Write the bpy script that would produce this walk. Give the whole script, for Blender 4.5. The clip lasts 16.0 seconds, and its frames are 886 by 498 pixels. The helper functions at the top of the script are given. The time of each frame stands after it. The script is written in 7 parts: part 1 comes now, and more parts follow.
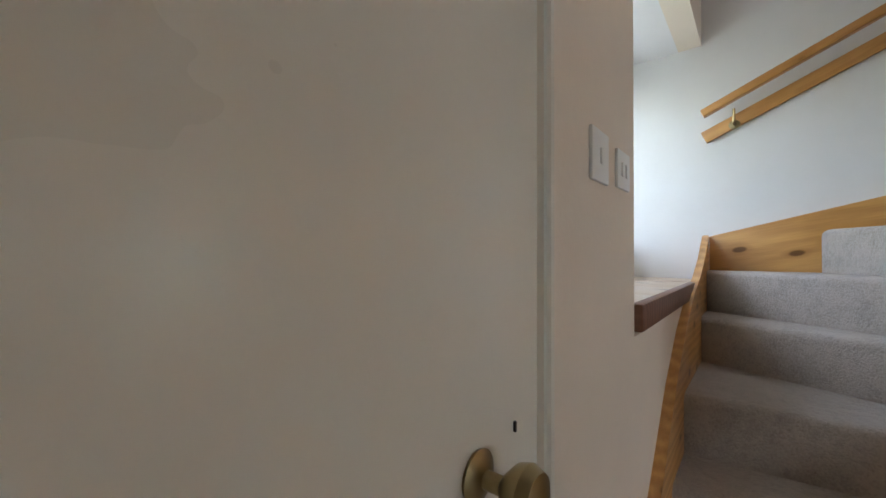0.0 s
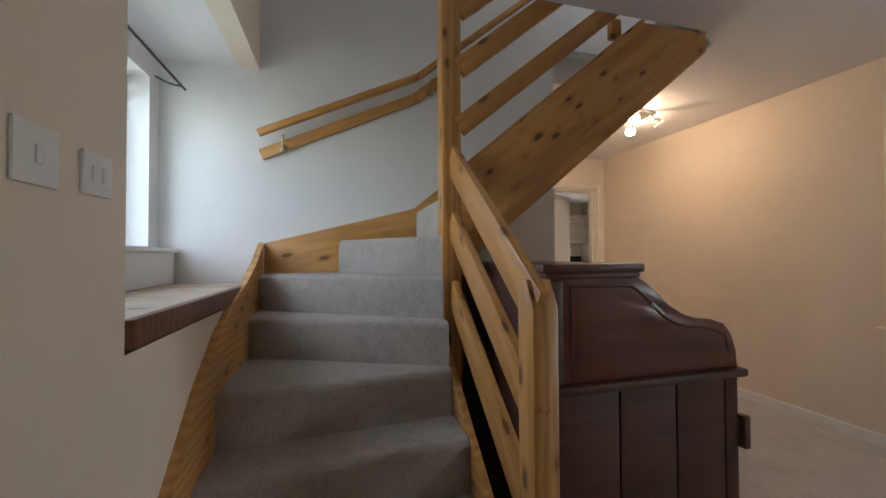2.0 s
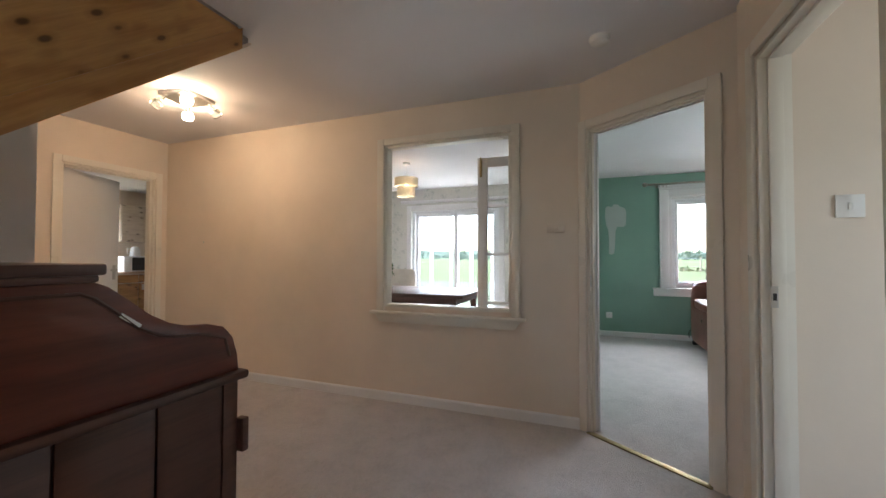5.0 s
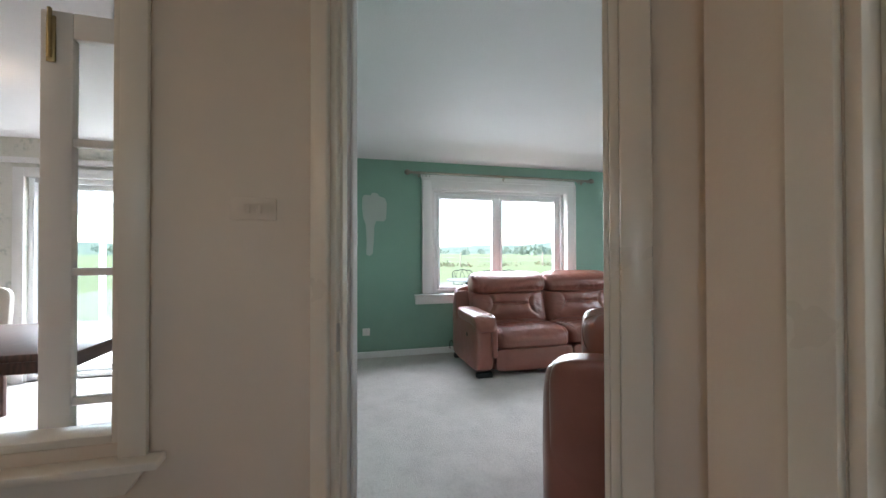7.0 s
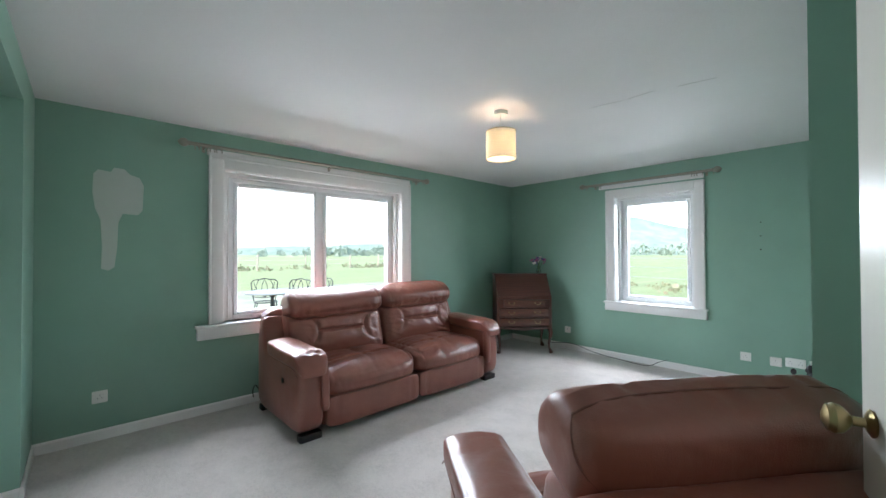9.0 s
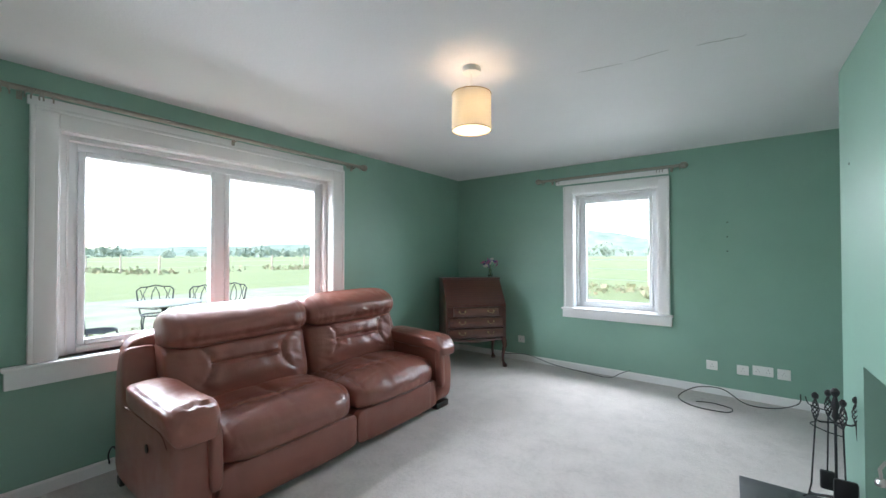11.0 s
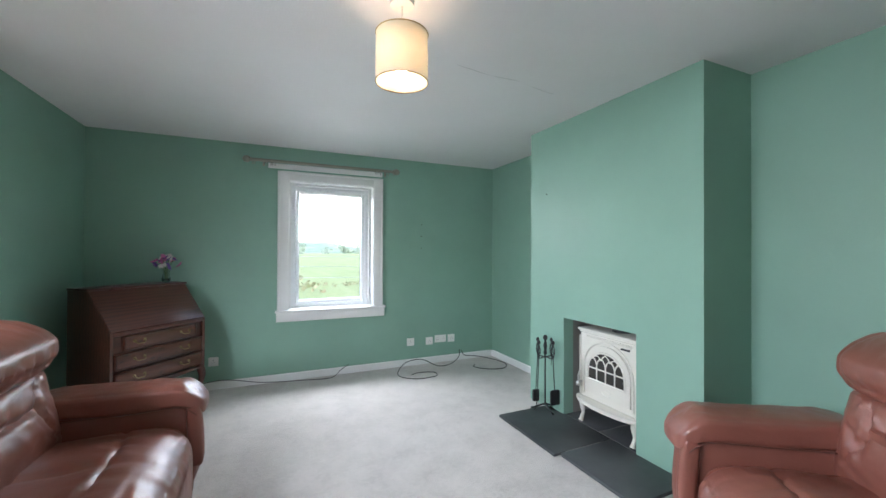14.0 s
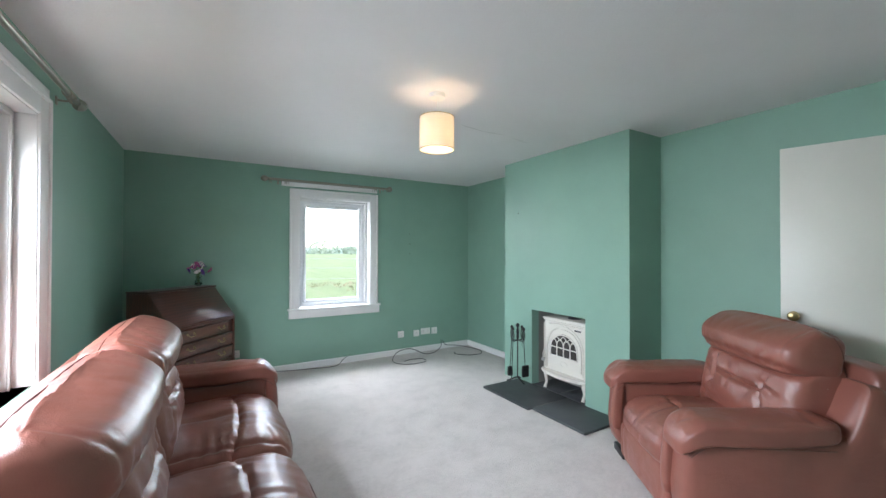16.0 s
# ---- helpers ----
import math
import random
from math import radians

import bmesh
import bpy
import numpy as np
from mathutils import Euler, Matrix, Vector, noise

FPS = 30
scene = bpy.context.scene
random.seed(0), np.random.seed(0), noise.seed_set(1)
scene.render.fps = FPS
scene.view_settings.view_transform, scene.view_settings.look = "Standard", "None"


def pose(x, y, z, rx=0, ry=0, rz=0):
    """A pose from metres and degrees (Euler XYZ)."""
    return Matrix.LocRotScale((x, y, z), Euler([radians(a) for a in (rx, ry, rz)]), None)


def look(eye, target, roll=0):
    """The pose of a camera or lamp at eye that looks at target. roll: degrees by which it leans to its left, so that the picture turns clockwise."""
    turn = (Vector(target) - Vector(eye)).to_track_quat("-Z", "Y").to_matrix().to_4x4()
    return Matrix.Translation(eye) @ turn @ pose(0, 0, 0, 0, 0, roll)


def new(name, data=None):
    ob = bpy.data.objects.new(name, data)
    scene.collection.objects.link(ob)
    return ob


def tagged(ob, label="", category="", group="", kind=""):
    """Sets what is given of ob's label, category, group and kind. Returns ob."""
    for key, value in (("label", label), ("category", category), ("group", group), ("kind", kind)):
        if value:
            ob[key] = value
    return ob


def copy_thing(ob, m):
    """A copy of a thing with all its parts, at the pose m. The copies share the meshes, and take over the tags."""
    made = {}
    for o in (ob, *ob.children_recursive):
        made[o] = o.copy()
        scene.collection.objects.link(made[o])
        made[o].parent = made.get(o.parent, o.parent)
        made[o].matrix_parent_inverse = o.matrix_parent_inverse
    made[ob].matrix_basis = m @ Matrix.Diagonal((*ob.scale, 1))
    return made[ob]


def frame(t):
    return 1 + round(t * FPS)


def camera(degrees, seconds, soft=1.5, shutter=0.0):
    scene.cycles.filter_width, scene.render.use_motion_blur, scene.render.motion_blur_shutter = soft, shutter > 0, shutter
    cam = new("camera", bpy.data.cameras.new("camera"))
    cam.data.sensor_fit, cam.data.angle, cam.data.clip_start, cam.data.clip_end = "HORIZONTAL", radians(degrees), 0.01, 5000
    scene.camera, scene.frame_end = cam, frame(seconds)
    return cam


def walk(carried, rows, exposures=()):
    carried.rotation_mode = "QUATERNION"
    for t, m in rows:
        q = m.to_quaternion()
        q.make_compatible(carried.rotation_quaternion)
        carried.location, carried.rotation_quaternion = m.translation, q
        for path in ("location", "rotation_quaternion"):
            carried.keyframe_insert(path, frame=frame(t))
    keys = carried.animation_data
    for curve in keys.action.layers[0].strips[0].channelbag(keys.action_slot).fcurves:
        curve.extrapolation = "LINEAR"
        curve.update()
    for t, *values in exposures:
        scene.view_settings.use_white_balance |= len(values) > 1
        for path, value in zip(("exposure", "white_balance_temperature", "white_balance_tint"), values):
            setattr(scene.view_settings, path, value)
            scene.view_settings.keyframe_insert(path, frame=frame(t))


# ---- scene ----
cam = camera(97.9, 16.0)
PATH = [
    (0.0, pose(6.995, -5.315, 1.168, 90.86, -0.20, 219.14)),
    (0.5, pose(6.961, -5.315, 1.177, 90.77, -0.07, 208.98)),
    (1.0, pose(6.872, -5.356, 1.174, 91.06, 0.13, 196.45)),
    (1.5, pose(6.829, -5.339, 1.183, 90.96, 0.25, 180.91)),
    (2.0, pose(6.789, -5.310, 1.188, 91.04, 0.30, 164.70)),
    (2.5, pose(6.746, -5.280, 1.194, 90.89, 0.43, 151.14)),
    (3.0, pose(6.721, -5.232, 1.185, 91.05, 0.31, 139.21)),
    (3.5, pose(6.703, -5.197, 1.184, 91.14, 0.09, 130.97)),
    (4.0, pose(6.670, -5.176, 1.183, 91.03, -0.12, 124.75)),
    (4.5, pose(6.584, -5.190, 1.173, 91.26, -0.16, 118.44)),
    (5.0, pose(6.387, -5.215, 1.176, 91.29, -0.11, 110.53)),
    (7.5, pose(4.320, -5.150, 1.286, 90.52, 0.16, 65.77)),
    (8.0, pose(4.020, -5.075, 1.305, 90.60, 0.20, 56.45)),
    (8.5, pose(3.882, -5.066, 1.319, 90.69, 0.18, 50.70)),
    (9.0, pose(3.763, -5.004, 1.344, 90.67, 0.17, 47.02)),
    (11.5, pose(2.883, -4.405, 1.349, 90.78, 0.02, 32.12)),
    (12.0, pose(2.595, -4.225, 1.340, 90.71, -0.06, 25.19)),
    (12.5, pose(2.324, -4.084, 1.331, 90.61, -0.09, 15.21)),
    (13.0, pose(2.078, -4.061, 1.312, 90.52, -0.15, 3.32)),
    (13.5, pose(1.775, -4.143, 1.322, 90.36, -0.16, -11.59)),
    (14.0, pose(1.462, -4.290, 1.331, 90.42, -0.23, -24.14)),
    (14.5, pose(1.178, -4.456, 1.346, 90.43, -0.20, -29.26)),
    (15.0, pose(0.953, -4.637, 1.372, 90.40, -0.10, -30.64)),
    (15.5, pose(0.819, -4.771, 1.389, 90.42, -0.11, -30.80)),
    (16.0, pose(0.755, -4.842, 1.402, 90.45, -0.11, -30.81)),
]
walk(cam, PATH, [(0.0, 3.0), (1.0, 2.95), (2.0, 2.62), (3.0, 2.6), (4.0, 2.65), (5.0, 2.55), (7.3, 2.55), (16.0, 2.5)])

# ---- world, sun, window light ----
world = bpy.data.worlds.new("sky")
scene.world = world
world.use_nodes = True
wn, wl = world.node_tree.nodes, world.node_tree.links
sky = wn.new("ShaderNodeTexSky")
sky.sky_type, sky.sun_disc = "NISHITA", False
sky.sun_elevation, sky.sun_rotation = radians(48), radians(190)
sky.air_density, sky.dust_density, sky.ozone_density = 1.0, 1.0, 1.0
wl.new(sky.outputs[0], wn["Background"].inputs[0])
wn["Background"].inputs[1].default_value = 0.14

sun = new("sun", bpy.data.lights.new("sun", "SUN"))
sun.data.energy, sun.data.angle, sun.data.color = 0.9, radians(25), (1.0, 0.96, 0.9)
sun.matrix_world = look((-4, -22, 30), (0, 0, 0))


def window_light(name, eye, target, w, h, watts):
    """Sky light that comes in through a window's opening, or an added fill lamp."""
    la = bpy.data.lights.new(name, "AREA")
    la.shape, la.size, la.size_y, la.energy, la.color = "RECTANGLE", w, h, watts, (0.84, 0.90, 1.0)
    ob = new(name, la)
    ob.matrix_world = look(eye, target)
    return ob


window_light("sky_light_west_window", (-1.2, -3.2, 3.0), (1.6, -3.2, 0.1), 2.4, 1.2, 4)
window_light("sky_light_west_window", (-0.9, -3.2, 2.1), (3, -3.2, 1.85), 2.8, 1.1, 72)
window_light("sky_light_north_window", (2.07, 1.3, 2.9), (2.07, -1.6, 0.1), 1.4, 1.2, 10)
window_light("sky_light_north_window", (2.07, 0.62, 2.08), (2.07, -3, 1.5), 1.4, 0.88, 30)
window_light("sky_light_stair_window", (8.14, -6.93, 1.8), (6.54, -6.73, 1.1), 1.2, 0.9, 2.6)
window_light("sky_light_conservatory", (-1.26, -7.40, 2.85), (1.64, -7.23, 0.2), 2.2, 1.4, 150)
window_light("sky_light_kitchen_window", (2.74, -14.03, 2.7), (3.04, -11.23, 0.6), 1.3, 1.0, 75)
# added lamp to brighten lobby and hall; its glazed door is invented
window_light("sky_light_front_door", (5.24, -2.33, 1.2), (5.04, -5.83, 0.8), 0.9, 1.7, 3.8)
# added fill for daylight from upstairs; the wall behind it has no window
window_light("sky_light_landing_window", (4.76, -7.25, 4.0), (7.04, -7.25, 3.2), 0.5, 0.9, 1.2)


def bulb_light(name, place, watts, colour=(1.0, 0.78, 0.5), r=0.03):
    la = bpy.data.lights.new(name, "POINT")
    la.energy, la.color, la.shadow_soft_size = watts, colour, r
    ob = new(name, la)
    ob.location = place
    return ob


bulb_light("hall_spot_light", (4.344, -8.06, 2.22), 1.7, (1.0, 0.64, 0.40), 0.05)
bulb_light("dining_bulb_light", (1.909, -7.40, 2.03), 0.8)


# ---- materials ----
def mat(name, colour, rough=0.6, metal=0.0, spec=None, transmission=0.0):
    m = bpy.data.materials.new(name)
    m.use_nodes = True
    b = m.node_tree.nodes["Principled BSDF"]
    b.inputs["Base Color"].default_value = (*colour, 1)
    b.inputs["Roughness"].default_value = rough
    b.inputs["Metallic"].default_value = metal
    if spec is not None:
        b.inputs["Specular IOR Level"].default_value = spec
    b.inputs["Transmission Weight"].default_value = transmission
    return m


def node(m, kind, **inputs):
    n = m.node_tree.nodes.new(kind)
    for k, v in inputs.items():
        n.inputs[k.replace("_", " ")].default_value = v
    return n


def link(m, a, b):
    m.node_tree.links.new(a, b)


def coords(m, scale=(1, 1, 1), turn=(0, 0, 0)):
    tc, mp = node(m, "ShaderNodeTexCoord"), node(m, "ShaderNodeMapping")
    mp.inputs["Scale"].default_value = scale
    mp.inputs["Rotation"].default_value = turn
    link(m, tc.outputs["Object"], mp.inputs["Vector"])
    return mp.outputs[0]


def noise_tex(m, vec, scale, detail=4.0, rough=0.55):
    n = node(m, "ShaderNodeTexNoise", Scale=scale, Detail=detail, Roughness=rough)
    link(m, vec, n.inputs["Vector"])
    return n.outputs[0]


def ramp(m, fac, stops):
    r = node(m, "ShaderNodeValToRGB")
    e = r.color_ramp.elements
    for i, (p, c) in enumerate(stops):
        el = e[i] if i < 2 else e.new(p)
        el.position, el.color = p, (*c, 1) if len(c) == 3 else c
    link(m, fac, r.inputs[0])
    return r.outputs[0]


def mixc(m, fac, a, b, mode="MIX"):
    x = node(m, "ShaderNodeMix")
    x.data_type, x.blend_type = "RGBA", mode
    for slot, v in ((0, fac), (6, a), (7, b)):
        if hasattr(v, "links"):
            link(m, v, x.inputs[slot])
        else:
            x.inputs[slot].default_value = v if slot == 0 else (*v, 1)
    return x.outputs[2]


def maths(m, op, a, b=0.5):
    x = node(m, "ShaderNodeMath")
    x.operation = op
    for slot, v in ((0, a), (1, b)):
        if hasattr(v, "links"):
            link(m, v, x.inputs[slot])
        else:
            x.inputs[slot].default_value = v
    return x.outputs[0]


def bsdf(m):
    return m.node_tree.nodes["Principled BSDF"]


def bump(m, height, strength=0.3, dist=0.01, base=None):
    b = node(m, "ShaderNodeBump", Strength=strength, Distance=dist)
    link(m, height, b.inputs["Height"])
    if base is not None:
        link(m, base, b.inputs["Normal"])
    link(m, b.outputs[0], bsdf(m).inputs["Normal"])
    return b.outputs[0]


def paint(name, colour, rough=0.55, vary=0.06, stain=(0.5, 0.45, 0.36), stain_amount=0.0, pit=0.12):
    """Emulsion on plaster: slow mottling, roller texture and a little dirt."""
    m = mat(name, colour, rough)
    v = coords(m)
    slow = noise_tex(m, v, 1.3, 5)
    dark = tuple(c * (1 - 2 * vary) for c in colour)
    light = tuple(min(1, c * (1 + vary)) for c in colour)
    c = ramp(m, slow, [(0.3, dark), (0.7, light)])
    if stain_amount:
        s = ramp(m, noise_tex(m, v, 2.2, 6, 0.65), [(0.45, (0, 0, 0)), (0.85, (1, 1, 1))])
        c = mixc(m, maths(m, "MULTIPLY", s, stain_amount), c, stain)
    link(m, c, bsdf(m).inputs["Base Color"])
    link(m, maths(m, "ADD", maths(m, "MULTIPLY", slow, 0.2), rough - 0.1), bsdf(m).inputs["Roughness"])
    rel = maths(m, "ADD", noise_tex(m, v, 90, 3), maths(m, "MULTIPLY", noise_tex(m, v, 6, 3), 2.0))
    bump(m, rel, pit, 0.004)
    return m


def wood(name, dark, light, rough=0.4, scale=1.0, knots=True, coat=0.0, ring=9.0, axis=0):
    """Timber with the grain along the object's own x axis."""
    m = mat(name, light, rough)
    def along(a, c):
        return tuple(a * scale if i == axis else c * scale for i in range(3))

    v = coords(m, along(0.9, 7))
    warp = noise_tex(m, v, 1.1, 3)
    w = node(m, "ShaderNodeTexWave", Scale=ring / 6, Distortion=7.0, Detail=3.0)
    w.inputs["Detail Scale"].default_value = 1.3
    w.wave_type, w.bands_direction = "BANDS", "XYZ"[(axis + 1) % 3]
    link(m, v, w.inputs["Vector"])
    grain = noise_tex(m, coords(m, along(3, 60)), 2.0, 6, 0.7)
    f = maths(m, "ADD", maths(m, "MULTIPLY", w.outputs[1], 0.3), maths(m, "MULTIPLY", grain, 0.5))
    c = ramp(m, maths(m, "ADD", f, maths(m, "MULTIPLY", warp, 0.25)), [(0.3, light), (0.95, dark)])
    if knots:
        vo = node(m, "ShaderNodeTexVoronoi", Scale=1.0)
        link(m, coords(m, along(6.0, 13.0)), vo.inputs["Vector"])
        halo = ramp(m, vo.outputs[0], [(0.17, (1, 1, 1)), (0.36, (0, 0, 0))])
        c = mixc(m, maths(m, "MULTIPLY", halo, 0.45), c, tuple(d * 0.85 for d in dark))
        k = ramp(m, vo.outputs[0], [(0.13, (1, 1, 1)), (0.19, (0, 0, 0))])
        c = mixc(m, maths(m, "MULTIPLY", k, 0.85), c, tuple(d * 0.3 for d in dark))
    link(m, c, bsdf(m).inputs["Base Color"])
    bsdf(m).inputs["Coat Weight"].default_value = coat
    bsdf(m).inputs["Coat Roughness"].default_value = 0.25
    bump(m, grain, 0.08, 0.003)
    return m


def carpet_mat(name, colour, wear=0.25):
    """Cut pile: tufts, brushed patches and foot marks."""
    m = mat(name, colour, 0.95, spec=0.15)
    v = coords(m)
    tuft = noise_tex(m, v, 150, 3, 0.75)
    patch = noise_tex(m, v, 5.0, 7, 0.65)
    foot = noise_tex(m, coords(m, (1, 1.4, 1)), 34, 5, 0.7)
    f = maths(m, "ADD", maths(m, "MULTIPLY", tuft, 0.75), maths(m, "ADD", maths(m, "MULTIPLY", patch, 0.6), maths(m, "MULTIPLY", foot, 0.5)))
    d = tuple(c * (1 - wear * 1.6) for c in colour)
    li = tuple(min(1, c * (1 + wear)) for c in colour)
    link(m, ramp(m, f, [(0.5, d), (1.12, li)]), bsdf(m).inputs["Base Color"])
    bsdf(m).inputs["Sheen Weight"].default_value = 0.3
    bsdf(m).inputs["Sheen Roughness"].default_value = 0.6
    bump(m, maths(m, "ADD", tuft, maths(m, "MULTIPLY", foot, 0.8)), 0.7, 0.012)
    return m


def leather_mat(name, colour):
    """Polished hide: soft mottling, fine pebble grain and faint wrinkles."""
    m = mat(name, colour, 0.36, spec=0.5)
    v = coords(m)
    slow = noise_tex(m, v, 4, 5)
    c = ramp(m, slow, [(0.3, tuple(x * 0.84 for x in colour)), (0.72, tuple(x * 1.12 for x in colour))])
    link(m, c, bsdf(m).inputs["Base Color"])
    link(m, maths(m, "ADD", maths(m, "MULTIPLY", noise_tex(m, v, 14, 4), 0.16), 0.27), bsdf(m).inputs["Roughness"])
    bsdf(m).inputs["Coat Weight"].default_value = 0.3
    bsdf(m).inputs["Coat Roughness"].default_value = 0.3
    vo = node(m, "ShaderNodeTexVoronoi", Scale=320.0)
    link(m, v, vo.inputs["Vector"])
    crease = maths(m, "ADD", noise_tex(m, coords(m, (1, 1, 0.22)), 34, 5, 0.62), noise_tex(m, coords(m, (0.35, 0.35, 1)), 26, 4, 0.6))
    rel = maths(m, "ADD", maths(m, "MULTIPLY", vo.outputs[0], 0.25), maths(m, "MULTIPLY", crease, 0.9))
    bump(m, rel, 0.34, 0.006)
    return m


def glow(name, colour, strength):
    m = mat(name, colour, 0.5)
    bsdf(m).inputs["Emission Color"].default_value = (*colour, 1)
    bsdf(m).inputs["Emission Strength"].default_value = strength
    return m


def glass_mat(name="window_glass"):
    m = bpy.data.materials.new(name)
    m.use_nodes = True
    t = m.node_tree
    t.nodes.remove(t.nodes["Principled BSDF"])
    tr, gl, lw, pw, mx = (t.nodes.new(k) for k in ("ShaderNodeBsdfTransparent", "ShaderNodeBsdfGlossy", "ShaderNodeLayerWeight", "ShaderNodeMath", "ShaderNodeMixShader"))
    tr.inputs[0].default_value = (0.97, 0.985, 0.98, 1)
    gl.inputs["Roughness"].default_value = 0.01
    lw.inputs[0].default_value = 0.5
    pw.operation = "MULTIPLY_ADD"
    pw.inputs[1].default_value, pw.inputs[2].default_value = 0.12, 0.0
    for a, b in ((lw.outputs[1], pw.inputs[0]), (pw.outputs[0], mx.inputs[0]), (tr.outputs[0], mx.inputs[1]), (gl.outputs[0], mx.inputs[2]), (mx.outputs[0], t.nodes["Material Output"].inputs[0])):
        t.links.new(a, b)
    return m


GREEN = paint("green_wall_paint", (0.24, 0.405, 0.32), 0.5, 0.05)
CREAM = paint("cream_wall_paint", (0.80, 0.69, 0.575), 0.6, 0.04, stain_amount=0.15)
WHITE_WALL = paint("white_wallpaper", (0.80, 0.79, 0.775), 0.6, 0.04, (0.6, 0.57, 0.5), 0.2)
CEIL = paint("white_ceiling_paint", (0.78, 0.765, 0.775), 0.7, 0.02, pit=0.3)
GLOSS = paint("white_gloss_paint", (0.81, 0.80, 0.79), 0.45, 0.02, pit=0.04)
IVORY = paint("ivory_gloss_paint", (0.80, 0.745, 0.65), 0.3, 0.03, (0.5, 0.42, 0.3), 0.12, 0.05)
FILLER = paint("grey_filler_paint", (0.5, 0.56, 0.51), 0.6, 0.05)
DOOR_PAINT = paint("aged_white_door_paint", (0.66, 0.65, 0.59), 0.38, 0.03, (0.5, 0.47, 0.38), 0.12, 0.05)
UPVC = mat("white_upvc", (0.82, 0.83, 0.84), 0.28)
PLASTIC = mat("white_socket_plastic", (0.8, 0.79, 0.76), 0.3)
DARK = mat("black_plastic", (0.012, 0.012, 0.013), 0.4)
IRON = paint("black_iron", (0.018, 0.018, 0.02), 0.5, 0.2, pit=0.3)
BRASS = mat("aged_brass", (0.36, 0.285, 0.15), 0.36, 1.0)
PEWTER = mat("aged_pewter", (0.34, 0.32, 0.27), 0.35, 1.0)
STEEL = mat("brushed_steel", (0.55, 0.54, 0.52), 0.3, 1.0)
CHROME = mat("chrome", (0.7, 0.7, 0.7), 0.12, 1.0)
CARPET = carpet_mat("grey_beige_carpet", (0.52, 0.474, 0.45), 0.24)
STAIR_CARPET = carpet_mat("grey_stair_carpet", (0.35, 0.308, 0.268), 0.3)
PINE = wood("varnished_pine", (0.36, 0.145, 0.034), (0.66, 0.355, 0.115), 0.34, coat=0.25)
PINE_Y = wood("varnished_pine_long", (0.36, 0.145, 0.034), (0.66, 0.355, 0.115), 0.34, coat=0.25, axis=1)
PINE_Z = wood("varnished_pine_upright", (0.36, 0.145, 0.034), (0.66, 0.355, 0.115), 0.34, coat=0.25, axis=2)
MAHOG = wood("dark_mahogany", (0.022, 0.007, 0.005), (0.105, 0.028, 0.017), 0.3, knots=False, coat=0.35)
OAK_DARK = wood("dark_oak", (0.034, 0.015, 0.011), (0.125, 0.052, 0.034), 0.42, knots=False, coat=0.15)
BURR = wood("figured_walnut", (0.05, 0.014, 0.008), (0.16, 0.048, 0.026), 0.28, 2.0, True, 0.4)
SILL_WOOD = wood("pale_sill_boards", (0.35, 0.24, 0.16), (0.62, 0.5, 0.38), 0.45, coat=0.1)
SILL_EDGE = wood("brown_sill_edge", (0.07, 0.025, 0.012), (0.2, 0.085, 0.045), 0.45, knots=False)
LEATHER = leather_mat("tan_brown_leather", (0.255, 0.088, 0.064))
STITCH = mat("leather_piping", (0.15, 0.052, 0.037), 0.45)
SLATE = paint("dark_slate", (0.07, 0.075, 0.08), 0.45, 0.3, (0.12, 0.12, 0.12), 0.35, 0.5)
ENAMEL = mat("cream_enamel", (0.70, 0.67, 0.60), 0.22)
LINING_GREY = paint("mottled_grey_lining", (0.25, 0.24, 0.22), 0.8, 0.15)
GLASS = glass_mat()
MICA = mat("smoked_stove_glass", (0.03, 0.027, 0.024), 0.12)
GOLD = mat("brass_threshold", (0.34, 0.27, 0.13), 0.5, 1.0)
CABLE = mat("dark_grey_cable", (0.02, 0.02, 0.022), 0.5)


# ---- mesh helpers ----
def bm_new():
    return bmesh.new()


def box(bm, x0, x1, y0, y1, z0, z1, bev=0.0, seg=2, m=None):
    r = bmesh.ops.create_cube(bm, size=1, matrix=Matrix.Translation(((x0 + x1) / 2, (y0 + y1) / 2, (z0 + z1) / 2)) @ Matrix.Diagonal((abs(x1 - x0), abs(y1 - y0), abs(z1 - z0), 1)))
    vs = r["verts"]
    if bev:
        es = list({e for v in vs for e in v.link_edges})
        r = bmesh.ops.bevel(bm, geom=es, offset=bev, segments=seg, profile=0.5, affect="EDGES")
        vs = list({v for f in r["faces"] for v in f.verts} | {v for v in vs if v.is_valid})
    if m is not None:
        bmesh.ops.transform(bm, matrix=m, verts=vs)
    return vs


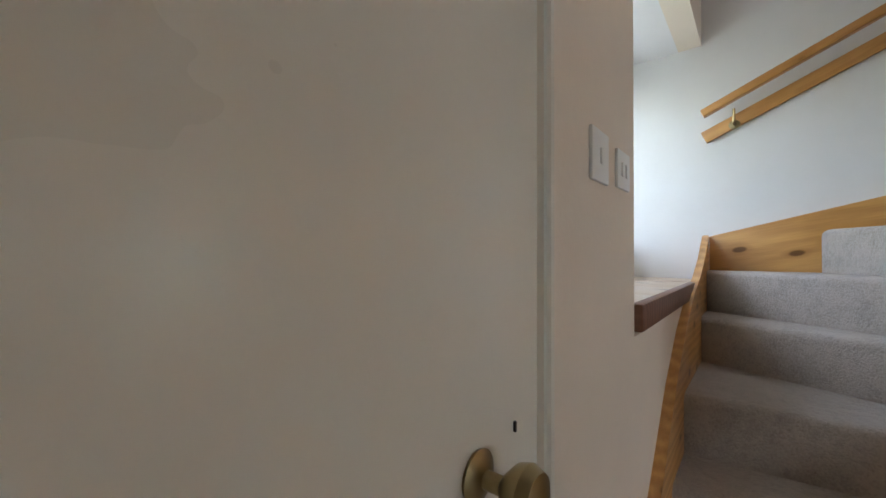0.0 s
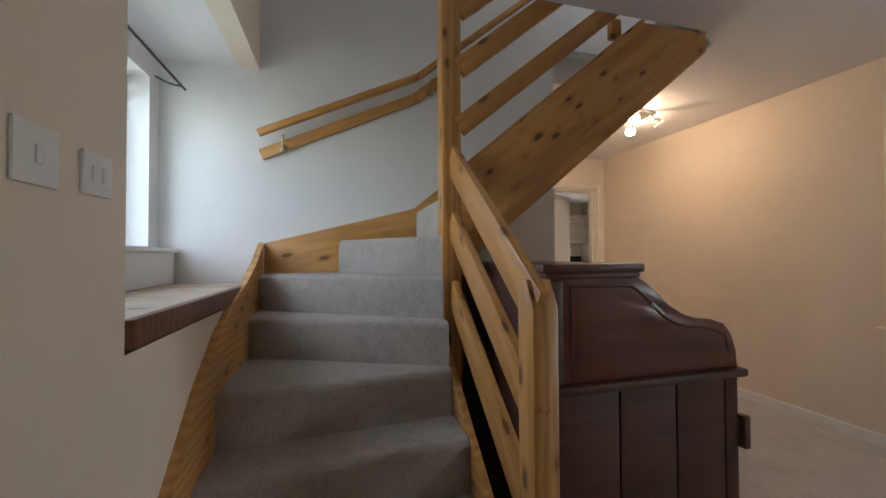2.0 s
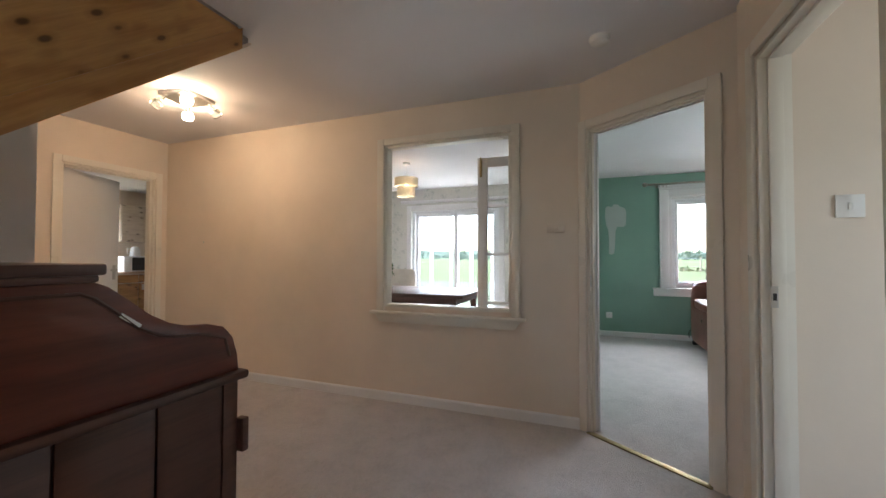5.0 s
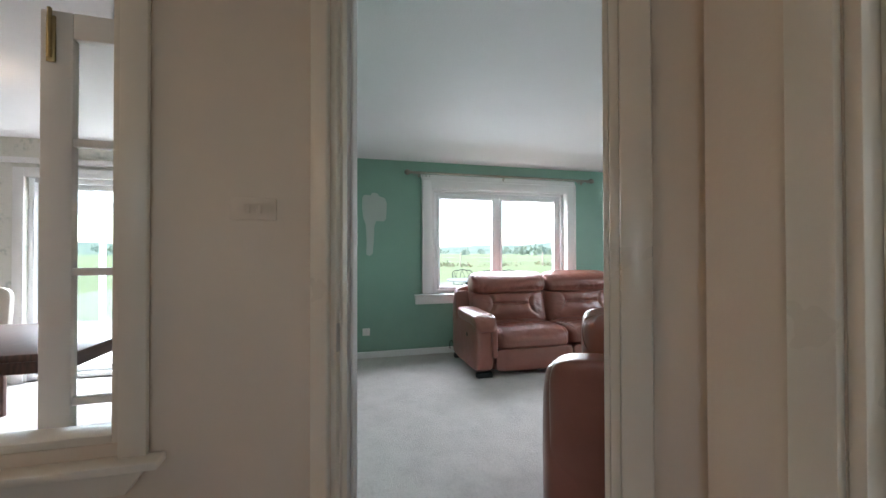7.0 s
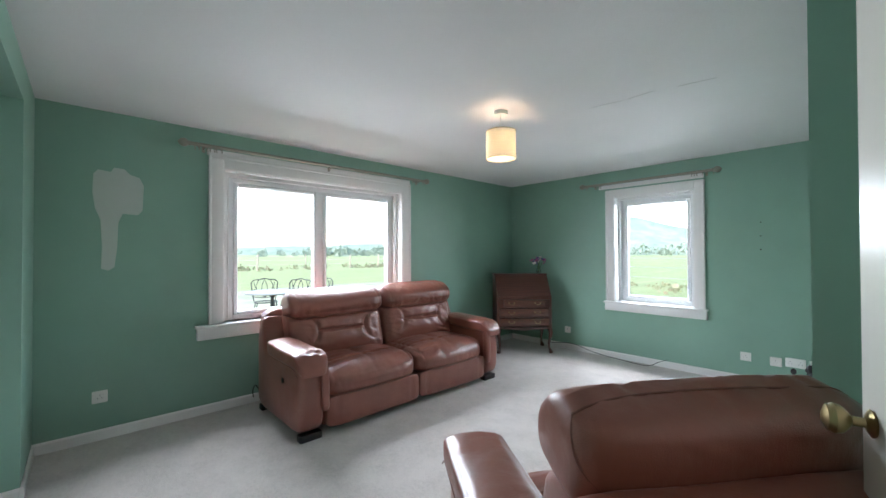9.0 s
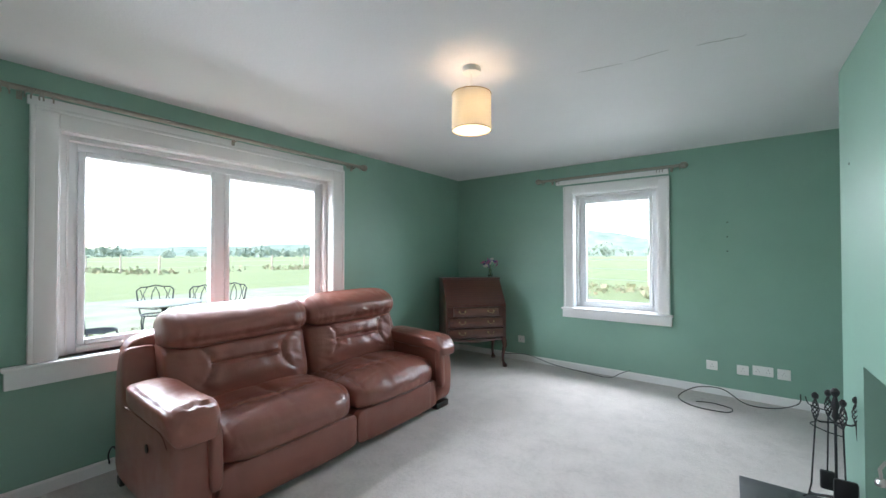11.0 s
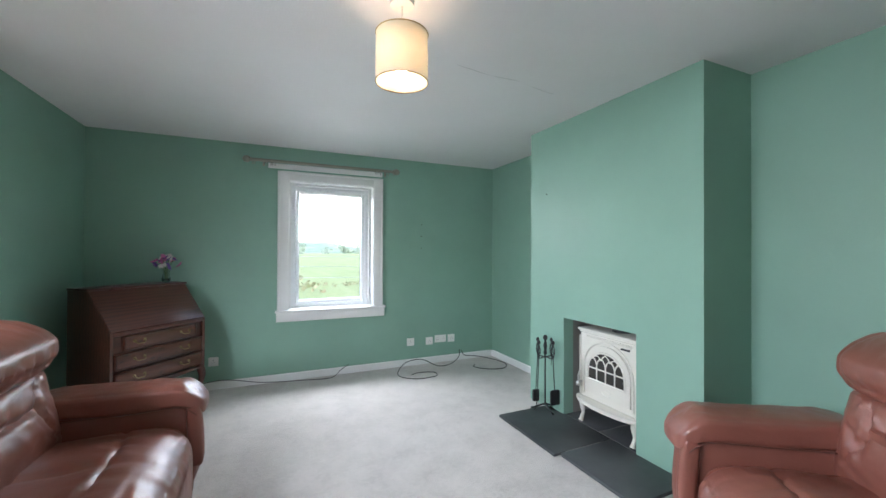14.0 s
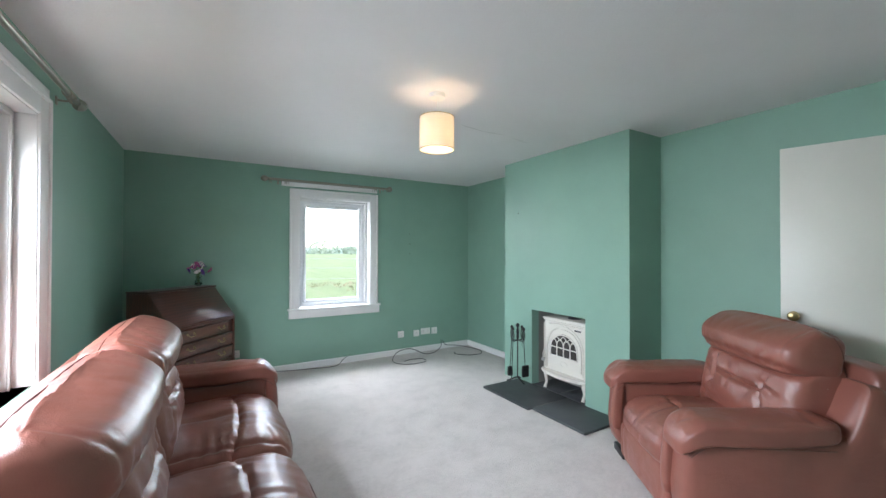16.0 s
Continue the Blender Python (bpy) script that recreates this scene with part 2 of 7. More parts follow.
def tube(bm, pts, r, n=8, closed=False, cap=True):
    """A round bar along points; r: one radius or one for each point."""
    pts = [Vector(p) for p in pts]
    rs = r if isinstance(r, (list, tuple)) else [r] * len(pts)
    rings, up = [], Vector((0, 0, 1))
    last = None
    k = len(pts)
    for i, p in enumerate(pts):
        d = (pts[(i + 1) % k] - pts[i - 1]) if closed else (pts[min(i + 1, k - 1)] - pts[max(i - 1, 0)])
        d = d.normalized() if d.length > 1e-9 else Vector((0, 0, 1))
        a = (last - d * last.dot(d)) if last is not None else d.cross(up if abs(d.z) < 0.9 else Vector((1, 0, 0)))
        a.normalize()
        last = a
        b = d.cross(a)
        rings.append([bm.verts.new(p + (a * math.cos(t) + b * math.sin(t)) * rs[i]) for t in (2 * math.pi * j / n for j in range(n))])
    for i in range(k if closed else k - 1):
        u, w = rings[i], rings[(i + 1) % k]
        for j in range(n):
            bm.faces.new((u[j], u[(j + 1) % n], w[(j + 1) % n], w[j]))
    if cap and not closed:
        bm.faces.new(rings[0][::-1])
        bm.faces.new(rings[-1])
    return [v for ring in rings for v in ring]


def lathe(bm, profile, n=20, m=None, cap=True):
    """profile: (radius, height) from below to above, round the z axis."""
    rings = []
    for r, z in profile:
        rings.append([bm.verts.new((r * math.cos(t), r * math.sin(t), z)) for t in (2 * math.pi * j / n for j in range(n))])
    for u, w in zip(rings, rings[1:]):
        for j in range(n):
            bm.faces.new((u[j], u[(j + 1) % n], w[(j + 1) % n], w[j]))
    if cap:
        bm.faces.new(rings[0][::-1])
        bm.faces.new(rings[-1])
    vs = [v for ring in rings for v in ring]
    if m is not None:
        bmesh.ops.transform(bm, matrix=m, verts=vs)
    return vs


def prism(bm, outline, depth, m=None, bev=0.0):
    """A flat outline (x, z) in the plane y = 0, given depth along +y."""
    a = [bm.verts.new((x, 0, z)) for x, z in outline]
    b = [bm.verts.new((x, depth, z)) for x, z in outline]
    k = len(a)
    fs = [bm.faces.new(a), bm.faces.new(b[::-1])]
    for i in range(k):
        fs.append(bm.faces.new((a[i], b[i], b[(i + 1) % k], a[(i + 1) % k])))
    vs = a + b
    if bev:
        es = [e for f in fs[:2] for e in f.edges]
        r = bmesh.ops.bevel(bm, geom=es, offset=bev, segments=2, profile=0.5, affect="EDGES")
        vs = list({v for f in r["faces"] for v in f.verts} | {v for v in vs if v.is_valid})
    if m is not None:
        bmesh.ops.transform(bm, matrix=m, verts=vs)
    return vs


def puff(bm, sx, sy, sz, m=None, n=14, k=5.0, crown=(0, 0, 0), wrinkle=0.0, seed=0.0, shape=None):
    """A stuffed, rounded block of half sizes sx, sy, sz; crown: bulge of the x, y and z faces; shape(p, q) moves p further."""
    r = bmesh.ops.create_cube(bm, size=2)
    es = list({e for v in r["verts"] for e in v.link_edges})
    bmesh.ops.subdivide_edges(bm, edges=es, cuts=n, use_grid_fill=True)
    vs = list(bm.verts)
    for v in vs:
        p = Vector(tuple(math.sin(c * math.pi / 2) * 0.35 + c * 0.65 for c in v.co))
        big = max(abs(c) for c in p)
        norm = sum(abs(c) ** k for c in p) ** (1 / k)
        q = p * (big / norm)
        o = Vector((q.x * sx, q.y * sy, q.z * sz))
        o.x += crown[0] * q.x * (1 - q.y**2) * (1 - q.z**2)
        o.y += crown[1] * q.y * (1 - q.x**2) * (1 - q.z**2)
        o.z += crown[2] * q.z * (1 - q.x**2) * (1 - q.y**2)
        if shape:
            o = shape(o, q)
        if wrinkle:
            w = noise.fractal(Vector((o.x * 5 + seed, o.y * 5 - seed, o.z * 8 + seed)), 0.9, 2.1, 4)
            o += q.normalized() * (w * wrinkle)
        v.co = o
    if m is not None:
        bmesh.ops.transform(bm, matrix=m, verts=vs)
    return vs


def part(name, bm, material, parent=None, label="", place=None, smooth=35.0):
    """Links a bmesh as one mesh object under a thing or a part."""
    bmesh.ops.recalc_face_normals(bm, faces=bm.faces)
    me = bpy.data.meshes.new(name)
    bm.to_mesh(me)
    bm.free()
    me.materials.append(material)
    if smooth:
        me.polygons.foreach_set("use_smooth", [True] * len(me.polygons))
        me.set_sharp_from_angle(angle=radians(smooth))
    ob = new(name, me)
    if parent is not None:
        ob.parent = parent
    if place is not None:
        ob.matrix_basis = place
    if label:
        ob["label"] = label
    return ob


def thing(name, label, category, place=None, group="", kind=""):
    ob = new(name)
    ob.empty_display_size = 0.1
    if place is not None:
        ob.matrix_basis = place
    return tagged(ob, label, category, group, kind)


def boxpart(name, dims, material, parent, label="", bev=0.003, place=None):
    bm = bm_new()
    box(bm, *dims, bev=bev)
    return part(name, bm, material, parent, label, place)


def structure(name, bm, material, label, category="wall", smooth=0.0):
    return tagged(part(name, bm, material, None, "", None, smooth), label, category, kind="structure")


def wall(name, p0, p1, z0, z1, thick, material, label, holes=(), category="wall"):
    """A wall from p0 to p1 in the plan, its visible face on the line and its thickness to the right of the way; holes: (s0, s1, z0, z1) along it."""
    a, b = Vector((*p0, 0)), Vector((*p1, 0))
    d = (b - a).normalized()
    side = Vector((d.y, -d.x, 0)) * thick
    length = (b - a).length
    ss = sorted({0.0, length, *(min(max(h[i], 0), length) for h in holes for i in (0, 1))})
    zs = sorted({z0, z1, *(min(max(h[i], z0), z1) for h in holes for i in (2, 3))})
    bm = bm_new()
    made = {}

    def vert(s, z, k):
        key = (round(s, 5), round(z, 5), k)
        if key not in made:
            made[key] = bm.verts.new(a + d * s + side * k + Vector((0, 0, z)))
        return made[key]

    def solid(i, j):
        if not (0 <= i < len(ss) - 1 and 0 <= j < len(zs) - 1):
            return False
        s, z = (ss[i] + ss[i + 1]) / 2, (zs[j] + zs[j + 1]) / 2
        return not any(h[0] < s < h[1] and h[2] < z < h[3] for h in holes)

    for i in range(len(ss) - 1):
        for j in range(len(zs) - 1):
            if not solid(i, j):
                continue
            s0, s1, u0, u1 = ss[i], ss[i + 1], zs[j], zs[j + 1]
            bm.faces.new((vert(s0, u0, 0), vert(s0, u1, 0), vert(s1, u1, 0), vert(s1, u0, 0)))
            bm.faces.new((vert(s0, u0, 1), vert(s1, u0, 1), vert(s1, u1, 1), vert(s0, u1, 1)))
            for di, dj, q in ((-1, 0, ((s0, u0), (s0, u1))), (1, 0, ((s1, u1), (s1, u0))), (0, -1, ((s1, u0), (s0, u0))), (0, 1, ((s0, u1), (s1, u1)))):
                if not solid(i + di, j + dj):
                    (sa, za), (sb, zb) = q
                    bm.faces.new((vert(sa, za, 0), vert(sa, za, 1), vert(sb, zb, 1), vert(sb, zb, 0)))
    return structure(name, bm, material, label, category)


def slab(name, dims, material, label, category):
    bm = bm_new()
    box(bm, *dims)
    return structure(name, bm, material, label, category)


def board(name, p0, p1, h, t, material, parent, label="", up=(0, 0, 1), bev=0.004):
    """A plank from p0 to p1 (centre line), h high and t thick, with its grain along it."""
    p0, p1 = Vector(p0), Vector(p1)
    d = (p1 - p0).normalized()
    side = Vector(up).cross(d).normalized()
    u = d.cross(side)
    m = Matrix((d, side, u)).transposed().to_4x4()
    m.translation = p0
    bm = bm_new()
    box(bm, 0, (p1 - p0).length, -t / 2, t / 2, -h / 2, h / 2, bev)
    return part(name, bm, material, parent, label, m)


def skirting(p0, p1, h=0.075, t=0.014, material=None):
    """A skirting board along a wall's foot, on the left of the way."""
    a, b = Vector((*p0, 0)), Vector((*p1, 0))
    d = (b - a).normalized()
    bm = bm_new()
    prism(bm, [(0, 0), (t, 0), (t, h - 0.012), (t * 0.45, h), (0, h)], (b - a).length)
    m = Matrix((Vector((-d.y, d.x, 0)), d, Vector((0, 0, 1)))).transposed().to_4x4()
    m.translation = a
    ob = part("baseboard", bm, material or GLOSS, None, "", m, 0)
    return tagged(ob, "white painted skirting board along the wall", "baseboard", kind="structure")


# ---- structure: ground, floors, ceilings, walls ----
H = 2.4
GRASS = mat("field_grass", (0.1, 0.2, 0.04), 0.9, spec=0.1)
_v = coords(GRASS)
_g = maths(GRASS, "ADD", maths(GRASS, "MULTIPLY", noise_tex(GRASS, coords(GRASS, (0.25, 0.02, 1)), 6, 5), 0.6), maths(GRASS, "MULTIPLY", noise_tex(GRASS, _v, 2.5, 6, 0.7), 0.5))
link(GRASS, ramp(GRASS, _g, [(0.35, (0.245, 0.28, 0.14)), (0.6, (0.29, 0.325, 0.165)), (0.8, (0.36, 0.355, 0.21))]), bsdf(GRASS).inputs["Base Color"])
bump(GRASS, noise_tex(GRASS, _v, 14, 5, 0.7), 0.8, 0.1)
bm = bm_new()
bmesh.ops.create_grid(bm, x_segments=2, y_segments=2, size=1500)
bmesh.ops.translate(bm, verts=bm.verts, vec=(0, 0, -0.06))
structure("ground", bm, GRASS, "mown green field that runs to the hills", "ground")

# living room: 0 to 4.085 in x, -5.25 to 0 in y
for area in ((-0.05, 4.28, -9.8, 0.05), (4.28, 6.1, -9.8, -2.75), (6.1, 7.95, -7.95, -4.6), (1.1, 5.1, -13.4, -9.8)):
    slab("floor", (*area, -0.2, 0.0), CARPET, "grey beige cut pile carpet with foot marks", "floor")
slab("ceiling", (-0.3, 4.28, -5.47, 0.3, H, H + 0.2), CEIL, "white painted plaster ceiling with faint cracks", "ceiling")
BW = (-4.11, -2.19, 0.745, 2.08)   # the west window's opening: y, y, z, z
wall("wall_west", (0, -5.47), (0, 0.22), -0.35, H, -0.17, GREEN, "green painted wall with a wide window", [(5.47 + BW[0], 5.47 + BW[1], BW[2], BW[3])])
SW = (1.635, 2.525, 0.72, 2.06)
wall("wall_north", (0, 0), (4.3, 0), -0.35, H, -0.22, GREEN, "green painted wall with a small window", [SW])
wall("wall_east", (4.085, 0), (4.085, -4.383), 0, H, -0.09, GREEN, "green painted wall beside the chimney breast")
# south side of the living room: a wide shallow recess with a door in it
wall("wall_south", (3.3, -5.47), (0.0, -5.47), 0, H, -0.12, GREEN, "green painted wall at the back of a recess", [(3.3 - 1.66, 3.3 - 0.89, 0, 2.04)])
slab("wall_south_pier", (0.0, 0.64, -5.468, -5.25, 0, H), GREEN, "green painted pier beside the recess", "wall")
slab("wall_south_lintel", (0.64, 3.3, -5.468, -5.25, 2.2, H), GREEN, "green painted lintel over the recess", "wall")
slab("wall_south_end", (3.3, 3.47, -5.468, -5.19, 0, H), GREEN, "green painted wall end beside the doorway", "wall")
# the diagonal wall with the doorway between hall and living room
DA, DB = Vector((3.464, -5.1995)), Vector((4.085, -4.383))
ddir = (DB - DA).normalized()
dlen = (DB - DA).length
D0, D1, D1L = 0.055, 0.81, 0.875
nrm = Vector((ddir.y, -ddir.x))
wall("wall_diagonal_living", DB, DA, 0, H, -0.05, GREEN, "green painted diagonal wall with a doorway", [(dlen - D1L, dlen - D0, 0, 2.06)])
ha, hb = DA + nrm * 0.10, DB + nrm * 0.10
wall("wall_diagonal_hall", ha, hb, 0, H, -0.05, CREAM, "cream painted diagonal wall with a doorway", [(D0, D1, 0, 2.06)])
# chimney breast and fireplace
wall("chimney_breast", (3.64, -1.397), (3.64, -2.94), 0, H, -0.1, GREEN, "green painted chimney breast with a fireplace opening", [(0.433, 1.113, 0.0, 0.8)])
slab("chimney_breast_side", (3.74, 4.085, -1.497, -1.397, 0, H), GREEN, "green painted side of the chimney breast", "wall")
slab("chimney_breast_side", (3.74, 4.085, -2.94, -2.84, 0, H), GREEN, "green painted side of the chimney breast", "wall")
# sides, back and soffit share one mottled grey
slab("fireplace_lining", (3.74, 4.08, -1.83, -1.80, 0, 0.83), LINING_GREY, "pale plastered fireplace lining", "wall")
slab("fireplace_lining", (3.74, 4.08, -2.54, -2.51, 0, 0.83), LINING_GREY, "pale plastered fireplace lining", "wall")
slab("fireplace_lining", (4.04, 4.08, -2.51, -1.83, 0, 0.83), LINING_GREY, "grey plastered fireplace back", "wall")
slab("fireplace_lining", (3.74, 4.04, -2.51, -1.83, 0.8, 0.83), LINING_GREY, "grey plastered fireplace soffit", "wall")

for a, b in (((4.085, -4.0), (4.085, -2.945)), ((4.085, -1.39), (4.085, -0.014)), ((4.071, 0), (0.014, 0)), ((0, 0), (0, -5.25)), ((0.0, -5.25), (0.64, -5.25)), ((0.64, -5.25), (0.64, -5.47)), ((0.65, -5.47), (0.80, -5.47)), ((1.75, -5.47), (3.3, -5.47)), ((3.3, -5.19), (3.44, -5.19))):
    skirting(a, b)
before_hall = set(bpy.data.objects)
# hall: west wall at 3.5, east wall at 7.16, north wall at -4.53
slab("ceiling", (4.2365, 8.2, -5.4705, -2.4, H, H + 0.2), CEIL, "white painted hall ceiling", "ceiling")
slab("ceiling", (3.36, 8.2, -6.93, -5.4705, H, H + 0.2), CEIL, "white painted hall ceiling", "ceiling")
slab("ceiling", (3.36, 5.33, -9.6, -7.7, H, H + 0.2), CEIL, "white painted corridor ceiling", "ceiling")
slab("ceiling", (3.36, 4.8, -7.7, -6.93, H, H + 0.2), CEIL, "white painted ceiling at the head of the stairs", "ceiling")
HW = (-6.80, -5.74, 0.77, 2.11)
wall("wall_hall_west", (3.5, -9.6), (3.5, -5.22), 0, H, -0.07, CREAM, "cream painted hall wall with an internal window", [(9.6 + HW[0], 9.6 + HW[1], HW[2], HW[3])])
wall("wall_hall_south", (5.33, -9.46), (3.5, -9.46), 0, H, -0.12, CREAM, "cream painted wall with the kitchen doorway", [(5.33 - 4.40, 5.33 - 3.62, 0, 2.0)])
wall("wall_corridor_east", (5.33, -7.72), (5.33, -9.6), 0, H, -0.1, CREAM, "cream painted corridor wall")
wall("wall_stair_south", (8.0, -7.62), (5.33, -7.62), 0, 5.0, -0.1, WHITE_WALL, "white papered stair wall with faint marks")
wall("wall_stair_head", (5.33, -7.62), (4.6, -7.62), H + 0.2, 5.0, -0.1, WHITE_WALL, "white wall at the head of the stairs")
wall("wall_stair_upper_west", (4.6, -7.62), (4.6, -6.9), H + 0.2, 5.0, -0.1, WHITE_WALL, "white upstairs wall")
wall("wall_stair_upper_north", (4.5, -6.9), (7.2, -6.9), H + 0.2, 5.0, -0.1, WHITE_WALL, "white upstairs wall")
slab("ceiling_upstairs", (4.4, 8.2, -7.8, -6.7, 5.0, 5.1), CEIL, "white upstairs ceiling", "ceiling")
REC = (-7.62, -6.235, 1.04, 2.22)
wall("wall_hall_east", (7.16, -4.53), (7.16, -7.62), 0, 5.0, -0.1, CREAM, "cream painted hall wall with a deep window recess", [(-4.53 + 5.785, 0, 0, 0), (6.235 - 4.53, 7.62 - 4.53, 0.99, 2.22), (0.47, 1.25, 0, 2.03)])
slab("wall_recess_side", (7.26, 7.9, -6.235, -6.135, 0.9, 2.32), WHITE_WALL, "white papered side of the window recess", "wall")
slab("wall_recess_top", (7.26, 7.9, -7.62, -6.235, 2.22, 2.32), CEIL, "white painted soffit of the window recess", "ceiling")
slab("wall_recess_foot", (7.26, 7.9, -7.62, -6.235, 0.0, 0.985), CREAM, "painted wall under the window recess", "wall")
wall("wall_stair_window", (7.64, -6.235), (7.64, -7.62), 0.985, 2.22, -0.25, WHITE_WALL, "white wall round the stair window", [(0.1, 1.28, 1.22, 2.08)])
wall("wall_hall_north", (4.115, -4.53), (7.16, -4.53), 0, H, -0.1, CREAM, "cream painted hall wall with a doorway", [(0.205, 0.985, 0, 2.05)])
# lobby behind the north doorway
wall("wall_lobby_west", (4.285, -2.7), (4.285, -4.43), 0, H, 0.1, CREAM, "cream painted lobby wall")
# the opening in this unseen wall is added to let the fill lamp in
wall("wall_lobby_north", (6.0, -2.7), (4.285, -2.7), 0, H, -0.1, CREAM, "cream painted lobby wall with an opening added for the fill lamp", [(0.35, 1.25, 0.3, 2.05)])
wall("wall_lobby_east", (6.0, -4.43), (6.0, -2.7), 0, H, 0.1, CREAM, "cream painted lobby wall")
# dining room
DPAPER = paint("patterned_wallpaper", (0.56, 0.56, 0.5), 0.7, 0.05)
_v = coords(DPAPER)
_vo = node(DPAPER, "ShaderNodeTexVoronoi", Scale=9.0)
link(DPAPER, _v, _vo.inputs["Vector"])
_pt = maths(DPAPER, "MULTIPLY", ramp(DPAPER, noise_tex(DPAPER, _v, 16, 4, 0.7), [(0.48, (0, 0, 0)), (0.6, (1, 1, 1))]), ramp(DPAPER, _vo.outputs[0], [(0.35, (1, 1, 1)), (0.6, (0, 0, 0))]))
link(DPAPER, mixc(DPAPER, maths(DPAPER, "MULTIPLY", _pt, 0.7), (0.70, 0.69, 0.63), (0.42, 0.45, 0.40)), bsdf(DPAPER).inputs["Base Color"])
wall("wall_dining_north", (3.43, -5.6), (0.0, -5.6), 0, H, 0.02, DPAPER, "papered dining room wall", [(3.43 - 1.66, 3.43 - 0.89, 0, 2.04)])
PD = (-8.2, -6.59, 0.0, 2.02)
wall("wall_dining_west", (0.0, -9.6), (0.0, -5.6), -0.35, H, -0.25, DPAPER, "pale grey leaf-patterned papered wall with patio doors", [(9.6 + PD[0], 9.6 + PD[1], PD[2], PD[3])])
wall("wall_dining_south", (3.43, -9.6), (0.0, -9.6), 0, H, -0.1, CREAM, "plain dining room wall")
slab("ceiling", (-0.25, 3.36, -9.7, -5.4705, H, H + 0.2), CEIL, "white dining room ceiling", "ceiling")
# kitchen behind the far doorway
wall("wall_kitchen_east", (5.0, -9.58), (5.0, -13.2), 0, H, -0.1, CREAM, "cream kitchen wall")
wall("wall_kitchen_south", (5.0, -13.2), (1.2, -13.2), 0, H, -0.1, CREAM, "cream kitchen wall with a window", [(1.7, 2.9, 1.1, 2.0)])
wall("wall_kitchen_west", (1.2, -13.2), (1.2, -9.7), 0, H, -0.1, CREAM, "cream kitchen wall")
slab("ceiling", (1.1, 5.1, -13.3, -9.6, H, H + 0.2), CEIL, "white kitchen ceiling", "ceiling")

for a, b in (((3.5, -5.27), (3.5, -9.46)), ((4.5, -9.46), (5.33, -9.46)), ((5.33, -9.46), (5.33, -7.72)), ((7.16, -4.55), (7.16, -4.95)), ((7.16, -5.83), (7.16, -6.1)), ((5.2, -4.53), (7.146, -4.53))):
    skirting(a, b)

hall_block = [o for o in bpy.data.objects if o not in before_hall]


# ---- living room: windows ----
def frame_rect(bm, a0, a1, b0, b1, w, d0, d1, axis, bev=0.004):
    """Four mitred-looking bars round an opening; a: along the wall, b: height, d: from and to across the wall."""
    def put(u0, u1, v0, v1):
        if axis == "x":
            box(bm, d0, d1, u0, u1, v0, v1, bev)
        else:
            box(bm, u0, u1, d0, d1, v0, v1, bev)
    put(a0, a0 + w, b0, b1)
    put(a1 - w, a1, b0, b1)
    put(a0 + w, a1 - w, b1 - w, b1)
    put(a0 + w, a1 - w, b0, b0 + w)


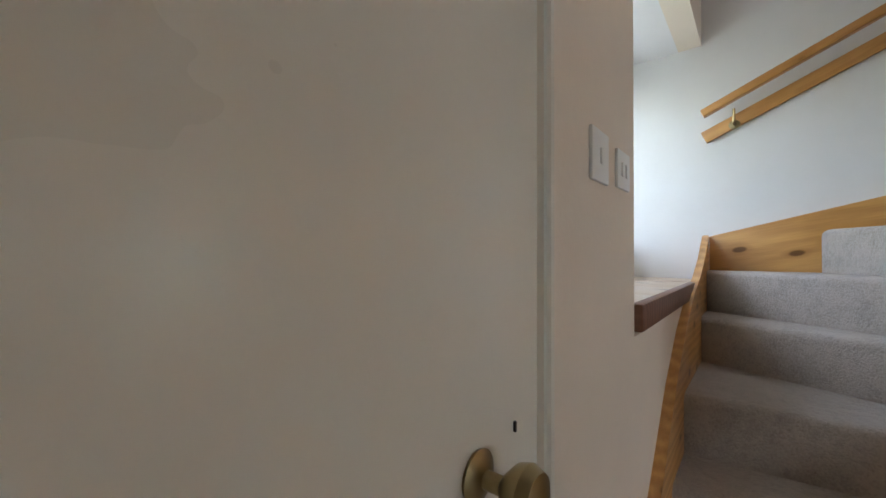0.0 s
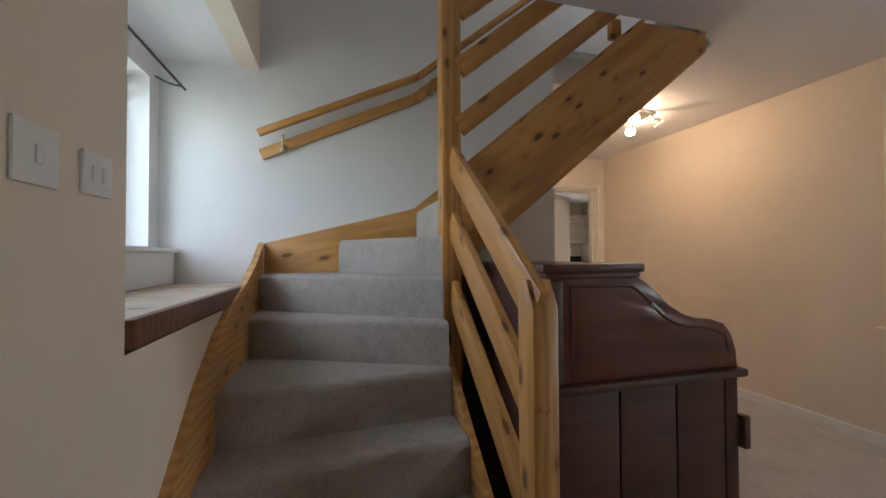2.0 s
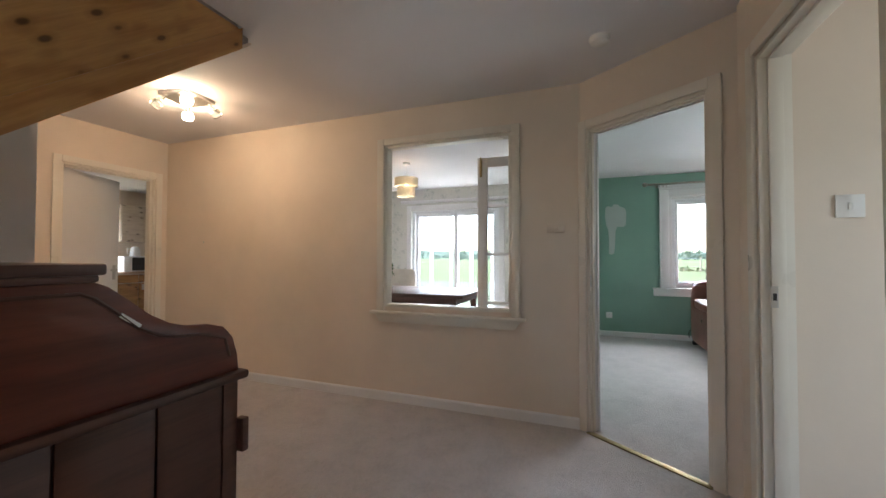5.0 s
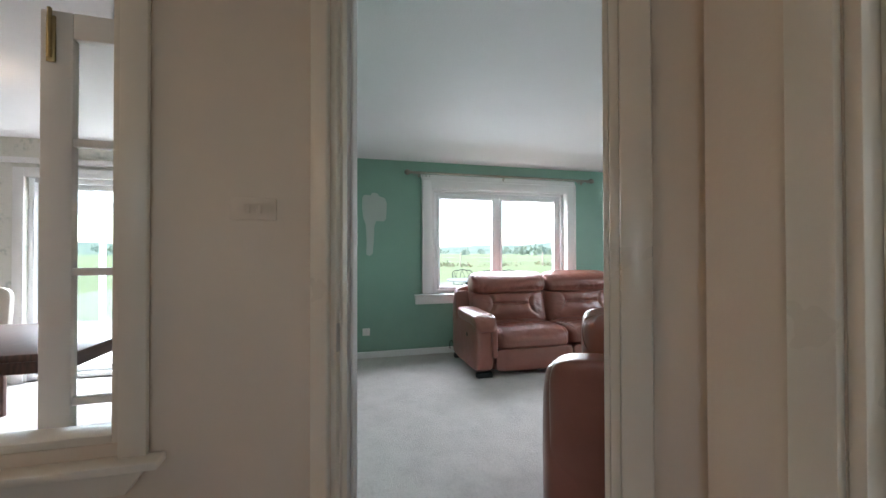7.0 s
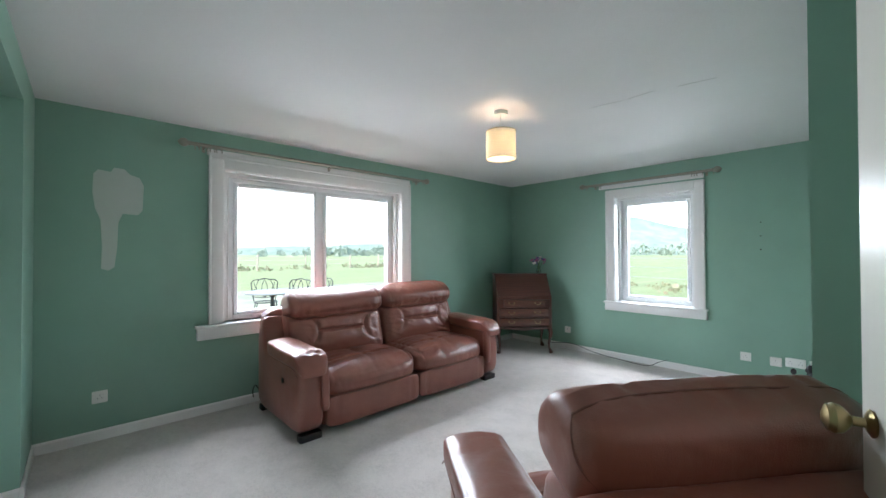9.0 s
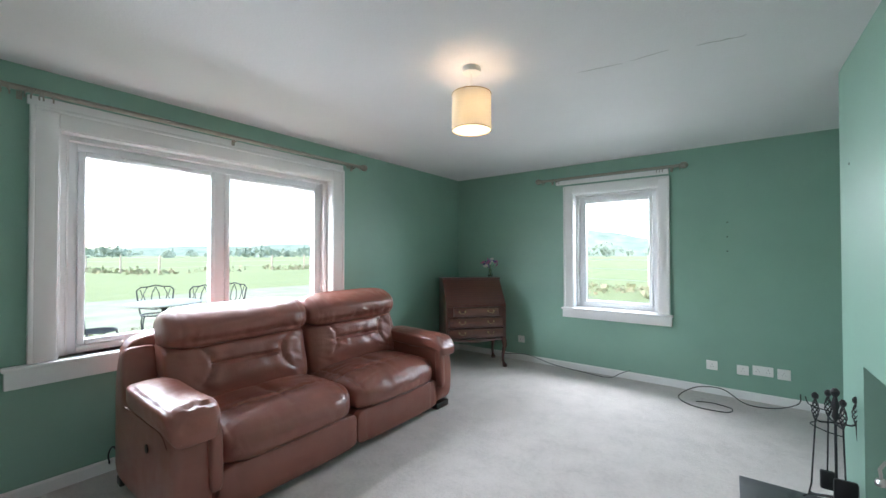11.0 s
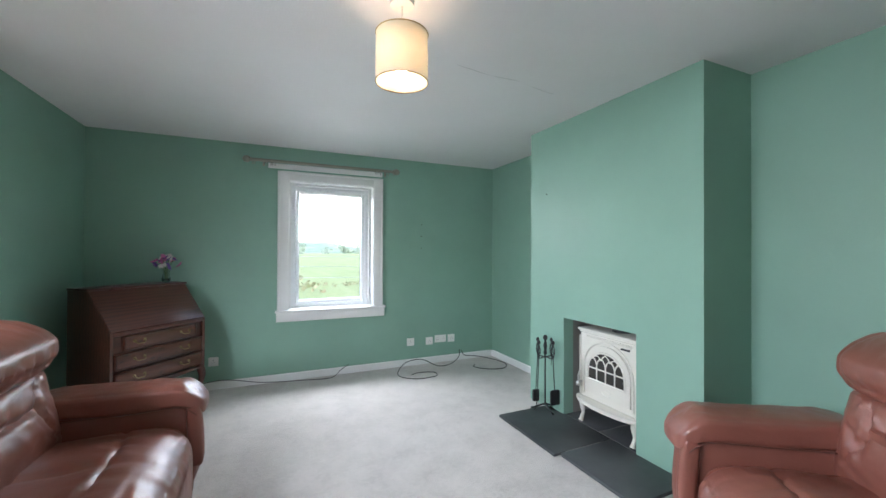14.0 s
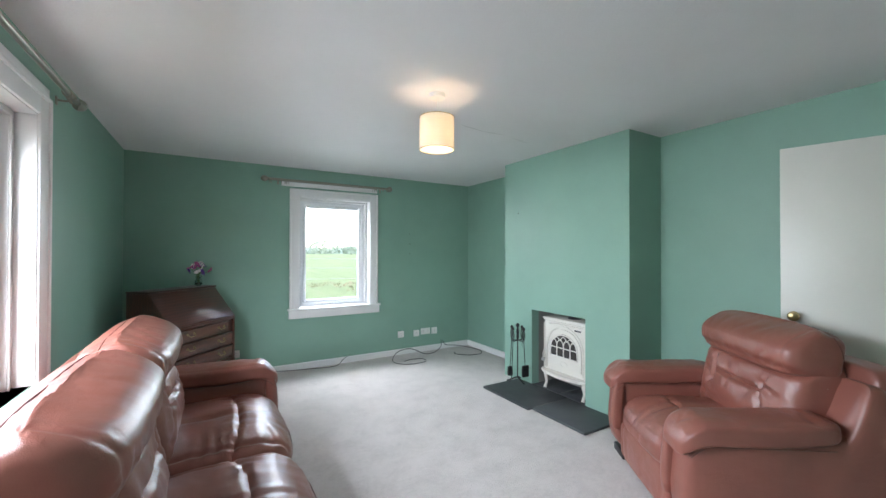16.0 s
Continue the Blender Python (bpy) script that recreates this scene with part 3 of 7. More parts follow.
def window(name, axis, a0, a1, z0, z1, inward, trim_out, sill, mullions, glass_at, step, label, vent=True):
    """A white window in a wall: axis: the wall's normal; inward: sign of the room's side; trim_out: (a0, a1, top); sill: (a0, a1, z0, z1); step: (side, top, depth) of the inner casing."""
    w = thing(name, label, "window", kind="structure")
    q = inward

    def across(u, v):
        return tuple(sorted((u * q, v * q)))

    def bar(nm, u0, u1, v0, v1, c0, c1, material=UPVC, bev=0.004, lab="", parent=None):
        c0, c1 = across(c0, c1)
        d = (c0, c1, u0, u1, v0, v1) if axis == "x" else (u0, u1, c0, c1, v0, v1)
        return boxpart(nm, d, material, parent or w, lab, bev)

    t0, t1, tz = trim_out
    g = glass_at
    sw, st, sd = step
    s0, s1, sz0, sz1 = sill
    # architrave round the opening, proud of the wall, with a rounded back bead
    for u0, u1, v0, v1 in ((t0, a0, sz1, tz), (a1, t1, sz1, tz), (a0, a1, z1, tz)):
        bar("architrave", u0, u1, v0, v1, 0.0, 0.022, GLOSS, 0.006)
    for u0, u1, v0, v1 in ((t0 - 0.006, t0 + 0.016, sz1, tz + 0.006), (t1 - 0.016, t1 + 0.006, sz1, tz + 0.006), (t0 + 0.016, t1 - 0.016, tz - 0.016, tz + 0.006)):
        bar("architrave_bead", u0, u1, v0, v1, 0.0, 0.033, GLOSS, 0.008)
    # reveal boards, then the stepped inner casing with a small bead
    for u0, u1, v0, v1 in ((a0, a0 + 0.008, sz1, z1), (a1 - 0.008, a1, sz1, z1), (a0 + 0.008, a1 - 0.008, z1 - 0.008, z1)):
        bar("reveal_board", u0, u1, v0, v1, sd, 0.012, GLOSS, 0.003)
    for u0, u1, v0, v1 in ((a0, a0 + sw, sz1, z1), (a1 - sw, a1, sz1, z1), (a0 + sw, a1 - sw, z1 - st, z1)):
        bar("casing", u0, u1, v0, v1, g - 0.04, sd, GLOSS, 0.005)
    for u0, u1, v0, v1 in ((a0 + sw - 0.012, a0 + sw, sz1, z1 - st + 0.012), (a1 - sw, a1 - sw + 0.012, sz1, z1 - st + 0.012), (a0 + sw, a1 - sw, z1 - st, z1 - st + 0.012)):
        bar("casing_bead", u0, u1, v0, v1, sd, sd + 0.008, GLOSS, 0.003)
    bar("outer_sill", a0 + 0.02, a1 - 0.02, z0 - 0.03, sz1 - 0.03, g - 0.16, g - 0.042, GLOSS)
    # sill board with a face under it
    bar("window_sill", s0, s1, sz1 - 0.022, sz1, 0.0, 0.062, GLOSS, 0.006)
    bar("window_sill", a0 + 0.002, a1 - 0.002, sz1 - 0.022, sz1, g - 0.04, -0.001, GLOSS, 0.003)
    bar("sill_apron", s0 + 0.012, s1 - 0.012, sz0, sz1 - 0.022, 0.0, 0.045, GLOSS, 0.004)
    # outer frame, sashes and panes
    f0, f1, h0, h1 = a0 + sw, a1 - sw, sz1, z1 - st
    bm = bm_new()
    c0, c1 = across(g - 0.035, g + 0.035)
    frame_rect(bm, f0, f1, h0, h1, 0.045, c0, c1, axis)
    part("window_frame", bm, UPVC, w)
    edges = [f0 + 0.045, *mullions, f1 - 0.045]
    for i in range(len(mullions)):
        bar("mullion", mullions[i] - 0.035, mullions[i] + 0.035, h0 + 0.045, h1 - 0.045, g - 0.03, g + 0.036)
    for i in range(len(edges) - 1):
        u0 = edges[i] + (0.035 if i else 0.0)
        u1 = edges[i + 1] - (0.035 if i < len(edges) - 2 else 0.0)
        bm = bm_new()
        c0, c1 = across(g - 0.02, g + 0.048)
        frame_rect(bm, u0 + 0.002, u1 - 0.002, h0 + 0.047, h1 - 0.047, 0.036, c0, c1, axis, 0.010)
        s = part("sash", bm, UPVC, w)
        c0, c1 = across(g - 0.004, g + 0.002)
        bm = bm_new()
        v = (u0 + 0.03, u1 - 0.03, h0 + 0.075, h1 - 0.075)
        box(bm, *((c0, c1, *v) if axis == "x" else (v[0], v[1], c0, c1, v[2], v[3])))
        p = part("pane", bm, GLASS, s, "clear window glass", smooth=0)
        p.visible_shadow = False
        bm = bm_new()
        c0, c1 = across(g + 0.002, g + 0.006)
        frame_rect(bm, u0 + 0.036, u1 - 0.036, h0 + 0.081, h1 - 0.081, 0.005, c0, c1, axis, 0)
        part("gasket", bm, DARK, s, "black rubber gasket", smooth=0)
        if vent:
            c0, c1 = across(g + 0.048, g + 0.062)
            mid = (u0 + u1) / 2
            bm = bm_new()
            v = (mid - 0.17, mid + 0.17, h1 - 0.075, h1 - 0.055)
            box(bm, *((c0, c1, *v) if axis == "x" else (v[0], v[1], c0, c1, v[2], v[3])), bev=0.004)
            for k in range(2):
                x = mid - 0.155 + 0.16 * k
                v = (x, x + 0.15, h1 - 0.069, h1 - 0.061)
                e0, e1 = across(g + 0.060, g + 0.066)
                box(bm, *((e0, e1, *v) if axis == "x" else (v[0], v[1], e0, e1, v[2], v[3])), bev=0.002)
            part("trickle_vent", bm, UPVC, s, "slim white trickle vent")
        if axis == "y":
            bm = bm_new()
            c0, c1 = across(g + 0.048, g + 0.068)
            box(bm, (u0 + u1) / 2 - 0.05, (u0 + u1) / 2 + 0.06, c0, c1, h0 + 0.055, h0 + 0.073, 0.006)
            part("window_handle", bm, UPVC, s, "white window handle")
    return w


window("window_1", "x", BW[0], BW[1], BW[2], BW[3], 1, (-4.224, -2.066, 2.185), (-4.325, -1.98, 0.625, 0.745), [-3.18], -0.14, (0.055, 0.04, -0.07), "wide white double-glazed window with a deep painted surround")
window("window_2", "y", SW[0], SW[1], SW[2], SW[3], -1, (1.535, 2.622, 2.148), (1.51, 2.655, 0.61, 0.725), [], -0.19, (0.03, 0.03, -0.10), "small white double-glazed window with a painted surround")


def curtain_pole(name, axis, a0, a1, z, inward, batten, label):
    """A steel pole with ball finials, brackets and rings, on a white batten."""
    t = thing(name, label, "curtain pole")
    q = inward

    def at(u, c, zz):
        return Vector((c * q, u, zz)) if axis == "x" else Vector((u, c * q, zz))

    bm = bm_new()
    c = sorted((0.001 * q, 0.02 * q))
    b = (batten[0], batten[1])
    box(bm, *((c[0], c[1], *b, z - 0.055, z - 0.005) if axis == "x" else (*b, c[0], c[1], z - 0.055, z - 0.005)), bev=0.003)
    part("batten", bm, GLOSS, t, "white painted batten")
    bm = bm_new()
    tube(bm, [at(a0 + 0.05, 0.09, z), at(a1 - 0.05, 0.09, z)], 0.0155, 12)
    part("pole", bm, PEWTER, t, "satin steel pole")
    for e, s in ((a0, 1), (a1, -1)):
        bm = bm_new()
        lathe(bm, [(0.008, -0.035), (0.021, -0.032), (0.016, -0.02), (0.03, -0.008), (0.035, 0.012), (0.028, 0.034), (0.013, 0.046), (0.004, 0.051)], 14)
        d = at(e, 0.09, z) - at(e + s * 0.1, 0.09, z)
        m = d.to_track_quat("Z", "Y").to_matrix().to_4x4()
        m.translation = at(e + s * 0.03, 0.09, z)
        part("finial", bm, PEWTER, t, "steel ball finial", m)
    for e in (a0 + 0.17, a1 - 0.13) + (((a0 + a1) / 2,) if a1 - a0 > 2 else ()):
        bm = bm_new()
        tube(bm, [at(e, 0.018, z - 0.02), at(e, 0.06, z - 0.02), at(e, 0.09, z - 0.008)], 0.006, 8)
        box(bm, *(sorted((0.016 * q, 0.024 * q)) + [e - 0.012, e + 0.012, z - 0.045, z + 0.0] if axis == "x" else [e - 0.012, e + 0.012] + sorted((0.016 * q, 0.024 * q)) + [z - 0.045, z]), bev=0.002)
        part("bracket", bm, PEWTER, t)
    rnd = random.Random(int(a0 * 100))
    spots = [a0 + 0.09 + 0.028 * i + rnd.uniform(-0.008, 0.008) for i in range(2)] + [a0 + 0.2 + 0.02 * i + rnd.uniform(-0.006, 0.006) for i in range(5)] + [a1 - 0.25 + 0.022 * i + rnd.uniform(-0.006, 0.006) for i in range(5)] + [a1 - 0.09 + 0.02 * i for i in range(2)]
    for u in spots:
        bm = bm_new()
        sw = rnd.uniform(-0.012, 0.012)
        ring = [at(u + sw * (1 - math.cos(k)) , 0.09 + 0.019 * math.sin(k), z - 0.006 + 0.019 * math.cos(k)) for k in (2 * math.pi * j / 14 for j in range(14))]
        tube(bm, ring, 0.0035, 6, closed=True)
        tube(bm, [at(u + sw * 2, 0.09, z - 0.025), at(u + sw * 2, 0.092, z - 0.046)], 0.004, 5)
        part("ring", bm, PEWTER, t)
    return t


curtain_pole("curtain_pole", "x", -4.44, -1.84, 2.245, 1, (-4.24, -2.07), "long steel curtain pole with rings on a white batten")
curtain_pole("curtain_pole", "y", 1.23, 2.78, 2.23, -1, (1.44, 2.62), "short steel curtain pole with rings on a white batten")


# ---- leather seats ----
from mathutils.bvhtree import BVHTree


def rot_z(a):
    return Matrix.Rotation(radians(a), 4, "Z")


def gauss(u, w):
    return math.exp(-((u / w) ** 2))


def puckers(u, v, fu, fv, seed):
    """Pulled folds of leather: sharp valleys that run along v, closely spaced along u; -1 to 1."""
    bend = noise.noise(Vector((u * 1.3 + seed, v * 1.9, seed)))
    n = noise.noise(Vector((u * fu + 1.2 * bend + seed * 3.1, v * fv - seed, seed * 1.7)))
    return 1.0 - 3.0 * abs(n) if n < 0 else 1.0 - 1.6 * abs(n)


def seam_line(bm, pts, r=0.003):
    """A stitched, raised cord through points."""
    fine = []
    P4 = [Vector(p) for p in pts]
    for i in range(len(P4) - 1):
        a, b, c, d = P4[max(i - 1, 0)], P4[i], P4[i + 1], P4[min(i + 2, len(P4) - 1)]
        for j in range(4):
            u = j / 4
            fine.append(0.5 * ((2 * b) + (c - a) * u + (2 * a - 5 * b + 4 * c - d) * u * u + (3 * b - a - 3 * c + d) * u**3))
    tube(bm, fine + [P4[-1]], r, 5)


def recliner(name, label, category, seats, width, place, seed):
    """A leather recliner seat: x across, y from the front to the back, z up."""
    t = thing(name, label, category, place)
    D, AW = 0.95, 0.215
    inner = width - 2 * AW
    sw = inner / seats
    # arms: an upright panel that climbs to a wing at the back, with a pad folded over its front
    for side in (0, 1):
        x0 = 0 if side == 0 else width - AW
        cx = x0 + AW / 2
        ins = 1 if side == 0 else -1
        bm = bm_new()

        def lean(o, q):
            o.y += 0.03 * max(0, o.z)
            if q.z > 0:
                k = min(1.0, max(0.0, (q.y - 0.42) / 0.3))
                o.z += q.z * 0.26 * k * k * (3 - 2 * k)
            o.y -= 0.012 * (1 - q.z * q.z) * (q.y < 0)
            return o

        puff(bm, AW / 2 - 0.008, D / 2 - 0.02, 0.255, Matrix.Translation((cx, D / 2 + 0.005, 0.305)), 26, 6.5, (0.008, 0.012, 0), 0.003, seed + side, lean)
        a = part("arm", bm, LEATHER, t, "leather arm panel")
        bm = bm_new()

        def droop(o, q):
            k = max(0.0, -q.y - 0.62) / 0.38
            o.z -= 0.075 * k * k
            o.z += 0.018 * max(0, q.y)
            if q.z > -0.3:
                f = puckers(q.y * 2.0, q.x, 4.5, 0.7, seed + 5 * side)
                o.z += 0.006 * f * (1 - q.x ** 4) * (0.35 + gauss(q.y + 0.75, 0.3) + 0.5 * gauss(q.y - 0.8, 0.25))
                o.z -= 0.0025 * gauss(abs(q.x) - 0.82, 0.08) * (q.z > 0)
            return o

        puff(bm, AW / 2 + 0.014, 0.345, 0.05, Matrix.Translation((cx, 0.325, 0.578)), 34, 6.0, (0, 0.008, 0.018), 0.004, seed + 7 + side, droop)
        pad = part("arm_pad", bm, LEATHER, a, "padded leather arm rest with pulled folds")
        # the pad's fold down the inner front edge
        bm = bm_new()

        def fold(o, q):
            o.y += 0.02 * (q.z * 0.5 + 0.5) ** 2
            o += Vector((0, -0.002 * puckers(q.z * 2, q.x, 5, 0.8, seed + 9 + side), 0))
            return o

        puff(bm, 0.028, 0.032, 0.165, Matrix.Translation((cx + ins * (AW / 2 - 0.022), 0.012, 0.375)), 12, 5.0, (0.004, 0.006, 0), 0.002, seed + 17 + side, fold)
        part("front_fold", bm, LEATHER, a, "leather fold down the front of the arm")
        bm = bm_new()
        zz = lambda y: 0.534 - 0.085 * max(0, (0.325 - y) / 0.345 - 0.62) ** 2 / 0.144
        for e in (-1, 1):
            seam_line(bm, [(cx + e * (AW / 2 + 0.0095), y, zz(y)) for y in (0.01, 0.06, 0.12, 0.2, 0.35, 0.5, 0.62)], 0.0028)
        part("piping", bm, STITCH, a, "stitched leather piping")
        for y in (0.05, D - 0.1):
            boxpart("foot", (x0 + 0.03, x0 + AW - 0.02, y, y + 0.07, 0, 0.05), DARK, t, "black block foot", 0.006)
    # rear shell
    bm = bm_new()

    def rear(o, q):
        o.y += 0.05 * q.z
        return o

    puff(bm, width / 2 - 0.045, 0.075, 0.40, Matrix.Translation((width / 2, D - 0.075, 0.47)), 22, 11, (0, 0.02, 0.0), 0.003, seed + 3, rear)
    part("back_shell", bm, LEATHER, t, "leather covered outside back")
    bm = bm_new()
    box(bm, AW - 0.01, width - AW + 0.01, 0.07, D - 0.1, 0.07, 0.26, 0.02)
    part("base", bm, LEATHER, t)
    for i in range(seats):
        cx = AW + sw * (i + 0.5)
        h = sw / 2 - 0.004
        e0, e1 = (0.055 if i == 0 else 0.0), (0.055 if i == seats - 1 else 0.0)
        ch, hh = cx + (e1 - e0) / 2, h + (e0 + e1) / 2 - (0.006 if seats > 1 else 0.0)
        sd = seed + 3.7 * i
        # front flap with a narrow stitched band at each end
        bm = bm_new()

        def flap(o, q):
            if q.y < 0:
                for xc in (-0.8, 0.8):
                    o.y += 0.007 * gauss(q.x - xc, 0.025)
                o.y -= 0.002 * puckers(q.x * 3, q.z, 3.0, 0.6, sd + 2)
            return o

        puff(bm, h, 0.035, 0.115, Matrix.Translation((cx, 0.055, 0.172)), 26, 8, (0, 0.014, 0), 0.002, sd + 11, flap)
        part("footrest_panel", bm, LEATHER, t, "leather front panel of the footrest")
        # seat cushion: rolled front, a lengthwise seam and a curved cross seam
        bm = bm_new()

        def seat_top(q):
            cross = q.y + 0.30 - 0.16 * q.x * q.x
            z = 0.0
            if q.z > 0:
                k = max(0.0, -q.y - 0.5) / 0.5
                z -= 0.055 * k * k
                z -= 0.013 * gauss(cross, 0.035)
                z -= 0.012 * gauss(q.x, 0.026) * (1 if q.y > -0.75 else 0.4)
                z -= 0.014 * gauss(q.x, 0.10) * gauss(q.y - 0.12, 0.3)
                z -= 0.010 * gauss(abs(q.x) - 0.84, 0.03)
                z += 0.0065 * puckers(q.x * 1.6, q.y, 4.0, 0.9, sd) * (gauss(cross, 0.22) + 0.5 * gauss(q.y + 0.85, 0.2))
                z += 0.005 * puckers(q.y * 1.6, q.x, 3.6, 1.0, sd + 4) * gauss(abs(q.x) - 0.7, 0.3)
            return z

        def seat(o, q):
            o.z += seat_top(q)
            if q.y < -0.9 and q.z < 0.8:
                o.y -= 0.003 * puckers(q.x * 2, q.z, 5.0, 0.5, sd + 8)
            return o

        puff(bm, h, 0.335, 0.105, Matrix.Translation((cx, 0.345, 0.365)), 52, 5.5, (0, 0.02, 0.035), 0.003, sd + 21, seat)
        s = part("seat_cushion", bm, LEATHER, t, "padded leather seat cushion with stitched seams")
        # back cushion: a bow-shaped seam that forks to the four corners round a pulled middle crease
        lean_m = Matrix.Translation((ch, 0.70, 0.63)) @ Matrix.Rotation(radians(-14), 4, "X")
        bm = bm_new()

        def fork(q):
            """Distance to the seam: the middle crease and a bowed upright seam at each end of it; and its depth."""
            ax = abs(q.x)
            dz = q.z - (0.04 - 0.04 * q.x)
            bend = abs(ax - (0.50 + 0.13 * (dz / 0.45) ** 2))
            if ax < 0.47 and abs(dz) < bend:
                return abs(dz), 1.0
            return bend * 1.1, 0.75 * max(0.0, 1 - (dz / 0.55) ** 4)

        def lumbar(o, q):
            if q.y < 0:
                face = min(1.0, -q.y * 1.3)
                d, k = fork(q)
                o.y += face * 0.026 * gauss(d, 0.05) * k
                o.y -= face * 0.020 * gauss(q.z + 0.34, 0.26) * gauss(q.x, 0.55)
                o.y -= face * 0.014 * gauss(q.z - 0.36, 0.20) * gauss(q.x, 0.6)
                o.y -= face * 0.010 * gauss(abs(q.x) - 0.84, 0.12) * gauss(q.z, 0.7)
                o.y -= face * 0.012 * puckers(q.x * 1.7, q.z, 3.2, 1.0, sd + 6) * gauss(d, 0.28) * (1 - q.x ** 6)
                o.y -= face * 0.007 * puckers(q.z * 1.8 + q.x, q.x, 3.4, 0.9, sd + 13) * gauss(abs(q.x) - 0.62, 0.24)
                o.y += 0.2 * max(0.0, q.z - 0.46)
            return o

        puff(bm, hh, 0.12, 0.255, lean_m, 56, 7, (0.0, 0.045, 0.0), 0.003, sd + 31, lumbar)
        b = part("back_cushion", bm, LEATHER, t, "padded leather back cushion with a forked seam")
        # headrest roll
        bm = bm_new()
        head_m = Matrix.Translation((ch, 0.712, 0.900)) @ Matrix.Rotation(radians(-10), 4, "X")

        def head(o, q):
            front = max(0.0, -q.y)
            o.y -= 0.030 * (1 - q.z**2) * front
            o.y += 0.014 * gauss(q.z + 0.72, 0.14) * front
            o.y += 0.11 * max(0.0, q.z + 0.1) ** 1.5 * front
            o.y -= 0.011 * puckers(q.x * 2.2, q.z, 3.6, 0.8, sd + 3) * (1 - abs(q.x) ** 5) * (gauss(q.z + 0.6, 0.4) + 0.6 * gauss(q.z - 0.6, 0.35)) * (0.4 + 0.6 * front)
            o.z -= 0.02 * max(0.0, q.y) * max(0.0, q.z)
            if q.z > 0.7:
                o.z += 0.0035 * puckers(q.x * 2.4, q.y, 4.0, 1.1, sd + 15) * (1 - q.y * q.y)
            o.y += 0.006 * gauss(abs(q.x) - 0.86, 0.025) * front
            return o

        puff(bm, hh * 0.99, 0.14, 0.13, head_m, 46, 6.0, (0.008, 0.015, 0.008), 0.003, sd + 41, head)
        skin = BVHTree.FromBMesh(bm)
        hd = part("headrest", bm, LEATHER, t, "rolled leather headrest with gathered folds")
        bm = bm_new()
        top = [skin.ray_cast(Vector((ch + hh * u, 0.775, 1.4)), Vector((0, 0, -1)))[0] for u in (-0.95, -0.86, -0.7, -0.45, -0.15, 0.15, 0.45, 0.7, 0.86, 0.95)]
        ends = [[skin.ray_cast(Vector((ch + e * hh * 1.5, 0.775 + 0.02 * k, 0.985 - 0.05 * k)), Vector((-e, 0, 0)))[0] for k in range(4)] for e in (-1, 1)]
        seam_line(bm, [p for p in ends[0][::-1] + top + ends[1] if p is not None], 0.003)
        part("piping", bm, STITCH, hd, "stitched leather piping")
    bm = bm_new()
    lathe(bm, [(0.022, 0), (0.022, 0.004), (0.012, 0.006)], 14, Matrix.Translation((0.0, 0.3, 0.4)) @ Matrix.Rotation(radians(-90), 4, "Y"))
    part("recline_button", bm, DARK, t, "black recline button")
    return t


SOFA = recliner("sofa", "two-seat tan brown leather recliner sofa by the window", "sofa", 2, 2.19, Matrix.Translation((1.13, -3.91, 0)) @ rot_z(90), 3.0)
CHAIR = recliner("armchair", "single tan brown leather recliner armchair beside the open door", "armchair", 1, 1.075, Matrix.Translation((3.21, -3.03, 0)) @ rot_z(-125), 60.0)


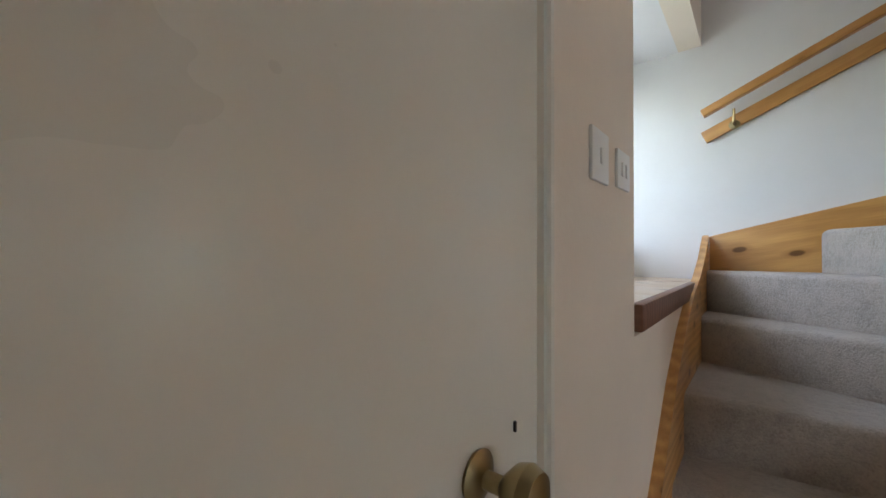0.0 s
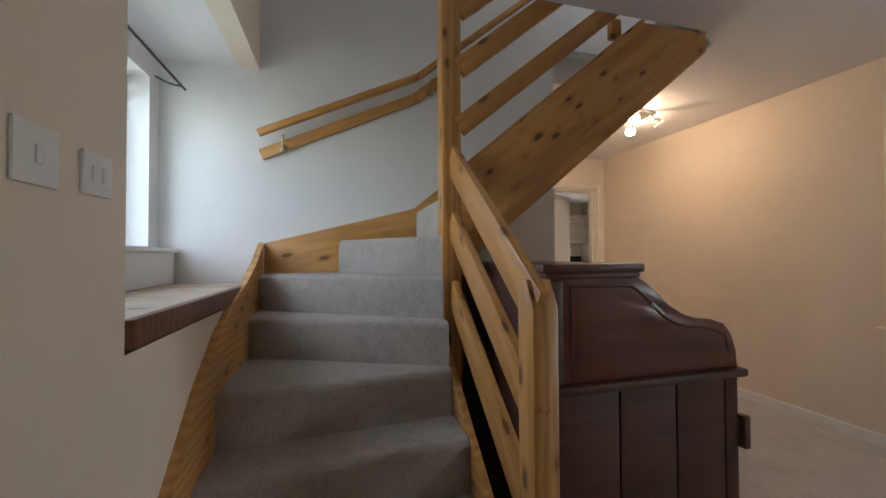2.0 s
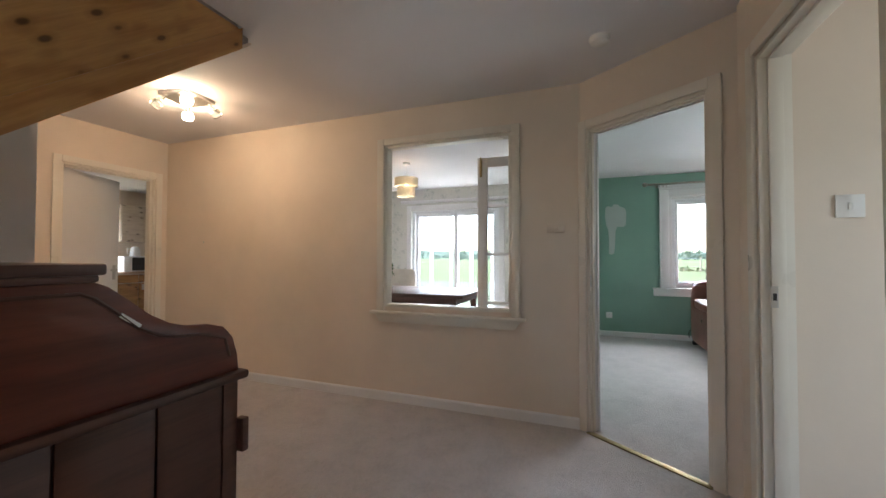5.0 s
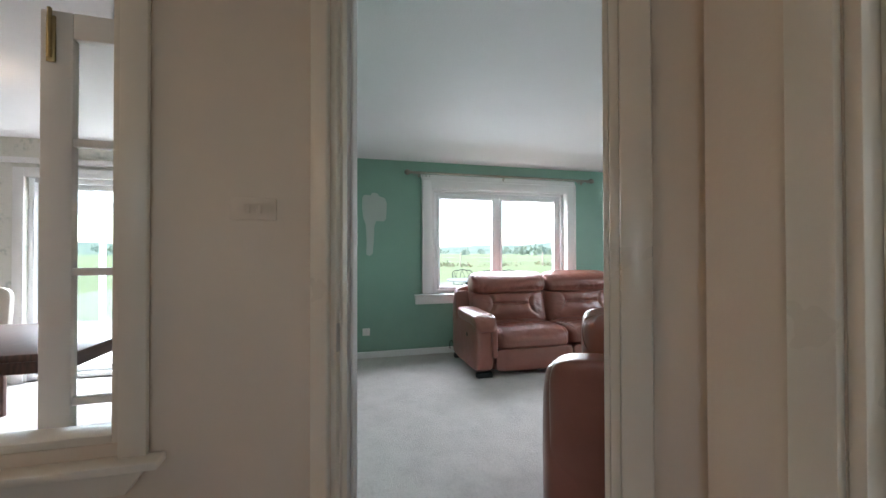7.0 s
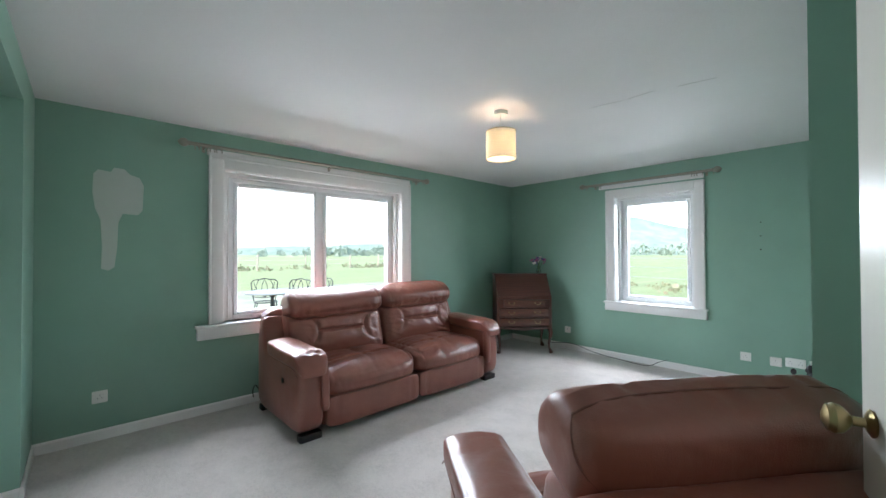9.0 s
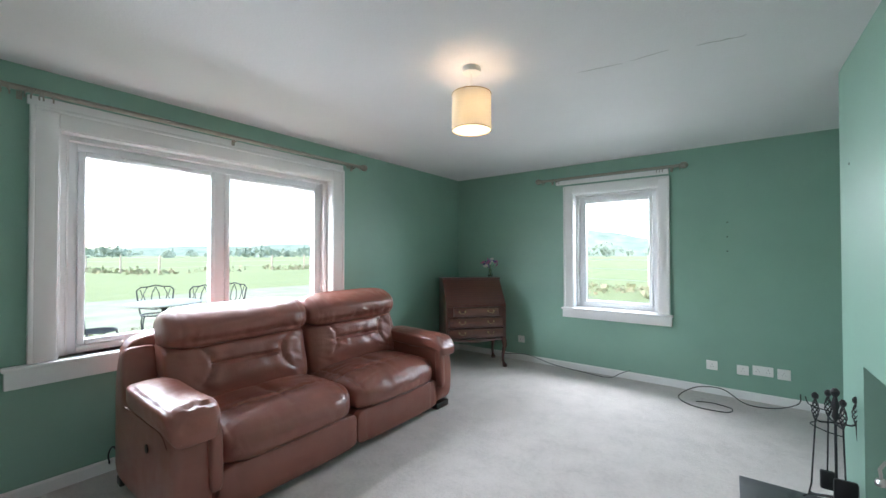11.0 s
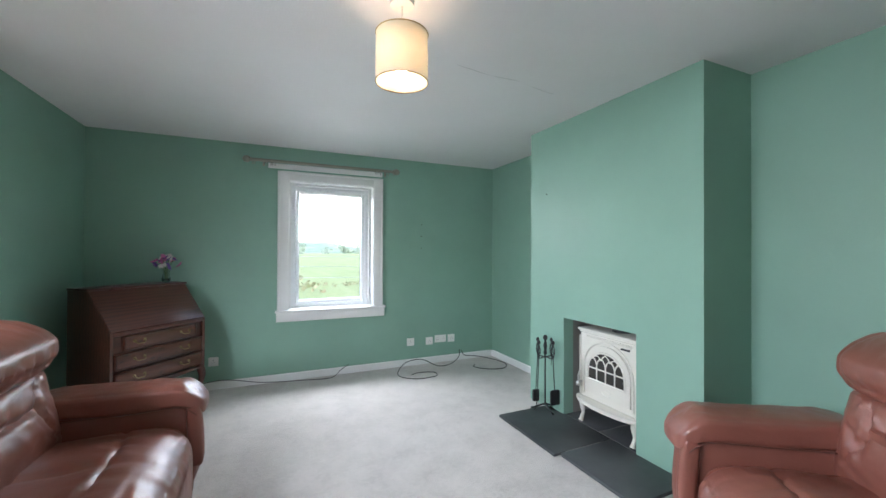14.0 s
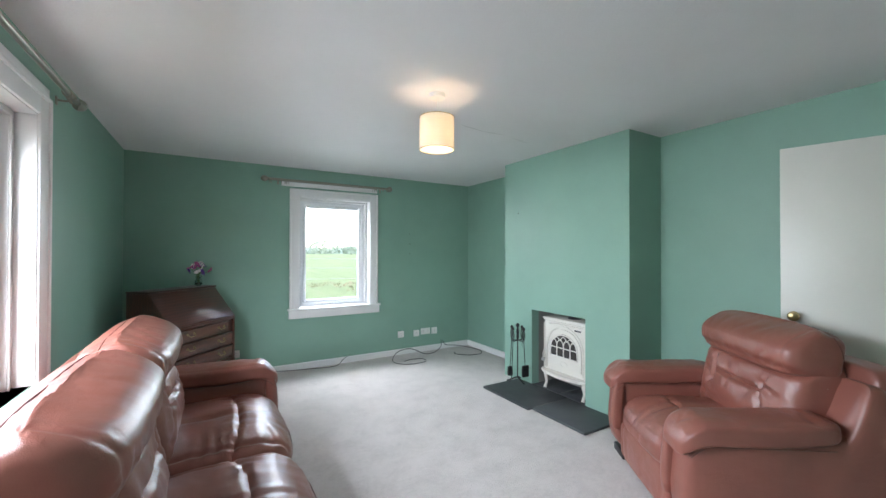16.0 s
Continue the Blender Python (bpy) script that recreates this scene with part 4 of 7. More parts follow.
# ---- bureau with a vase of flowers ----
def bureau():
    B = thing("bureau", "dark mahogany bureau with sloping lid and cabriole legs", "bureau", Matrix.Translation((0.46, -0.925, 0)) @ rot_z(47.8))
    W, D = 0.73, 0.46
    for x in (0.0, W - 0.02):
        bm = bm_new()
        prism(bm, [(0, 0.34), (D, 0.34), (D, 1.04), (0.24, 1.04), (0.0, 0.755)], 0.02, Matrix.Translation((x, 0, 0)) @ Matrix(((0, 1, 0, 0), (1, 0, 0, 0), (0, 0, 1, 0), (0, 0, 0, 1))), 0.002)
        part("side_panel", bm, MAHOG, B)
    boxpart("top_board", (-0.008, W + 0.008, 0.225, D, 1.04, 1.056), MAHOG, B, "", 0.004)
    boxpart("back_panel", (0.02, W - 0.02, D - 0.015, D, 0.34, 1.04), MAHOG, B)
    a = math.atan2(1.04 - 0.757, 0.24)
    bm = bm_new()
    box(bm, 0.004, W - 0.004, 0.0, math.hypot(0.24, 0.283), -0.02, 0.0, 0.004)
    lid = part("sloping_lid", bm, MAHOG, B, "polished sloping writing lid", Matrix.Translation((0, -0.004, 0.76)) @ Matrix.Rotation(a, 4, "X"))
    boxpart("rail", (0.02, W - 0.02, 0.0, 0.03, 0.725, 0.752), MAHOG, B)
    boxpart("carcass", (0.02, W - 0.02, 0.02, D - 0.02, 0.345, 0.72), MAHOG, B)
    for z0, z1, x0 in ((0.615, 0.718, 0.085), (0.485, 0.6, 0.028), (0.36, 0.47, 0.028)):
        d = boxpart("drawer", (x0, W - x0, -0.008, 0.02, z0, z1), BURR, B, "figured walnut drawer front", 0.005)
        bm = bm_new()
        frame_rect(bm, x0 + 0.004, W - x0 - 0.004, z0 + 0.004, z1 - 0.004, 0.008, -0.013, -0.007, "y", 0.002)
        part("cockbead", bm, MAHOG, d)
        for hx in (0.19, W - 0.19):
            bm = bm_new()
            zc = (z0 + z1) / 2 + 0.008
            tube(bm, [(hx - 0.035, -0.012, zc), (hx - 0.033, -0.026, zc - 0.012), (hx - 0.018, -0.03, zc - 0.022), (hx, -0.03, zc - 0.018), (hx + 0.018, -0.03, zc - 0.022), (hx + 0.033, -0.026, zc - 0.012), (hx + 0.035, -0.012, zc)], 0.0035, 6)
            for s in (-1, 1):
                lathe(bm, [(0.011, 0), (0.011, 0.003), (0.006, 0.006), (0.006, 0.012)], 10, Matrix.Translation((hx + s * 0.035, -0.006, zc)) @ Matrix.Rotation(radians(90), 4, "X"))
            part("handle", bm, BRASS, d, "brass swan-neck drop handle")
    bm = bm_new()
    prism(bm, [(0.03, 0.345), (W - 0.03, 0.345), (W - 0.05, 0.325), (W / 2 + 0.1, 0.312), (W / 2, 0.3), (W / 2 - 0.1, 0.312), (0.05, 0.325)], 0.02, None, 0.003)
    part("apron", bm, MAHOG, B)
    for x, y, ox, oy in ((0.03, 0.03, -1, -1), (W - 0.03, 0.03, 1, -1), (0.03, D - 0.04, -1, 1), (W - 0.03, D - 0.04, 1, 1)):
        bm = bm_new()
        tube(bm, [(x + ox * o, y + oy * o, z) for o, z in ((0.0, 0.36), (0.012, 0.31), (0.018, 0.26), (0.01, 0.2), (0.0, 0.13), (0.0, 0.07), (0.012, 0.035), (0.018, 0.02), (0.018, 0.0))], [0.03, 0.032, 0.027, 0.021, 0.016, 0.014, 0.02, 0.03, 0.026], 12)
        part("cabriole_leg", bm, MAHOG, B, "carved cabriole leg with a pad foot")
    return B


bureau()
VASE_GLASS = mat("vase_glass", (0.9, 0.95, 0.93), 0.02, transmission=1.0)
V = thing("flower_vase", "small glass vase of pink and purple flowers on the bureau", "vase", Matrix.Translation((0.63, -0.20, 1.056)))
bm = bm_new()
lathe(bm, [(0.022, 0.0), (0.03, 0.006), (0.033, 0.03), (0.024, 0.062), (0.021, 0.08), (0.03, 0.1), (0.027, 0.1), (0.018, 0.08), (0.021, 0.062), (0.029, 0.03), (0.02, 0.012)], 18)
part("glass_body", bm, VASE_GLASS, V)
STEM = mat("flower_stem", (0.08, 0.16, 0.04), 0.6)
rnd = random.Random(5)
bm = bm_new()
heads = []
for i in range(19):
    a, r = rnd.uniform(0, 6.28), rnd.uniform(0.02, 0.12)
    top = Vector((r * math.cos(a), r * math.sin(a), 0.222 - r * 0.5 + rnd.uniform(-0.03, 0.015)))
    tube(bm, [(rnd.uniform(-0.01, 0.01), rnd.uniform(-0.01, 0.01), 0.02), (top.x * 0.25, top.y * 0.25, 0.11), tuple(top)], 0.0016, 5)
    heads.append(top)
part("stems", bm, STEM, V, "thin green stems")
tints = [mat("petal_" + n, c, 0.6) for n, c in (("pink", (0.55, 0.12, 0.3)), ("white", (0.75, 0.7, 0.68)), ("purple", (0.12, 0.05, 0.3)))]
for i, top in enumerate(heads):
    bm = bm_new()
    tilt = Euler((rnd.uniform(0.5, 1.3), 0, rnd.uniform(0, 6.28))).to_matrix()
    for k in range(7):
        a = k * 0.9 + rnd.uniform(-0.3, 0.3)
        s = rnd.uniform(0.026, 0.034)
        c = [Vector((0, 0, 0)), Vector((s * 0.6, -s * 0.5, s * 0.35)), Vector((s * 1.25, 0, s * 0.3 + rnd.uniform(-0.006, 0.006))), Vector((s * 0.6, s * 0.5, s * 0.35))]
        bm.faces.new([bm.verts.new(top + tilt @ Matrix.Rotation(a, 3, "Z") @ p) for p in c])
    part("flower_head", bm, tints[(0, 1, 2, 0, 2, 1, 0)[i % 7]], V, smooth=0)


# ---- pendant lamp ----
P = thing("pendant_lamp", "cream fabric drum pendant lamp, lit, hanging from the ceiling", "lamp", Matrix.Translation((1.965, -2.735, 0)))
bm = bm_new()
lathe(bm, [(0.05, 2.37), (0.052, 2.385), (0.052, 2.399)], 20)
part("ceiling_rose", bm, PLASTIC, P, "white plastic ceiling rose")
bm = bm_new()
tube(bm, [(0, 0, 2.375), (0, 0, 2.2)], 0.003, 6)
part("cord", bm, PLASTIC, P, "white flex")
SHADE = mat("cream_lamp_shade", (0.72, 0.68, 0.58), 0.8)
_tl = node(SHADE, "ShaderNodeBsdfTranslucent")
_tl.inputs[0].default_value = (0.75, 0.71, 0.62, 1)
_ms = node(SHADE, "ShaderNodeMixShader")
_ms.inputs[0].default_value = 0.45
link(SHADE, bsdf(SHADE).outputs[0], _ms.inputs[1])
link(SHADE, _tl.outputs[0], _ms.inputs[2])
link(SHADE, _ms.outputs[0], SHADE.node_tree.nodes["Material Output"].inputs[0])
bump(SHADE, noise_tex(SHADE, coords(SHADE, (300, 300, 60)), 4, 2), 0.2, 0.001)
bm = bm_new()
lathe(bm, [(0.111, 2.045), (0.109, 2.25)], 40, cap=False)
lathe(bm, [(0.1095, 2.045), (0.1075, 2.25)], 40, cap=False)
part("shade", bm, SHADE, P, "cream fabric drum shade")
bm = bm_new()
for z in (2.249,):
    tube(bm, [(0.11 * math.cos(k), 0.11 * math.sin(k), z) for k in (2 * math.pi * j / 36 for j in range(36))], 0.0025, 6, closed=True)
for k in range(3):
    tube(bm, [(0.02 * math.cos(k * 2.09), 0.02 * math.sin(k * 2.09), 2.215), (0.108 * math.cos(k * 2.09), 0.108 * math.sin(k * 2.09), 2.247)], 0.0015, 5)
part("shade_ring", bm, BRASS, P, "thin wire ring and spider")
bm = bm_new()
tube(bm, [(0.11 * math.cos(k), 0.11 * math.sin(k), 2.046) for k in (2 * math.pi * j / 36 for j in range(36))], 0.0025, 6, closed=True)
part("shade_ring", bm, BRASS, P, "thin wire ring")
BULB = glow("warm_lit_bulb", (1.0, 0.74, 0.54), 9.0)
bm = bm_new()
lathe(bm, [(0.005, 2.085), (0.022, 2.092), (0.03, 2.115), (0.024, 2.145), (0.014, 2.165), (0.014, 2.2)], 16)
part("bulb", bm, BULB, P, "lit warm bulb")


# ---- stove, hearth and fire irons ----
HE = thing("hearth", "dark slate hearth slabs with pale joints, in front of the fireplace", "hearth", kind="structure")
for x0, x1, y0, y1 in ((3.155, 3.655, -2.29, -1.63), (3.20, 3.655, -2.86, -2.30)):
    bm = bm_new()
    box(bm, x0, x1, y0, y1, 0.0, 0.022, 0.004)
    part("slab", bm, SLATE, HE)
for x0, x1, y0, y1 in ((3.665, 4.035, -2.17, -1.835), (3.665, 4.035, -2.505, -2.18)):
    bm = bm_new()
    box(bm, x0, x1, y0, y1, 0.0, 0.022, 0.004)
    part("slab", bm, SLATE, HE)
MORTAR = paint("pale_mortar", (0.3, 0.29, 0.27), 0.85, 0.1)
boxpart("joint", (3.6, 4.035, -2.505, -1.835, 0.0, 0.017), MORTAR, HE, "pale mortar joint", 0)
boxpart("joint", (3.25, 3.64, -2.4, -2.2, 0.0, 0.017), MORTAR, HE, "pale mortar joint", 0)


def stove():
    S = thing("stove", "cream enamel stove with an arched glazed door in the fireplace", "stove", Matrix.Translation((3.71, -1.935, 0.022)) @ rot_z(-90))
    W = 0.55          # x: across, y: into the chimney, z: up
    boxpart("body", (0.01, W - 0.01, 0.03, 0.29, 0.18, 0.70), ENAMEL, S, "", 0.015)
    bm = bm_new()
    box(bm, -0.012, W + 0.012, -0.01, 0.3, 0.70, 0.718, 0.006)
    box(bm, -0.002, W + 0.002, 0.0, 0.29, 0.685, 0.70, 0.005)
    part("top_plate", bm, ENAMEL, S, "moulded cream top plate")
    bm = bm_new()
    lathe(bm, [(0.07, 0), (0.07, 0.012), (0.055, 0.016)], 20, Matrix.Translation((W / 2, 0.15, 0.718)))
    part("flue_cover", bm, IRON, S, "dark round flue cover")
    boxpart("front_plate", (0.012, W - 0.012, 0.0, 0.03, 0.19, 0.685), ENAMEL, S, "", 0.008)
    for i in range(19):
        x = 0.07 + i * 0.0225
        boxpart("dentil", (x, x + 0.013, -0.008, 0.002, 0.655, 0.672), ENAMEL, S, "", 0.002)
    boxpart("vent_slide", (W - 0.15, W - 0.08, -0.012, 0.002, 0.628, 0.64), IRON, S, "dark vent slide", 0.002)
    # door with an arched opening
    bm = bm_new()
    cx, r0 = W / 2, 0.205
    outer = [(cx - r0, 0.24)] + [(cx + r0 * math.cos(a), 0.42 + 0.2 * math.sin(a)) for a in (math.pi * (1 - j / 18) for j in range(19))] + [(cx + r0, 0.24)]
    prism(bm, outer, 0.014, Matrix.Translation((0, -0.014, 0)), 0.004)
    door = part("door", bm, ENAMEL, S, "arched cream stove door")
    bm = bm_new()
    r1 = 0.165
    inner = [(cx - r1, 0.35)] + [(cx + r1 * math.cos(a), 0.43 + 0.14 * math.sin(a)) for a in (math.pi * (1 - j / 18) for j in range(19))] + [(cx + r1, 0.35)]
    prism(bm, inner, 0.003, Matrix.Translation((0, -0.0165, 0)))
    part("door_glass", bm, MICA, door, "smoke-darkened glass")
    bm = bm_new()
    tube(bm, [(x, -0.018, z) for x, z in inner], 0.008, 6, closed=True)
    tube(bm, [(cx - r1, -0.019, 0.44), (cx + r1, -0.019, 0.44)], 0.0055, 6)
    for k in range(1, 4):
        x = cx - r1 + 2 * r1 * k / 4
        tube(bm, [(x, -0.019, 0.35), (x, -0.019, 0.47)], 0.0055, 6)
    for k in range(4):          # pointed tracery
        x0 = cx - r1 + 2 * r1 * k / 4
        x1 = x0 + r1 / 2
        tube(bm, [(x0 + (x1 - x0) * u, -0.019, 0.47 + 0.05 * math.sin(math.pi * u) ** 0.7) for u in (0, 0.12, 0.3, 0.5, 0.7, 0.88, 1)], 0.005, 6)
    for k in range(3):
        x0 = cx - r1 + 2 * r1 * (k + 0.5) / 4
        x1 = x0 + r1 / 2
        tube(bm, [(x0 + (x1 - x0) * u, -0.019, 0.51 + (0.045 if k == 1 else 0.03) * math.sin(math.pi * u)) for u in (0, 0.2, 0.5, 0.8, 1)], 0.0045, 6)
    part("tracery", bm, ENAMEL, door, "cream gothic tracery bars")
    bm = bm_new()
    tube(bm, [(cx + 0.042 * math.cos(k), -0.016, 0.285 + 0.024 * math.sin(k)) for k in (2 * math.pi * j / 24 for j in range(24))], 0.004, 6, closed=True)
    part("medallion", bm, ENAMEL, door, "oval cast medallion")
    bm = bm_new()
    tube(bm, [(cx + 0.225 * math.cos(a), -0.006, 0.42 + 0.225 * math.sin(a)) for a in (math.pi * j / 18 for j in range(19))], 0.007, 6)
    for s in (-1, 1):
        tube(bm, [(cx + s * 0.225, -0.006, 0.42), (cx + s * 0.225, -0.006, 0.22)], 0.007, 6)
        tube(bm, [(cx + s * 0.262, -0.004, 0.2), (cx + s * 0.262, -0.004, 0.66)], 0.008, 6)
    part("cast_moulding", bm, ENAMEL, S, "raised cast moulding")
    bm = bm_new()
    tube(bm, [(0.035, -0.012, 0.3), (0.035, -0.045, 0.305), (0.035, -0.05, 0.35), (0.036, -0.03, 0.39)], 0.007, 8)
    lathe(bm, [(0.016, 0), (0.02, 0.015), (0.014, 0.03)], 12, Matrix.Translation((0.035, -0.048, 0.275)))
    part("door_latch", bm, STEEL, S, "steel door latch")
    # ash lip
    bm = bm_new()
    lip = [(-0.02, 0.02), (W + 0.02, 0.02)] + [(W / 2 + (W / 2 + 0.02) * math.cos(a), -0.1 * math.sin(a)) for a in (math.pi * j / 14 for j in range(15))]
    prism(bm, lip, 0.026, Matrix.Translation((0, 0, 0.165)) @ Matrix(((1, 0, 0, 0), (0, 0, 1, 0), (0, 1, 0, 0), (0, 0, 0, 1))), 0.007)
    part("ash_lip", bm, ENAMEL, S, "curved cream ash lip")
    for x in (0.04, W - 0.04):
        for y, o in ((0.0, -1), (0.26, 1)):
            bm = bm_new()
            tube(bm, [(x, y, 0.175), (x, y + o * 0.012, 0.13), (x, y, 0.06), (x, y + o * 0.02, 0.015), (x, y + o * 0.025, 0.0)], [0.026, 0.022, 0.014, 0.016, 0.02], 10)
            part("leg", bm, ENAMEL, S, "curved cream leg")
    return S


stove()
boxpart("soot_board", (3.96, 3.98, -2.505, -1.835, 0.03, 0.79), LINING_GREY, HE, "grey plate behind the stove", 0.002)


def fire_irons():
    T = thing("fire_irons", "black iron companion set of fire tools on the hearth", "fire irons", Matrix.Translation((3.56, -1.70, 0.022)))
    bm = bm_new()
    for a in (0.4, 2.5, 4.6):
        tube(bm, [(0, 0, 0.05), (0.04 * math.cos(a), 0.04 * math.sin(a), 0.035), (0.095 * math.cos(a), 0.095 * math.sin(a), 0.012), (0.115 * math.cos(a), 0.115 * math.sin(a), 0.008)], [0.008, 0.008, 0.007, 0.01], 8)
    part("base", bm, IRON, T, "three-footed iron base")
    bm = bm_new()
    tube(bm, [(0, 0, 0.04), (0, 0, 0.46)], 0.006, 8)
    lathe(bm, [(0.006, 0.45), (0.016, 0.47), (0.011, 0.5), (0.017, 0.53), (0.011, 0.56), (0.008, 0.575), (0.018, 0.59), (0.02, 0.605), (0.008, 0.62)], 12)
    part("pole", bm, IRON, T, "twisted iron pole with a knob")
    bm = bm_new()
    for a in (0.2, 1.77, 3.34, 4.91):
        tube(bm, [(0, 0, 0.44), (0.06 * math.cos(a), 0.06 * math.sin(a), 0.435), (0.085 * math.cos(a), 0.085 * math.sin(a), 0.445)], 0.005, 6)
    part("hanger", bm, IRON, T, "cross hanger")
    for i, a in enumerate((0.2, 1.77, 3.34, 4.91)):
        x, y = 0.08 * math.cos(a), 0.08 * math.sin(a)
        low = 0.13 if i % 2 else 0.1
        bm = bm_new()
        tube(bm, [(x * 1.25, y * 1.25, low), (x, y, 0.44)], 0.004, 6)
        tool = part(("poker", "brush", "tongs", "shovel")[i], bm, IRON, T)
        bm = bm_new()
        for k in range(5):
            p = []
            for j in range(9):
                u = j / 8
                aa = u * 5 + k * 1.257
                rr = 0.012 * math.sin(math.pi * u) + 0.003
                p.append((x + rr * math.cos(aa), y + rr * math.sin(aa), 0.445 + 0.105 * u))
            tube(bm, p, 0.0028, 5)
        lathe(bm, [(0.005, 0.55), (0.014, 0.56), (0.015, 0.575), (0.005, 0.588)], 10, Matrix.Translation((x, y, 0)))
        part("handle", bm, IRON, tool, "twisted basket handle")
        bm = bm_new()
        if i == 1:
            box(bm, x * 1.25 - 0.03, x * 1.25 + 0.03, y * 1.25 - 0.014, y * 1.25 + 0.014, low - 0.09, low + 0.01, 0.008)
        elif i == 3:
            box(bm, x * 1.25 - 0.045, x * 1.25 + 0.045, y * 1.25 - 0.006, y * 1.25 + 0.006, low - 0.06, low + 0.06, 0.012)
        else:
            tube(bm, [(x * 1.25, y * 1.25, low), (x * 1.4, y * 1.4, low - 0.06), (x * 1.7, y * 1.55, low - 0.075)], 0.004, 6)
        part("head", bm, IRON, tool)
    return T


fire_irons()


# ---- sockets, cables, filler patch, doors ----
def socket(name, label, axis, a0, a1, z0, z1, c, inward, pins=1, switch=True):
    s = thing(name, label, "socket")
    d = sorted((c, c + 0.012 * inward))
    bm = bm_new()
    box(bm, *((d[0], d[1], a0, a1, z0, z1) if axis == "x" else (a0, a1, d[0], d[1], z0, z1)), bev=0.004)
    part("plate", bm, PLASTIC, s)
    f = c + 0.0125 * inward
    e = sorted((f - 0.001, f + 0.001))
    for k in range(pins):
        mid = a0 + (a1 - a0) * (k + 0.5) / pins
        zc = (z0 + z1) / 2
        bm = bm_new()
        for u, v, w, h in ((0, 0.012, 0.003, 0.009), (-0.011, -0.008, 0.007, 0.003), (0.011, -0.008, 0.007, 0.003)):
            b = (mid + u - w / 2, mid + u + w / 2, zc + v - h / 2, zc + v + h / 2)
            box(bm, *((e[0], e[1], *b) if axis == "x" else (b[0], b[1], e[0], e[1], b[2], b[3])))
        part("pin_holes", bm, DARK, s, smooth=0)
        if switch:
            bm = bm_new()
            g = sorted((f - 0.002, f + 0.003 * inward))
            b = (mid + 0.016, mid + 0.026, zc + 0.008, zc + 0.026)
            box(bm, *((g[0], g[1], *b) if axis == "x" else (b[0], b[1], g[0], g[1], b[2], b[3])), bev=0.001)
            part("rocker", bm, PLASTIC, s)
    return s


socket("socket", "single white plug socket on the green wall", "x", -4.955, -4.868, 0.268, 0.355, 0.0, 1)
socket("socket", "single white plug socket on the green wall", "y", 0.93, 1.015, 0.225, 0.31, 0.0, -1)
socket("socket", "single white plug socket on the green wall", "y", 2.925, 3.015, 0.23, 0.318, 0.0, -1)
socket("socket", "white aerial socket box on the green wall", "y", 3.162, 3.25, 0.222, 0.31, 0.0, -1, 1, False)
socket("socket", "double white plug socket on the green wall", "y", 3.277, 3.424, 0.238, 0.325, 0.0, -1, 2)
socket("socket", "white telephone socket box on the green wall", "y", 3.45, 3.54, 0.23, 0.322, 0.0, -1, 1, False)


def cable(label, pts, r=0.0045):
    """A smooth loose cable through points."""
    fine = []
    P4 = [Vector(p) for p in pts]
    for i in range(len(P4) - 1):
        a, b, c, d = P4[max(i - 1, 0)], P4[i], P4[i + 1], P4[min(i + 2, len(P4) - 1)]
        for j in range(8):
            u = j / 8
            fine.append(0.5 * ((2 * b) + (c - a) * u + (2 * a - 5 * b + 4 * c - d) * u * u + (3 * b - a - 3 * c + d) * u**3))
    fine.append(P4[-1])
    bm = bm_new()
    tube(bm, fine, r, 6)
    return tagged(part("cable", bm, CABLE), label, "cable")


cable("loose dark grey cable looped on the carpet by the skirting", [(3.6, -0.02, 0.13), (3.58, -0.05, 0.05), (3.42, -0.16, 0.012), (3.22, -0.24, 0.03), (3.05, -0.15, 0.1), (2.85, -0.16, 0.08), (2.72, -0.32, 0.012), (2.85, -0.5, 0.008), (3.08, -0.5, 0.008), (3.12, -0.38, 0.008), (2.98, -0.32, 0.008), (2.86, -0.36, 0.008)])
cable("dark grey cable end curled on the carpet in the corner", [(3.63, -0.02, 0.12), (3.66, -0.05, 0.06), (3.8, -0.12, 0.05), (3.96, -0.22, 0.02), (4.02, -0.4, 0.01), (3.92, -0.54, 0.008), (3.74, -0.52, 0.008), (3.62, -0.38, 0.008), (3.66, -0.3, 0.012)])
cable("thin grey cable lying along the skirting", [(0.7, -0.05, 0.05), (1.05, -0.04, 0.09), (1.4, -0.06, 0.03), (1.75, -0.09, 0.012), (2.05, -0.12, 0.01), (2.16, -0.06, 0.06), (2.25, -0.03, 0.1)], 0.0035)
# patch of grey filler where something was taken off the wall
bm = bm_new()
out = [(-4.955, 1.93), (-4.93, 1.965), (-4.86, 1.955), (-4.84, 1.99), (-4.78, 1.985), (-4.75, 1.95), (-4.69, 1.93), (-4.665, 1.87), (-4.672, 1.68), (-4.70, 1.645), (-4.79, 1.65), (-4.815, 1.58), (-4.82, 1.4), (-4.835, 1.25), (-4.87, 1.225), (-4.91, 1.24), (-4.905, 1.4), (-4.915, 1.6), (-4.945, 1.68), (-4.96, 1.8)]
prism(bm, [(-y, z) for y, z in out], 0.003, Matrix(((0, 1, 0, 0), (-1, 0, 0, 0), (0, 0, 1, 0), (0, 0, 0, 1))))
tagged(part("filler_patch", bm, FILLER, smooth=0), "pale grey patch of bare filler on the green wall", "patch", kind="structure")


